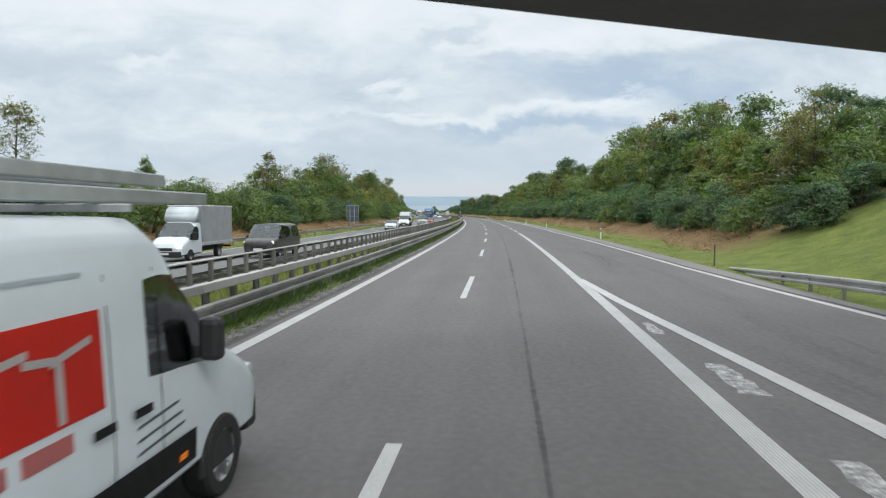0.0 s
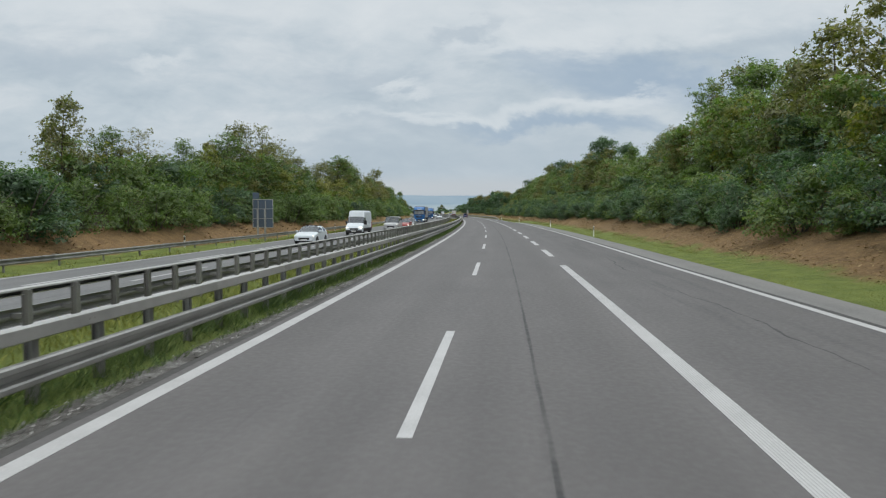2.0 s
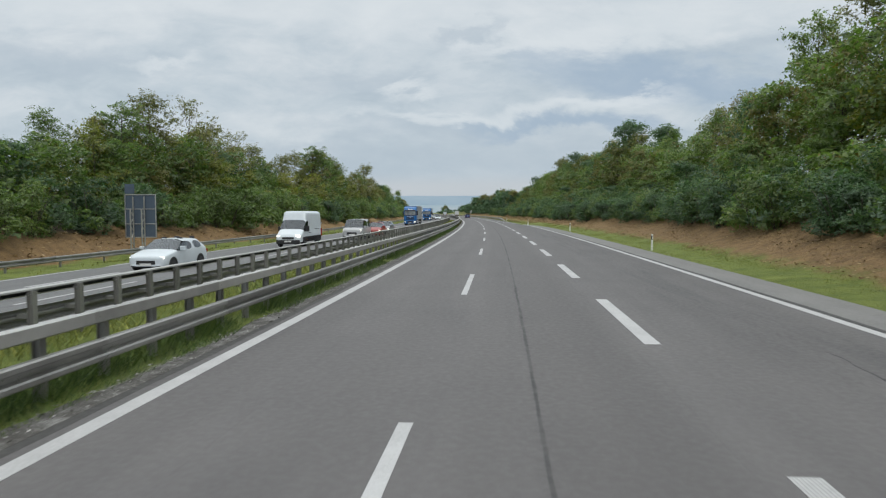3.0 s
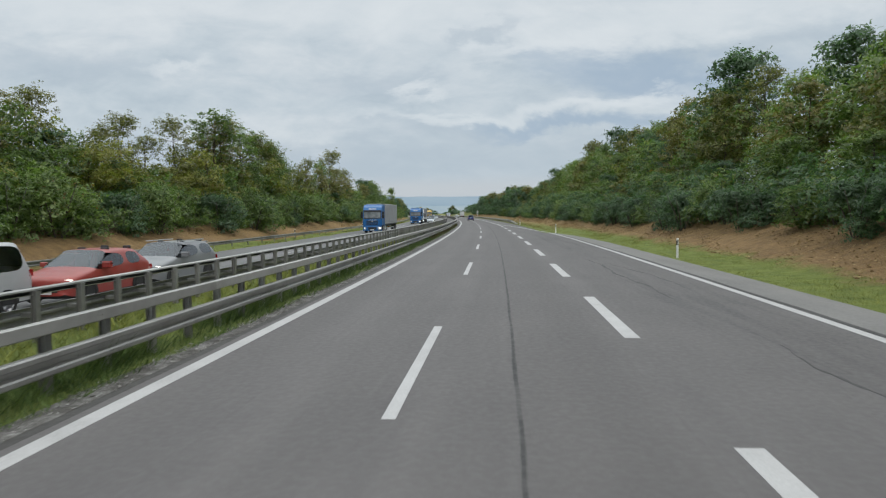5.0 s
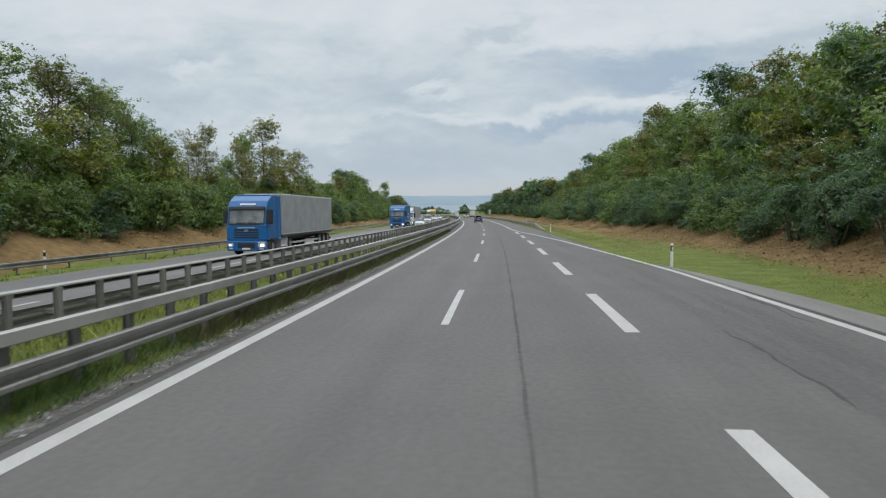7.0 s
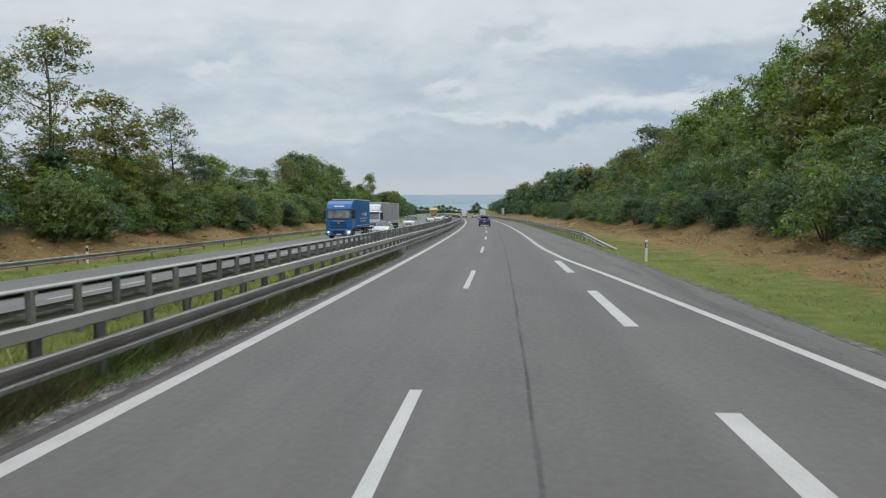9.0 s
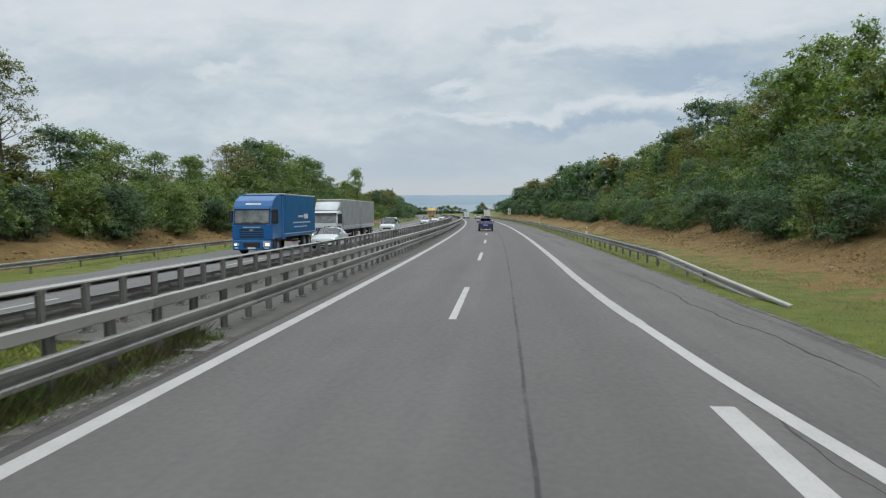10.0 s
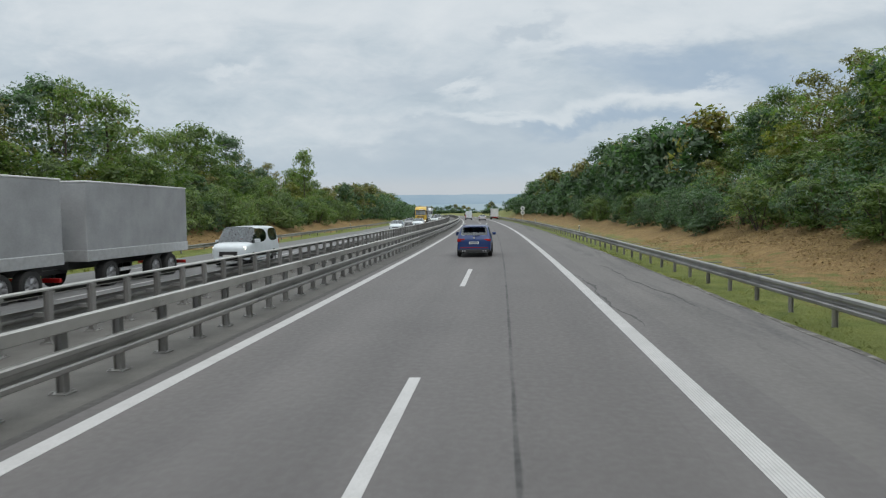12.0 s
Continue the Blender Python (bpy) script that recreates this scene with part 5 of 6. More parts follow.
    return tyre


def arch(parent, x, y, r, way):
    """A dark plate with its lip, in place of the shaded wheel opening."""
    bm = bmesh.new()
    n = 22
    inner, outer = [], []
    for k in range(n + 1):
        a = math.pi * k / n
        inner.append(bm.verts.new((x, y + r * math.cos(a), 0.33 + r * math.sin(a) * 1.02 - 0.05)))
        outer.append(bm.verts.new((x - way * 0.03, y + r * math.cos(a), 0.33 + r * math.sin(a) * 1.02 - 0.05)))
    bm.faces.new(inner)
    for k in range(n):
        bm.faces.new((inner[k], inner[k + 1], outer[k + 1], outer[k]))
    bmesh.ops.recalc_face_normals(bm, faces=bm.faces)
    return part("wheel_arch", bm, TRIM, parent)


def seats(t, rows_, zb):
    for y, half in rows_:
        for x in (-half, half):
            bm = box(x - 0.23, x + 0.23, y - 0.12, y, zb - 0.1, zb + 0.45, 0.05)
            box_into(bm, x - 0.13, x + 0.13, y - 0.11, y - 0.01, zb + 0.47, zb + 0.66, 0.04)
            box_into(bm, x - 0.24, x + 0.24, y - 0.02, y + 0.46, zb - 0.26, zb - 0.08, 0.05)
            part("seat", bm, CLOTH, t)


RIGHT_SIDE, LEFT_SIDE = (4,), (11,)


def motor_car(label, paint, L, W, H, kind, lit, group, towards=True):
    """A passenger car; its front points to +y. kind: hatch, estate, suv, mpv or saloon."""
    t = thing("car", label, "car", group)
    h, w = L / 2, W / 2
    clear = 0.24 if kind in ("suv", "mpv") else 0.19
    belt = H * {"suv": 0.635, "mpv": 0.575}.get(kind, 0.65)
    wide = 1.10 if kind == "mpv" else 1.0
    cowl, top = {"hatch": (0.27, 0.44), "estate": (0.27, 0.43), "suv": (0.26, 0.40), "mpv": (0.17, 0.305), "saloon": (0.26, 0.42)}[kind]
    rear_top, rear_base = {"hatch": (0.84, 0.965), "estate": (0.90, 0.975), "suv": (0.88, 0.965), "mpv": (0.93, 0.985), "saloon": (0.70, 0.86)}[kind]
    b0, b1 = (top + rear_top) / 2 - 0.015, (top + rear_top) / 2 + 0.015
    zw, zr = H - 0.12, H - 0.07

    def st(u, zs, zb, zw_, zr_, zt, ws, wb, ww, wr):
        g = wide if zt > belt + 0.2 else 1.0
        return (h - u * L, zs, zb, zw_, zr_, zt, ws * w, wb * w, ww * w * g, wr * w * g)
    hood = belt + 0.02
    S = [st(0.0, clear + 0.10, H * 0.36, H * 0.41, H * 0.445, H * 0.46, 0.70, 0.78, 0.76, 0.72),
         st(0.025, clear, H * 0.42, H * 0.485, H * 0.51, H * 0.53, 0.86, 0.93, 0.90, 0.84),
         st(0.09, clear, H * 0.47, H * 0.545, H * 0.575, H * 0.595, 0.94, 0.985, 0.95, 0.86),
         st(cowl, clear, belt - 0.03, hood - 0.02, hood, hood + 0.03, 0.95, 1.0, 0.94, 0.84),
         st(top, clear, belt, zw, zr, H - 0.02, 0.95, 1.0, 0.80, 0.74),
         st(b0, clear, belt + 0.01, zw + 0.01, zr + 0.01, H, 0.95, 1.0, 0.80, 0.74),
         st(b1, clear, belt + 0.01, zw + 0.01, zr + 0.01, H, 0.95, 1.0, 0.80, 0.74),
         st(rear_top - 0.09, clear, belt + 0.03, zw, zr, H - 0.015, 0.95, 1.0, 0.79, 0.73),
         st(rear_top, clear, belt + 0.05, zw - 0.05, zr - 0.03, H - 0.05, 0.95, 0.99, 0.78, 0.71),
         st(rear_base, clear + 0.02, belt + 0.02, belt + 0.05, belt + 0.07, belt + 0.09, 0.94, 0.96, 0.90, 0.80),
         st(0.985, clear + 0.06, H * 0.50, H * 0.57, H * 0.595, H * 0.61, 0.92, 0.95, 0.91, 0.82),
         st(1.0, clear + 0.12, H * 0.40, H * 0.50, H * 0.53, H * 0.545, 0.80, 0.86, 0.83, 0.76)]
    sh = Shell(S)
    n = sh.n
    screen = {(3, j) for j in (5, 6, 7, 8, 9, 10)}
    back = {(8, j) for j in (6, 7, 8, 9)}
    wins = [{(3, 4), (4, 4)}, {(6, 4), (7, 4)} if kind != "saloon" else {(6, 4)}, {(3, 11), (4, 11)}, {(6, 11), (7, 11)} if kind != "saloon" else {(6, 11)}]
    lower = {(i, j) for i in range(len(S) - 1) for j in (0, 1, n - 2, n - 1)}
    taken = screen | back | set().union(*wins) | lower
    body = {(i, j) for i in range(len(S) - 1) for j in range(n)} - taken
    soften(part("body", sh.mesh(body, (0, len(S) - 1)), paint, t))
    soften(part("sill", sh.mesh(lower), TRIM, t, "dark lower edge"))
    soften(part("windscreen", sh.mesh(screen), GLASS, t))
    soften(part("rear_window", sh.mesh(back), GLASS, t))
    for c in wins:
        soften(part("side_window", sh.mesh(c), GLASS, t))
    part("interior", box(-w * 0.82, w * 0.82, h - rear_base * L + 0.1, h - cowl * L - 0.1, clear + 0.1, belt - 0.12, 0.05), CLOTH, t)
    seats(t, ((h - (top + 0.10) * L, w * 0.42), (h - (b1 + 0.17) * L, w * 0.42)), belt - 0.1)
    r = 0.36 if kind == "suv" else 0.325
    for way in (1, -1):
        for u in (0.18, 0.795):
            y = h - u * L
            arch(t, way * (w * 1.004), y, r + 0.06, way)
            wheel(t, way * (w - 0.095), y, r, 0.21, way)
        part("wing_mirror", box(way * (w * 1.0), way * (w * 1.0 + 0.19), h - (cowl + 0.075) * L - 0.06, h - (cowl + 0.075) * L + 0.06, belt + 0.02, belt + 0.16, 0.03), paint, t)
        yl = h - 0.035 * L
        bm = box(way * w * 0.58, way * w * 0.88, yl - 0.12, yl + 0.060, H * 0.44, H * 0.49, 0.02)
        part("headlight", bm, LAMP_ON if lit else LAMP_OFF, t, "lit headlight" if lit else "")
        part("tail_light", box(way * w * 0.56, way * w * 0.945, -h - 0.006 + 0.03, -h + 0.16, H * 0.505, H * 0.575, 0.02), LAMP_RED, t, "red tail light")
    part("grille", box(-w * 0.48, w * 0.48, h - 0.10, h + 0.006, H * 0.26, H * 0.38, 0.01), TRIM, t)
    part("front_plate", box(-0.26, 0.26, h - 0.02, h + 0.022, H * 0.225, H * 0.295, 0.004), PLATE, t, "blank number plate")
    part("rear_plate", box(-0.26, 0.26, -h - 0.022, -h + 0.06, H * 0.42, H * 0.49, 0.004), PLATE, t, "number plate with unreadable marks")
    part("plate_marks", box(-0.20, 0.21, -h - 0.026, -h - 0.02, H * 0.435, H * 0.475), INK, t)
    part("rear_bumper", box(-w * 0.86, w * 0.86, -h - 0.02, -h + 0.2, clear + 0.02, H * 0.255, 0.03), TRIM, t, "dark rear bumper")
    if kind in ("suv", "estate"):
        for way in (1, -1):
            part("roof_rail", box(way * w * 0.66, way * w * 0.70, -h * 0.68, h * 0.18, H + 0.02, H + 0.055, 0.01), ALU, t, "pale roof rail")
        part("roof_spoiler", box(-w * 0.66, w * 0.66, -h + 0.20, -h + 0.48, H - 0.10, H - 0.055, 0.015), paint, t)
        for x in (-0.6, -0.48, 0.48, 0.6):
            part("exhaust", box(x - 0.045, x + 0.045, -h - 0.03, -h + 0.1, clear + 0.05, clear + 0.13, 0.02), RIM, t, "chrome exhaust tip")
    return t


def van_shell(L, W, H, cut=None):
    """Stations of a panel van; cut: rear end of the cab, for a van with a box body."""
    h, w = L / 2, W / 2
    f = h
    S = [(-h, 0.42, 1.28, 1.98 * H / 2.4, H - 0.16, H - 0.05, w * 0.94, w * 0.965, w * 0.93, w * 0.86),
         (-h + 0.05, 0.40, 1.28, 1.98 * H / 2.4, H - 0.13, H - 0.02, w * 0.98, w * 0.995, w * 0.95, w * 0.885),
         (-h + 0.6, 0.38, 1.28, 1.98 * H / 2.4, H - 0.12, H, w * 0.985, w, w * 0.955, w * 0.89)]
    if cut is not None:
        S = [(cut, 0.38, 1.28, 1.98 * H / 2.4, H - 0.12, H, w * 0.985, w, w * 0.955, w * 0.89)]
    S += [(f - 2.12, 0.38, 1.28, 1.97 * min(H / 2.4, 1.03), H - 0.12, H, w * 0.985, w, w * 0.95, w * 0.885),
          (f - 1.90, 0.38, 1.26, 1.96, H - 0.14, H - 0.015, w * 0.985, w, w * 0.945, w * 0.87),
          (f - 1.70, 0.38, 1.25, 1.94, H - 0.24, H - 0.09, w * 0.985, w, w * 0.93, w * 0.84),
          (f - 0.98, 0.38, 1.18, 1.30, 1.34, 1.37, w * 0.98, w * 0.995, w * 0.93, w * 0.82),
          (f - 0.62, 0.36, 1.06, 1.14, 1.18, 1.20, w * 0.97, w * 0.985, w * 0.92, w * 0.78),
          (f - 0.14, 0.33, 0.80, 0.92, 0.97, 1.00, w * 0.92, w * 0.94, w * 0.86, w * 0.70),
          (f, 0.36, 0.62, 0.70, 0.76, 0.80, w * 0.78, w * 0.80, w * 0.74, w * 0.62)]
    if H > 2.5:
        i = next(k for k, st in enumerate(S) if abs(st[0] - (f - 1.70)) < 1e-6)
        S[i] = (f - 1.78, 0.38, 1.25, 1.97, H - 0.34, H - 0.16, w * 0.985, w, w * 0.94, w * 0.85)
        S.insert(i + 1, (f - 1.58, 0.38, 1.24, 1.92, 2.02, 2.06, w * 0.985, w, w * 0.935, w * 0.86))
    return Shell(S)


def van_front(t, sh, L, W, paint, lit):
    """Lights, grille, bumper, mirrors and front wheels of a van."""
    h, w = L / 2, W / 2
    part("front_bumper", box(-w * 0.90, w * 0.90, h - 0.28, h + 0.035, 0.27, 0.60, 0.06), TRIM, t, "black plastic front bumper")
    part("grille", box(-w * 0.46, w * 0.46, h - 0.2, h + 0.012, 0.62, 0.80, 0.02), TRIM, t)
    part("front_plate", box(-0.26, 0.26, h + 0.03, h + 0.05, 0.42, 0.53, 0.004), PLATE, t, "blank number plate")
    for way in (1, -1):
        part("headlight", box(way * w * 0.60, way * w * 0.90, h - 0.36, h - 0.05, 0.80, 0.92, 0.04), LAMP_ON if lit else LAMP_OFF, t, "lit headlight" if lit else "")
        m = part("wing_mirror", box(way * (w + 0.01), way * (w + 0.19), h - 1.48, h - 1.32, 1.24, 1.58, 0.05), TRIM, t, "black wing mirror")
        part("mirror_arm", box(way * (w - 0.04), way * (w + 0.05), h - 1.44, h - 1.36, 1.26, 1.36, 0.01), TRIM, m)
        arch(t, way * (w * 1.002), h - 1.02, 0.395, way)
        wheel(t, way * (w - 0.10), h - 1.02, 0.345, 0.235, way)
    part("dashboard", box(-w * 0.85, w * 0.85, h - 1.45, h - 1.05, 0.8, 1.16, 0.06), TRIM, t)
    seats(t, ((h - 2.15, w * 0.45),), 1.05)


def panel_van(label, paint, L, W, H, lit, group, livery=False, band=False):
    t = thing("van", label, "van", group)
    h, w = L / 2, W / 2
    sh = van_shell(L, W, H)
    n, last = sh.n, len(sh.st) - 1
    # stations: 0..2 rear, 3 behind the door, 4, 5 windscreen top, 6 its base, 7.. bonnet
    si = last - 4
    screen = {(si, j) for j in (5, 6, 7, 8, 9, 10)}
    wins = [{(i, 4) for i in range(3, si + 1)}, {(i, 11) for i in range(3, si + 1)}]
    lower = {(i, j) for i in range(last) for j in (0, 1, n - 2, n - 1)}
    body = {(i, j) for i in range(last) for j in range(n)} - screen - lower - wins[0] - wins[1]
    soften(part("body", sh.mesh(body, (0, last)), paint, t), 2, 0.62)
    soften(part("sill", sh.mesh(lower), paint if livery else TRIM, t, "pale lower skirt" if livery else "dark underside"), 2, 0.62)
    soften(part("windscreen", sh.mesh(screen), GLASS, t), 2, 0.62)
    for c in wins:
        soften(part("side_window", sh.mesh(c), GLASS, t), 2, 0.62)
    van_front(t, sh, L, W, paint, lit)
    part("bulkhead", box(-w * 0.9, w * 0.9, h - 2.55, h - 2.5, 0.45, H - 0.2), CLOTH, t)
    part("rear_bumper", box(-w * 0.95, w * 0.95, -h - 0.09, -h + 0.12, 0.34, 0.54, 0.04), TRIM, t, "dark grey rear bumper")
    part("door_gap", box(-0.006, 0.006, -h - 0.004, -h + 0.03, 0.58, H - 0.16), TRIM, t)
    part("plate_recess", box(-0.78, -0.20, -h - 0.012, -h + 0.05, 0.60, 0.76, 0.01), TRIM, t)
    pl = part("rear_plate", box(-0.75, -0.23, -h - 0.026, -h - 0.01, 0.615, 0.725, 0.004), PLATE, t, "number plate with unreadable marks")
    part("plate_marks", box(-0.67, -0.26, -h - 0.030, -h - 0.025, 0.635, 0.705), INK, pl)
    part("brake_light", box(-0.16, 0.16, -h - 0.008, -h + 0.06, H - 0.085, H - 0.05, 0.006), LAMP_RED, t, "high red brake light")
    part("door_handle", box(-0.02, 0.24, -h - 0.035, -h + 0.02, 1.03, 1.09, 0.015), TRIM, t)
    bm = bmesh.new()
    bmesh.ops.create_cone(bm, cap_ends=True, segments=24, radius1=0.075, radius2=0.07, depth=0.03, matrix=pose(-0.14, -h - 0.01, 1.17, 90))
    part("badge", bm, RIM, t, "round badge with no detail")
    for way in (1, -1):
        arch(t, way * (w * 1.003), h - 1.02 - 3.92, 0.42, way)
        wheel(t, way * (w - 0.115), h - 1.02 - 3.92, 0.345, 0.235, way)
        part("tail_light", box(way * w * 0.86, way * (w * 1.012), -h - 0.014, -h + 0.14, 0.72, 1.32, 0.02), LAMP_RED, t, "tall red tail light")
        part("reversing_light", box(way * w * 0.87, way * (w * 1.010), -h - 0.012, -h + 0.13, 0.62, 0.71, 0.015), LAMP_OFF, t)
        part("door_hinge", box(way * (w * 0.93), way * (w * 1.02), -h - 0.01, -h + 0.12, 1.72, 1.80, 0.015), ALU, t)
        for y0, y1 in ((-h + 0.15, -h + 0.60), (-h + 1.48, h - 1.50)):
            part("side_moulding", sh.decal(y0, y1, 0.50, 0.74, way, 0.018), TRIM, t, "dark grey side moulding")
        if band:
            part("lower_panel", sh.decal(-h + 0.08, h - 0.60, 0.40, 0.80, way, 0.014), TRIM, t, "black lower side panel")
        for z in (H - 0.34,):
            part("body_crease", sh.decal(-h + 0.5, h - 2.75, z, z + 0.025, way, 0.012), paint, t)
        part("slide_rail", sh.decal(-h + 0.75, -h + 2.1, 1.30, 1.345, way, 0.012), TRIM, t, "black sliding door rail")
        for y in (h - 2.55, h - 1.98):
            part("door_seam", sh.decal(y, y + 0.012, 0.55, H - 0.35, way, 0.004), TRIM, t)
        for y in (h - 2.78, h - 2.36):
            part("side_handle", sh.decal(y, y + 0.22, 1.06, 1.12, way, 0.03), TRIM, t, "black door handle")
        part("side_marker", sh.decal(h - 1.78, h - 1.66, 0.56, 0.61, way, 0.026), LAMP_AMBER, t)
        if livery:
            y1 = h - 2.62
            part("red_panel", sh.decal(y1 - 0.95, y1, 1.22, 1.82, way, 0.006), RED_FILM, t, "red film panel with a pale forked flash")
            flash = PLATE
            for ya, yb, za, sl in ((0.88, 0.62, 1.62, 0.12), (0.66, 0.42, 1.60, -0.10), (0.46, 0.10, 1.56, 0.22)):
                part("flash", sh.decal(y1 - ya, y1 - yb, za, za + 0.045, way, 0.010, sl), flash, t)
            part("flash", sh.decal(y1 - 0.42, y1 - 0.36, 1.24, 1.58, way, 0.010), flash, t)
            for k in range(4):
                part("lettering_bar", sh.decal(-h + 0.75, -h + 1.75 - 0.1 * k, 1.80 - 0.12 * k, 1.855 - 0.12 * k, way, 0.006), INK, t, "unreadable dark lettering")
            for a, c in ((0.70, 1.0), (1.05, 1.35), (1.42, 1.8), (1.86, 2.2), (2.3, 2.5), (2.6, 3.0)):
                part("lettering_bar", sh.decal(-h + a, -h + c, 1.06, 1.17, way, 0.006), PINK_INK, t, "unreadable red lettering")
            for a, c in ((0.75, 1.2), (1.3, 1.75), (1.85, 2.4)):
                part("lettering_bar", sh.decal(-h + a, -h + c, 0.88, 0.95, way, 0.006), INK, t, "unreadable dark lettering")
            for k in range(3):
                part("lettering_bar", sh.decal(h - 2.30, h - 1.75 + 0.04 * k, 0.97 - 0.09 * k, 0.99 - 0.09 * k, way, 0.006, 0.06), INK, t, "unreadable dark lettering")
    if livery:
        y = -h - 0.008
        part("red_panel", box(0.14, 0.74, y, y + 0.02, 1.58, 1.98), RED_FILM, t, "red film panel with a pale forked flash")
        for x0, x1, z0, z1 in ((0.16, 0.34, 1.86, 1.90), (0.32, 0.50, 1.80, 1.84), (0.48, 0.72, 1.84, 1.885), (0.50, 0.55, 1.60, 1.82)):
            part("flash", box(x0, x1, y - 0.004, y, z0, z1), PLATE, t)
        for x0, x1 in ((-0.66, -0.20), (-0.16, 0.30), (0.38, 0.72)):
            part("lettering_bar", box(x0, x1, y, y + 0.02, 2.12, 2.22), PINK_INK, t, "unreadable red lettering")
        for k in range(4):
            part("lettering_bar", box(-0.62, -0.14, y, y + 0.02, 1.58 + 0.09 * k, 1.61 + 0.09 * k), INK, t, "unreadable dark lettering")
        part("lettering_bar", box(-0.50, 0.50, y, y + 0.02, 0.83, 0.89), INK, t, "unreadable dark lettering")
        rack = part("roof_rack", box(-0.75, 0.75, -h + 1.0, -h + 1.06, H + 0.03, H + 0.09, 0.01), ALU, t)
        for yy in (2.6, 4.0):
            part("rack_bar", box(-0.75, 0.75, -h + yy, -h + yy + 0.06, H + 0.03, H + 0.09, 0.01), ALU, rack)
        for x, z, y0, y1 in ((0.45, 0.10, -0.1, 5.7), (0.30, 0.25, -0.25, 5.2), (-0.35, 0.10, 0.0, 3.8)):
            lad = part("ladder_rail", box(x, x + 0.08, -h + y0, -h + y1, H + z, H + z + 0.11, 0.012), ALU, rack, "aluminium ladder")
            part("ladder_rail", box(x - 0.42, x - 0.34, -h + y0, -h + y1, H + z, H + z + 0.11, 0.012), ALU, rack, "aluminium ladder")
            for k in range(14):
                yy = -h + y0 + 0.2 + 0.31 * k
                if yy < -h + y1 - 0.1:
                    part("rung", box(x - 0.38, x + 0.04, yy, yy + 0.035, H + z + 0.04, H + z + 0.075), ALU, lad)
    return t


def box_van(label, paint, cover, group):
    """A van cab with a tarpaulin box body behind it; front at +y."""
    L, W, H = 6.2, 2.02, 2.25
    t = thing("box_van", label, "small truck", group)
    h, w = L / 2, W / 2
    sh = van_shell(L, W, H, cut=h - 2.45)
    n, last = sh.n, len(sh.st) - 1
    screen = {(3, j) for j in (5, 6, 7, 8, 9, 10)}
    wins = [{(1, 4), (2, 4), (3, 4)}, {(1, 11), (2, 11), (3, 11)}]
    lower = {(i, j) for i in range(last) for j in (0, 1, n - 2, n - 1)}
    body = {(i, j) for i in range(last) for j in range(n)} - screen - lower - wins[0] - wins[1]
    part("cab", sh.mesh(body, (0, last)), paint, t)
    part("sill", sh.mesh(lower), TRIM, t)
    part("windscreen", sh.mesh(screen), GLASS, t)
    for c in wins:
        part("side_window", sh.mesh(c), GLASS, t)
    van_front(t, sh, L, W, paint, True)
    bm = bmesh.new()
    pts = [(h - 2.4, H - 0.03), (h - 1.75, H - 0.06), (h - 1.85, H + 0.4), (h - 2.1, H + 0.75), (h - 2.4, H + 0.86)]
    sides = [[bm.verts.new((x, y, z)) for y, z in pts] for x in (-0.93, 0.93)]
    bm.faces.new(sides[0])
    bm.faces.new(sides[1][::-1])
    for k in range(5):
        bm.faces.new((sides[0][k], sides[1][k], sides[1][(k + 1) % 5], sides[0][(k + 1) % 5]))
    bmesh.ops.recalc_face_normals(bm, faces=bm.faces)
    bmesh.ops.bevel(bm, geom=bm.edges[:], offset=0.08, segments=3, affect="EDGES")
    part("wind_deflector", bm, paint, t, "white roof spoiler", smooth=True)
    part("cargo_cover", box(-1.05, 1.05, -h - 0.6, h - 2.5, 0.98, 3.12, 0.05), cover, t, "grey tarpaulin cover")
    part("cargo_roof", box(-1.06, 1.06, -h - 0.62, h - 2.48, 3.10, 3.17, 0.025), T_WHITE, t)
    part("side_board", box(-1.07, 1.07, -h - 0.62, h - 2.48, 0.82, 1.02, 0.02), ALU, t, "pale drop-side board")
    part("chassis", box(-0.45, 0.45, -h - 0.5, h - 2.4, 0.45, 0.8, 0.02), TRIM, t)
    part("rear_light_bar", box(-0.95, 0.95, -h - 0.64, -h - 0.56, 0.55, 0.68, 0.01), LAMP_RED, t)
    for way in (1, -1):
        wheel(t, way * (w - 0.16), -h + 1.25, 0.345, 0.26, way)
        part("mudguard", box(way * (w - 0.3), way * w, -h + 0.8, -h + 1.7, 0.74, 0.80, 0.02), TRIM, t)
    return t


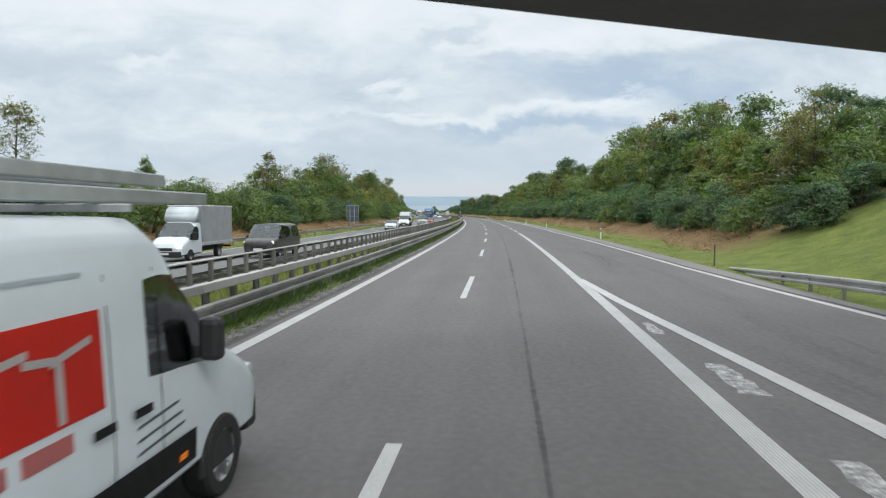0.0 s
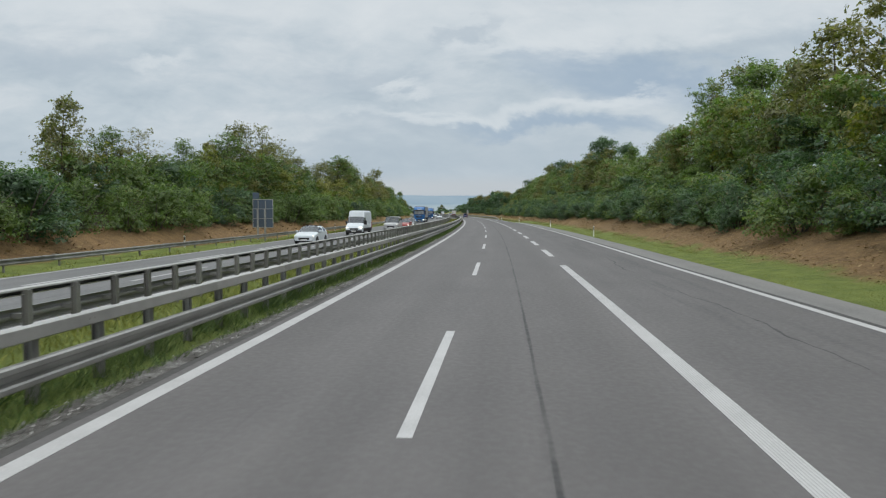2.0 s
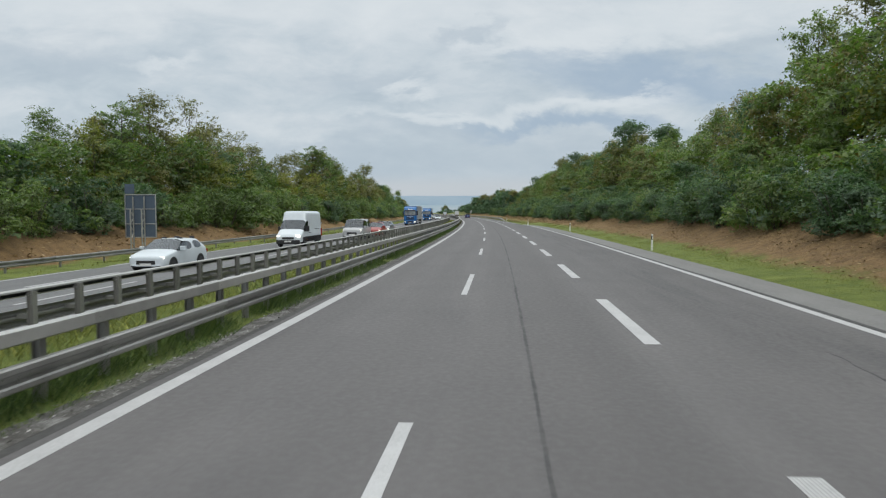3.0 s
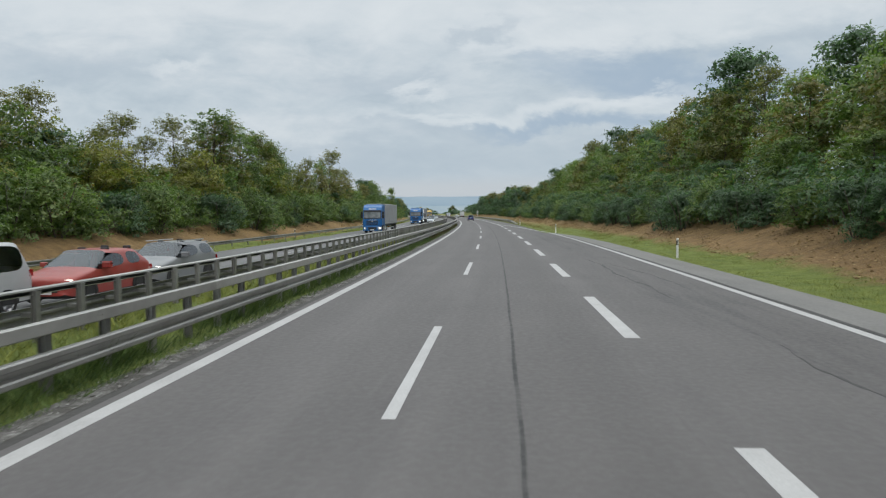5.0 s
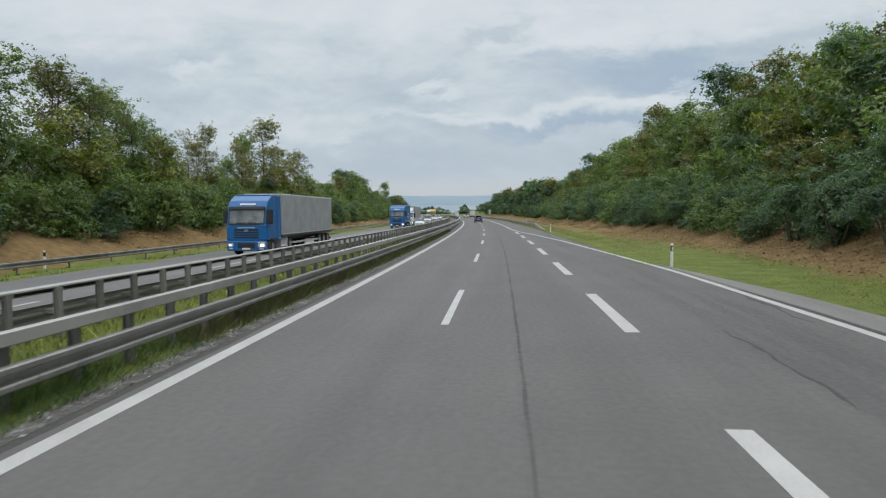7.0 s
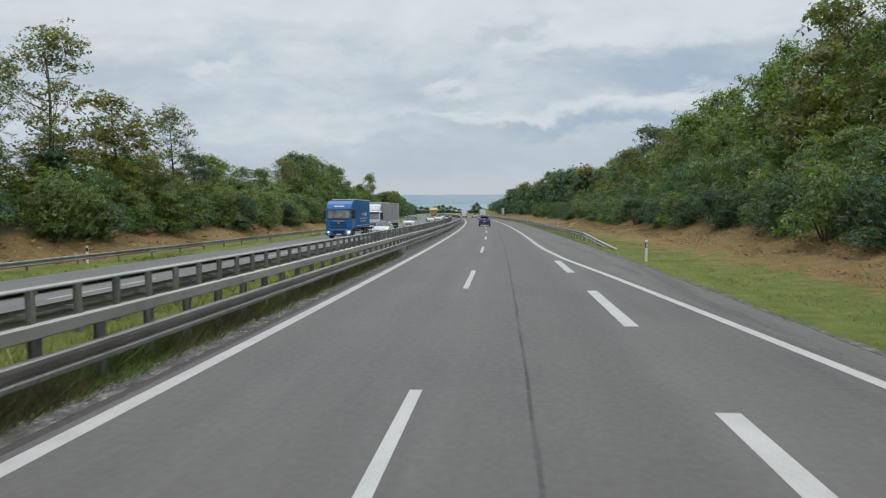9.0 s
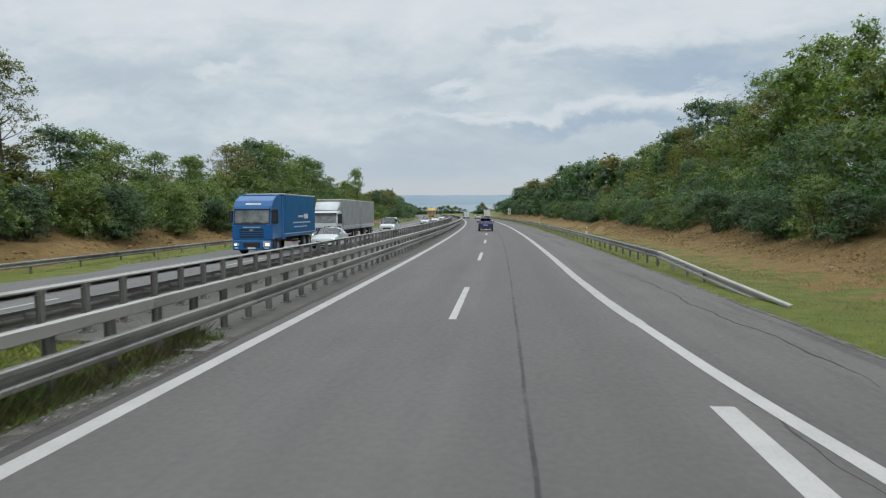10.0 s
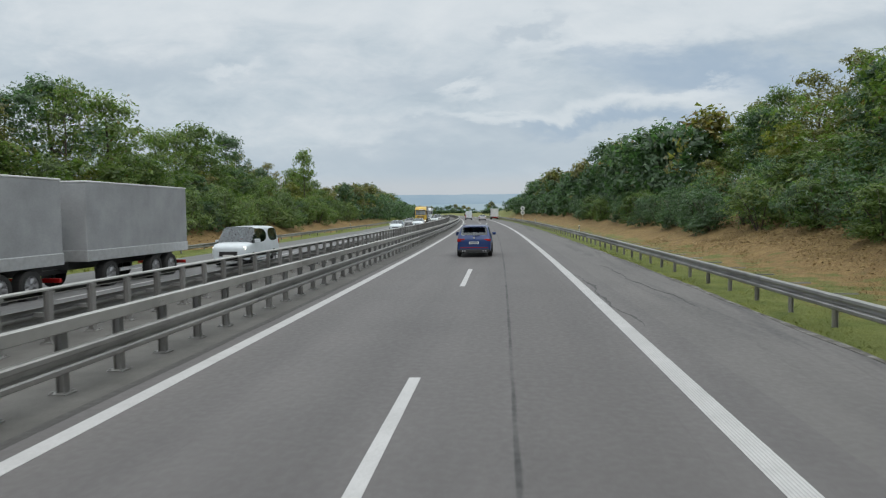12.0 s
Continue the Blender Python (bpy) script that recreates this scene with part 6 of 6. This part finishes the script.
def lorry(label, paint, cover, group, trailer=13.6, gap=0.9, drawbar=0.0, lettering=None, visor=TRIM, height=3.9, low=False):
    """A lorry with its trailer or box bodies behind the cab; the front of the cab at y = 0, facing +y."""
    t = thing("lorry", label, "lorry", group)
    w = 1.25
    top = height - 0.12
    bm = bmesh.new()
    prof = [(-2.25, 0.95), (-0.02, 0.95), (0.0, 1.25), (-0.03, 1.95), (-0.28, 3.05), (-0.55, 3.45), (-1.25, top), (-2.2, top + 0.04), (-2.25, top)]
    if low:
        prof = [(-1.95, 0.95), (-0.02, 0.95), (0.0, 1.25), (-0.03, 1.75), (-0.26, 2.62), (-0.50, 2.78), (-1.2, 2.86), (-1.95, 2.84)]
        w = 1.2
    sides = [[bm.verts.new((x, y, z)) for y, z in prof] for x in (-w, w)]
    m = len(prof)
    bm.faces.new(sides[0])
    bm.faces.new(sides[1][::-1])
    for k in range(m):
        bm.faces.new((sides[0][k], sides[1][k], sides[1][(k + 1) % m], sides[0][(k + 1) % m]))
    bmesh.ops.recalc_face_normals(bm, faces=bm.faces)
    bmesh.ops.bevel(bm, geom=[e for e in bm.edges if e.calc_length() > 0.05], offset=0.075, segments=2, affect="EDGES", clamp_overlap=True)
    cab = part("cab", bm, paint, t)

    def sheet(name, x0, x1, za, zb, mat, out=0.012, thick=0.03, label_=""):
        """A panel that follows the front of the cab between two heights."""
        b = bmesh.new()
        ya, yb = lerp(za, FRONT), lerp(zb, FRONT)
        v = [b.verts.new(p) for p in ((x0, ya + out, za), (x1, ya + out, za), (x1, yb + out, zb), (x0, yb + out, zb), (x0, ya - thick, za), (x1, ya - thick, za), (x1, yb - thick, zb), (x0, yb - thick, zb))]
        for q in ((0, 1, 2, 3), (5, 4, 7, 6), (4, 0, 3, 7), (1, 5, 6, 2), (3, 2, 6, 7), (4, 5, 1, 0)):
            b.faces.new([v[i] for i in q])
        bmesh.ops.recalc_face_normals(b, faces=b.faces)
        return part(name, b, mat, t, label_)
    FRONT = [(0.3, 0.0), (1.25, 0.0), (1.95, -0.03), (3.05, -0.28), (3.45, -0.55)]
    dark = DARK_GLASS
    if low:
        FRONT[2:] = [(1.75, -0.03), (2.62, -0.26), (2.78, -0.5)]
    if low:
        sheet("windscreen", -1.08, 1.08, 1.74, 2.50, dark, 0.015)
        sheet("sun_visor", -1.12, 1.12, 2.50, 2.66, visor, 0.12, 0.02)
        b = bmesh.new()
        pf = [(-1.95, 2.84), (-0.75, 2.84), (-0.80, 2.95), (-1.25, 3.55), (-1.50, 3.66), (-1.95, 3.68)]
        sd = [[b.verts.new((x * (1.0 if y < -1.3 else 0.93), y, z)) for y, z in pf] for x in (-1.12, 1.12)]
        b.faces.new(sd[0])
        b.faces.new(sd[1][::-1])
        for k in range(6):
            b.faces.new((sd[0][k], sd[1][k], sd[1][(k + 1) % 6], sd[0][(k + 1) % 6]))
        bmesh.ops.recalc_face_normals(b, faces=b.faces)
        bmesh.ops.bevel(b, geom=b.edges[:], offset=0.05, segments=3, affect="EDGES", clamp_overlap=True)
        part("wind_deflector", b, paint, t, "white roof spoiler", smooth=True)
    else:
        sheet("screen_surround", -1.17, 1.17, 1.93, 3.02, TRIM, 0.010)
        sheet("windscreen", -1.09, 1.09, 2.04, 2.86, dark, 0.020)
        sheet("sun_visor", -1.12, 1.12, 2.92, 3.10, visor, 0.12, 0.02)
        sheet("roof_lettering", -0.50, 0.50, 3.20, 3.30, T_WHITE, 0.02, label_="unreadable pale lettering")
        for x in (-0.62, 0.10):
            sheet("wiper", x, x + 0.55, 2.06, 2.10, TRIM, 0.045)
        for way in (1, -1):
            part("corner_fairing", box(way * 1.00, way * (w + 0.012), -0.16, 0.02, 1.05, 1.90, 0.05), paint, t)
    g0 = 1.0 if low else 1.12
    sheet("grille", -0.78, 0.78, g0, g0 + (0.32 if low else 0.56), TRIM, 0.014)
    for z in ((1.10, 1.20) if low else (1.22, 1.36, 1.50)):
        sheet("grille_bar", -0.76, 0.76, z, z + (0.02 if low else 0.05), paint, 0.03)
    sheet("name_strip", -0.55, 0.55, 1.40 if low else 1.74, 1.44 if low else 1.80, ALU, 0.02)
    sheet("badge", -0.12, 0.12, 1.16 if low else 1.52, 1.30 if low else 1.66, RIM, 0.05, label_="round badge with no detail")
    part("bumper", box(-w, w, -0.5, 0.04, 0.32, 0.96, 0.07), paint, t)
    part("bumper_grille", box(-0.55, 0.55, -0.1, 0.055, 0.48, 0.82, 0.02), TRIM, t)
    part("front_plate", box(-0.26, 0.26, 0.05, 0.072, 0.40, 0.51, 0.004), PLATE, t, "blank number plate")
    for way in (1, -1):
        bezel = part("headlight_bezel", box(way * 0.80, way * 1.19, -0.1, 0.050, 0.58, 0.82, 0.05), LAMP_OFF if paint is P_TRUCK else TRIM, t, "clear headlight housing")
        part("headlight", box(way * 0.95, way * 1.12, -0.1, 0.066, 0.62, 0.73, 0.03), LAMP_ON, bezel, "lit headlight")
        part("fog_light", box(way * 0.86, way * 1.10, -0.1, 0.058, 0.42, 0.52, 0.03), LAMP_OFF, t)
        dz = -0.32 if low else 0.0
        part("door_window", box(way * (w - 0.02), way * (w + 0.008), -1.25, -0.42, 2.05 + dz, 2.78 + dz, 0.02), dark, t)
        part("wing_mirror", box(way * (w + 0.06), way * (w + 0.30), -0.42, -0.20, 2.05 + dz, 2.85 + dz, 0.05), TRIM, t, "tall black mirror")
        part("mirror_arm", box(way * (w - 0.05), way * (w + 0.12), -0.33, -0.28, 2.75 + dz, 2.80 + dz), TRIM, t)
        part("cab_step", box(way * (w - 0.25), way * (w + 0.005), -1.0, -0.35, 0.45, 0.95, 0.03), TRIM, t)
        if not low:
            part("side_fairing", box(way * (w - 0.06), way * (w - 0.0), -2.9, -2.2, 0.95, top, 0.025), paint, t)
        wheel(t, way * (w - 0.19), -1.45, 0.50, 0.34, way, 6)
        part("mudguard", box(way * (w - 0.40), way * (w + 0.004), -2.05, -0.88, 0.98, 1.06, 0.02), TRIM, t)
    if not low:
        part("deflector", box(-1.1, 1.1, -2.2, -1.35, top, top + 0.10, 0.05), paint, t)
    back = -2.25 - gap

    def hold(y0, y1, rear_axles, front_axle=False):
        part("cargo_cover", box(-1.26, 1.26, y1, y0, 1.15, height + 0.02, 0.04), cover, t, "tarpaulin load cover")
        part("cargo_roof", box(-1.275, 1.275, y1 - 0.02, y0 + 0.02, height, height + 0.07, 0.025), T_WHITE, t)
        part("load_bed", box(-1.275, 1.275, y1 - 0.02, y0 + 0.02, 1.05, 1.45 if low else 1.22, 0.02), ALU if low else TRIM if cover is not T_BLUE else paint, t)
        part("chassis", box(-0.5, 0.5, y1, y0, 0.75, 1.05, 0.02), TRIM, t)
        part("underrun_bar", box(-1.15, 1.15, y1 - 0.03, y1 + 0.08, 0.45, 0.60, 0.02), LAMP_RED, t, "rear light bar")
        for way in (1, -1):
            part("side_guard", box(way * 1.18, way * 1.22, y1 + 3.9, y0 - 2.0, 0.55, 0.68, 0.01), ALU, t)
            for a in rear_axles:
                wheel(t, way * 1.06, y1 + a, 0.50, 0.36, way, 6)
            if front_axle:
                wheel(t, way * 1.06, y0 - 1.4, 0.50, 0.36, way, 6)
            part("cover_edge", box(way * 1.262, way * 1.272, y1 + 0.05, y0 - 0.05, 1.24, 1.30, 0.002), ALU, t)
        if lettering is not None:
            for way in (1, -1):
                for a, b, z0, z1 in ((2.0, 6.2, 1.95, 2.03), (2.2, 5.4, 1.66, 1.73), (4.6, 5.6, 2.25, 2.6), (3.2, 4.4, 2.35, 2.5)):
                    if y0 - b > y1 + 0.3:
                        part("lettering_bar", box(way * 1.261, way * 1.268, y0 - b, y0 - a, z0, z1), lettering, t, "unreadable pale lettering")
    hold(back, back - trailer, (1.3, 2.6, 3.9) if trailer > 9 else (1.5, 2.8))
    if trailer > 9:
        for way in (1, -1):
            wheel(t, way * (w - 0.22), -5.05, 0.50, 0.40, way, 6)
            part("fuel_tank", box(way * 0.72, way * 1.18, -4.2, -2.9, 0.45, 0.98, 0.10), ALU, t, "aluminium fuel tank")
        part("tractor_frame", box(-0.45, 0.45, -5.8, -2.2, 0.65, 0.95, 0.02), TRIM, t)
    else:
        part("tractor_frame", box(-0.45, 0.45, back - 0.5, -2.2, 0.65, 0.95, 0.02), TRIM, t)
    if drawbar:
        b0 = back - trailer - 1.3
        part("drawbar", box(-0.12, 0.12, b0 - 0.5, back - trailer + 0.3, 0.62, 0.78, 0.02), TRIM, t)
        hold(b0, b0 - drawbar, (1.5, 2.8), True)
    return t


def dark_glass():
    m, n = material("dark_cab_glass")
    v = n.noise(place(n), 1.6, 4, 0.6)
    # Pale blotches in the colour stand for reflected sky and the cab inside.
    finish(n, n.ramp(v, (0.35, (0.09, 0.105, 0.11)), (0.65, (0.22, 0.24, 0.245))), 0.06)
    return m


DARK_GLASS = dark_glass()
ONCOMING, AHEAD = "oncoming traffic", "traffic ahead"

van = panel_van("white panel van with red panels, lettering and ladders on its roof", P_WHITE, 5.93, 1.99, 2.37, False, AHEAD, True)
van.matrix_basis = stand(3.36, -2.28)
suv = motor_car("deep blue sport utility car with pale roof rails", P_BLUE, 4.5, 1.84, 1.67, "suv", False, AHEAD)
bm = bmesh.new()
bmesh.ops.create_cone(bm, cap_ends=True, segments=20, radius1=0.055, radius2=0.05, depth=0.03, matrix=pose(0, -2.22, 1.02, 80))
part("badge", bm, RIM, suv, "round chrome badge with no detail")
part("reflector", box(-0.72, 0.72, -2.272, -2.20, 0.49, 0.525, 0.006), LAMP_RED, suv, "long red reflector strip")
part("rear_wiper", box(-0.05, 0.30, -2.185, -2.15, 1.13, 1.15, 0.004), TRIM, suv, "black rear wiper")
part("lower_grille", box(-0.55, 0.55, -2.275, -2.1, 0.27, 0.36, 0.02), TRIM, suv, "dark diffuser under the bumper")
suv.matrix_basis = stand(322.0, -0.1, -0.6)
ahead = motor_car("small silver hatchback far ahead", P_SILVER, 4.1, 1.78, 1.50, "hatch", False, AHEAD)
ahead.matrix_basis = stand(461, 1.6)
far_van = panel_van("plain white panel van far ahead", P_WHITE, 5.9, 1.99, 2.5, False, AHEAD)
far_van.matrix_basis = stand(478, -1.7)

truck = box_van("white light truck with a grey tarpaulin body", P_WHITE, T_GREY, ONCOMING)
truck.matrix_basis = stand(37.7, -17.3, 180)
dark = motor_car("black people carrier with tinted windows", P_DARK, 4.9, 1.9, 1.9, "mpv", True, ONCOMING)
dark.matrix_basis = stand(37.5, -12.2, 180)
hatch = motor_car("white hatchback on the opposite carriageway", P_WHITE, 4.35, 1.79, 1.44, "hatch", True, ONCOMING)
hatch.matrix_basis = stand(101, -14.4, 180)
white_van = panel_van("plain white panel van with black side mouldings", P_WHITE, 6.0, 2.0, 2.75, True, ONCOMING, False, True)
white_van.matrix_basis = stand(122.8, -14.7, 180)
mini = motor_car("silver-grey people carrier on the opposite carriageway", P_SILVER, 4.9, 1.9, 1.9, "mpv", True, ONCOMING)
mini.matrix_basis = stand(133.0, -12.1, 180)
red = motor_car("dark red hatchback with lit headlights", P_RED, 4.2, 1.78, 1.48, "hatch", True, ONCOMING)
red.matrix_basis = stand(137.9, -11.2, 180)
estate = motor_car("dark grey estate car with lit headlights", P_GREY, 4.6, 1.82, 1.5, "estate", True, ONCOMING)
estate.matrix_basis = stand(142.4, -11.0, 180)
blue_lorry = lorry("blue articulated lorry with a grey tarpaulin trailer", P_TRUCK, T_GREY, ONCOMING, 13.6)
blue_lorry.matrix_basis = stand(206.5, -14.6, 180)
white_lorry = lorry("white articulated lorry with a pale trailer", P_WHITE, T_WHITE, ONCOMING, 13.6)
white_lorry.matrix_basis = stand(486, -14.2, 180)
curtain = lorry("blue lorry with a blue tarpaulin body and pale stripes", P_TRUCK, T_BLUE, ONCOMING, 7.6, 0.35, 0.0, T_WHITE, P_TRUCK)
curtain.matrix_basis = stand(278.2, -14.6, 180)
pair = lorry("white lorry pulling a second grey tarpaulin trailer", P_WHITE, T_GREY, ONCOMING, 7.4, 0.10, 7.4, None, TRIM, 3.85, True)
pair.matrix_basis = stand(296.2, -14.6, 180)
saloon = motor_car("white saloon car on the opposite carriageway", P_WHITE, 4.6, 1.82, 1.45, "saloon", True, ONCOMING)
saloon.matrix_basis = stand(284.8, -11.2, 180)
carrier = motor_car("white people carrier with lit headlights", P_WHITE, 4.9, 1.9, 1.93, "mpv", True, ONCOMING)
carrier.matrix_basis = stand(318.8, -12.0, 180)
copy_thing(hatch, stand(378, -12.2, 180))
copy_thing(saloon, stand(399, -11.0, 180))
copy_thing(estate, stand(416, -14.2, 180))
yellow = lorry("yellow lorry far down the opposite carriageway", P_YELLOW, T_GREY, ONCOMING, 7.6, 0.35)
yellow.matrix_basis = stand(437, -13.4, 180)
copy_thing(hatch, stand(446, -10.6, 180))
copy_thing(mini, stand(468, -10.6, 180))
parked = box_van("white box truck far off beside the verge", P_WHITE, T_WHITE, AHEAD)
parked.matrix_basis = stand(482, 6.0)


# ---------------------------------------------------------------- grass, mulch and small things on the ground
def blade_material(name, a, b, c):
    m, n = material(name)
    isl = n.add("ShaderNodeNewGeometry").outputs["Random Per Island"]
    patch = n.noise(place(n), 0.9, 4, 0.6)
    v = n.maths("ADD", n.maths("MULTIPLY", isl, 0.5), n.maths("MULTIPLY", patch, 0.5))
    finish(n, n.ramp(v, (0.28, a), (0.5, b), (0.72, c)), 0.7)
    return m


GRASS = blade_material("grass_blades", (0.095, 0.117, 0.017), (0.185, 0.212, 0.032), (0.275, 0.285, 0.060))
DRY = blade_material("dry_growth", (0.030, 0.026, 0.012), (0.075, 0.062, 0.024), (0.16, 0.13, 0.05))
STRAW = blade_material("straw", (0.13, 0.085, 0.032), (0.24, 0.165, 0.062), (0.36, 0.28, 0.115))
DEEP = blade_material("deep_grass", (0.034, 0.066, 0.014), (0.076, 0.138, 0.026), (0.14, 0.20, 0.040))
CHIPS = blade_material("bark_chips", (0.16, 0.105, 0.048), (0.27, 0.180, 0.080), (0.42, 0.31, 0.155))


def sward(name, label, a, b, bands, mat, seed, lean=0.45):
    """Grass blades past counting, in bands of d0, d1, blades to the square metre, low, high, width."""
    rng = np.random.default_rng(seed)
    tris = []
    for d0, d1, dense, lo, hi, wide in bands:
        n = int((b - a) * abs(d1 - d0) * dense)
        ss, dd = rng.uniform(a, b, n), rng.uniform(d0, d1, n)
        clump = np.array([noise.noise(Vector((x * 0.45, y * 0.9, seed))) for x, y in zip(ss, dd)])
        keep = clump > rng.uniform(-0.75, 0.25, n)
        ss, dd, clump = ss[keep], dd[keep], clump[keep]
        hh = (lo + (hi - lo) * rng.random(len(ss)) ** 1.5) * (1 + 0.7 * clump)
        ang = rng.uniform(0, 6.283, len(ss))
        for s, d, h, g, u, v in zip(ss, dd, hh, ang, rng.normal(size=len(ss)), rng.normal(size=len(ss))):
            p = road(s, d, level(d) - 0.03)
            q = wide * (0.6 + 0.8 * abs(u))
            c, e = math.cos(g) * q, math.sin(g) * q
            tris.append(((p.x - c, p.y - e, p.z), (p.x + c, p.y + e, p.z), (p.x + u * h * lean, p.y + v * h * lean, p.z + h)))
    me = bpy.data.meshes.new(name)
    co = np.array(tris, dtype=np.float32).reshape(-1, 3)
    n = len(co) // 3
    me.vertices.add(len(co))
    me.vertices.foreach_set("co", co.ravel())
    me.loops.add(n * 3)
    me.loops.foreach_set("vertex_index", np.arange(n * 3, dtype=np.int32))
    me.polygons.add(n)
    me.polygons.foreach_set("loop_start", np.arange(0, n * 3, 3, dtype=np.int32))
    me.update(calc_edges=True)
    me.materials.append(mat)
    tagged(new(name, me), label, "grass", kind="stuff")


sward("median_grass", "uneven green grass between the guard rails", 2, 249, ((-7.9, -5.1, 150, 0.10, 0.40, 0.010),), GRASS, 81)
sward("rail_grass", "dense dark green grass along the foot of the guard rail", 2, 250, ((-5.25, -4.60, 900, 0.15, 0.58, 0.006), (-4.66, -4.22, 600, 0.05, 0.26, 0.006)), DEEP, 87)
sward("median_weeds", "dark dry weeds along the foot of the guard rail", 178, 250, ((-5.1, -4.36, 750, 0.12, 0.55, 0.006),), DRY, 82)
sward("verge_grass", "short mown grass on the verge", 18, 200, ((10.25, 13.0, 110, 0.03, 0.10, 0.008),), GRASS, 83)
sward("late_verge_grass", "rough grass along the hard shoulder", 196, 330, ((7.1, 10.6, 200, 0.02, 0.09, 0.006),), GRASS, 84)
sward("bank_dry_grass", "dry yellowish grass on the bank", 205, 335, ((8.6, 15.5, 95, 0.03, 0.13, 0.007),), STRAW, 86)
sward("far_verge_grass", "grass strip beyond the opposite carriageway", 30, 330, ((-22.6, -20.7, 26, 0.05, 0.22, 0.03),), GRASS, 85)


def chips(name, label, a, b, bands, mat, seed):
    rng = np.random.default_rng(seed)
    out = []
    for d0, d1, dense, size in bands:
        n = int((b - a) * abs(d1 - d0) * dense)
        ss, dd = rng.uniform(a, b, n), rng.uniform(d0, d1, n)
        base = np.array([tuple(road(s, d, level(d) + 0.02)) for s, d in zip(ss, dd)])
        u = rng.normal(size=(n, 3)) * (1, 1, 0.25)
        u *= (size * (0.4 + rng.random(n) ** 2 * 1.4) / np.linalg.norm(u, axis=1))[:, None]
        v = np.cross(u, rng.normal(size=(n, 3)))
        v *= (np.linalg.norm(u, axis=1) * 0.35 / (np.linalg.norm(v, axis=1) + 1e-9))[:, None]
        out.append(np.stack((base - u, base - v, base + u, base + v), axis=1).reshape(-1, 3))
    tagged(quad_object(name, np.concatenate(out), mat, None), label, "mulch", kind="stuff")


chips("bank_mulch", "loose brown bark and cut twigs on the bank", 38, 335, ((12.6, 17.2, 34, 0.055),), CHIPS, 91)
chips("far_bank_mulch", "loose brown bark and cut twigs on the bank", 30, 350, ((-28.0, -23.8, 7, 0.13),), CHIPS, 92)
STONE = blade_material("road_grit", (0.12, 0.115, 0.105), (0.26, 0.255, 0.24), (0.45, 0.44, 0.42))
chips("gravel", "pale gravel along the edge of the asphalt", 2, 249, ((-4.45, -3.96, 120, 0.026),), STONE, 93)


# ---------------------------------------------------------------- worn marks between the merging lines
def worn_mark(s0, s1, d0, d1, slant):
    bm = bmesh.new()
    rnd = random.Random(int(s0 * 10))
    n = 6
    rowsv = []
    for i in range(n + 1):
        f = i / n
        s = s0 + (s1 - s0) * f
        a = d0 + slant * f + rnd.uniform(-0.05, 0.05)
        b = d1 + slant * f + rnd.uniform(-0.05, 0.05)
        rowsv.append([bm.verts.new(road(s + rnd.uniform(-0.06, 0.06), x, z)) for x, z in ((a, 0.004), (b, 0.004))])
    for p, q in zip(rowsv, rowsv[1:]):
        bm.faces.new((p[0], p[1], q[1], q[0]))
    ob = part("worn_marking", bm, M_WORN)
    tagged(ob, "half worn white patch of an old road marking", "road marking", kind="structure")


for s0, s1, d0, d1, sl in ((13.2, 14.6, 4.08, 4.28, 0.0), (8.9, 10.7, 4.24, 4.62, 0.0), (5.0, 6.6, 4.12, 4.42, 0.1), (2.0, 4.0, 4.4, 4.9, 0.1)):
    worn_mark(s0, s1, d0, d1, sl)


# ---------------------------------------------------------------- far sign beside the right verge
def far_sign():
    t = thing("warning_sign", "two white round road signs on a post", "road sign")
    part("post", box(-0.04, 0.04, -0.04, 0.04, -0.2, 3.2, 0.01), M_RAIL, t)
    for z in (2.0, 2.95):
        bm = bmesh.new()
        bmesh.ops.create_cone(bm, cap_ends=True, segments=32, radius1=0.44, radius2=0.44, depth=0.03, matrix=pose(0, -0.07, z, 90))
        disc = part("disc", bm, M_WHITE, t)
        bm = bmesh.new()
        bmesh.ops.create_cone(bm, cap_ends=True, segments=32, radius1=0.28, radius2=0.28, depth=0.01, matrix=pose(0, -0.092, z, 90))
        part("symbol", bm, INK, disc, "dark unreadable symbol")
    t.matrix_basis = stand(432, 9.6)


far_sign()
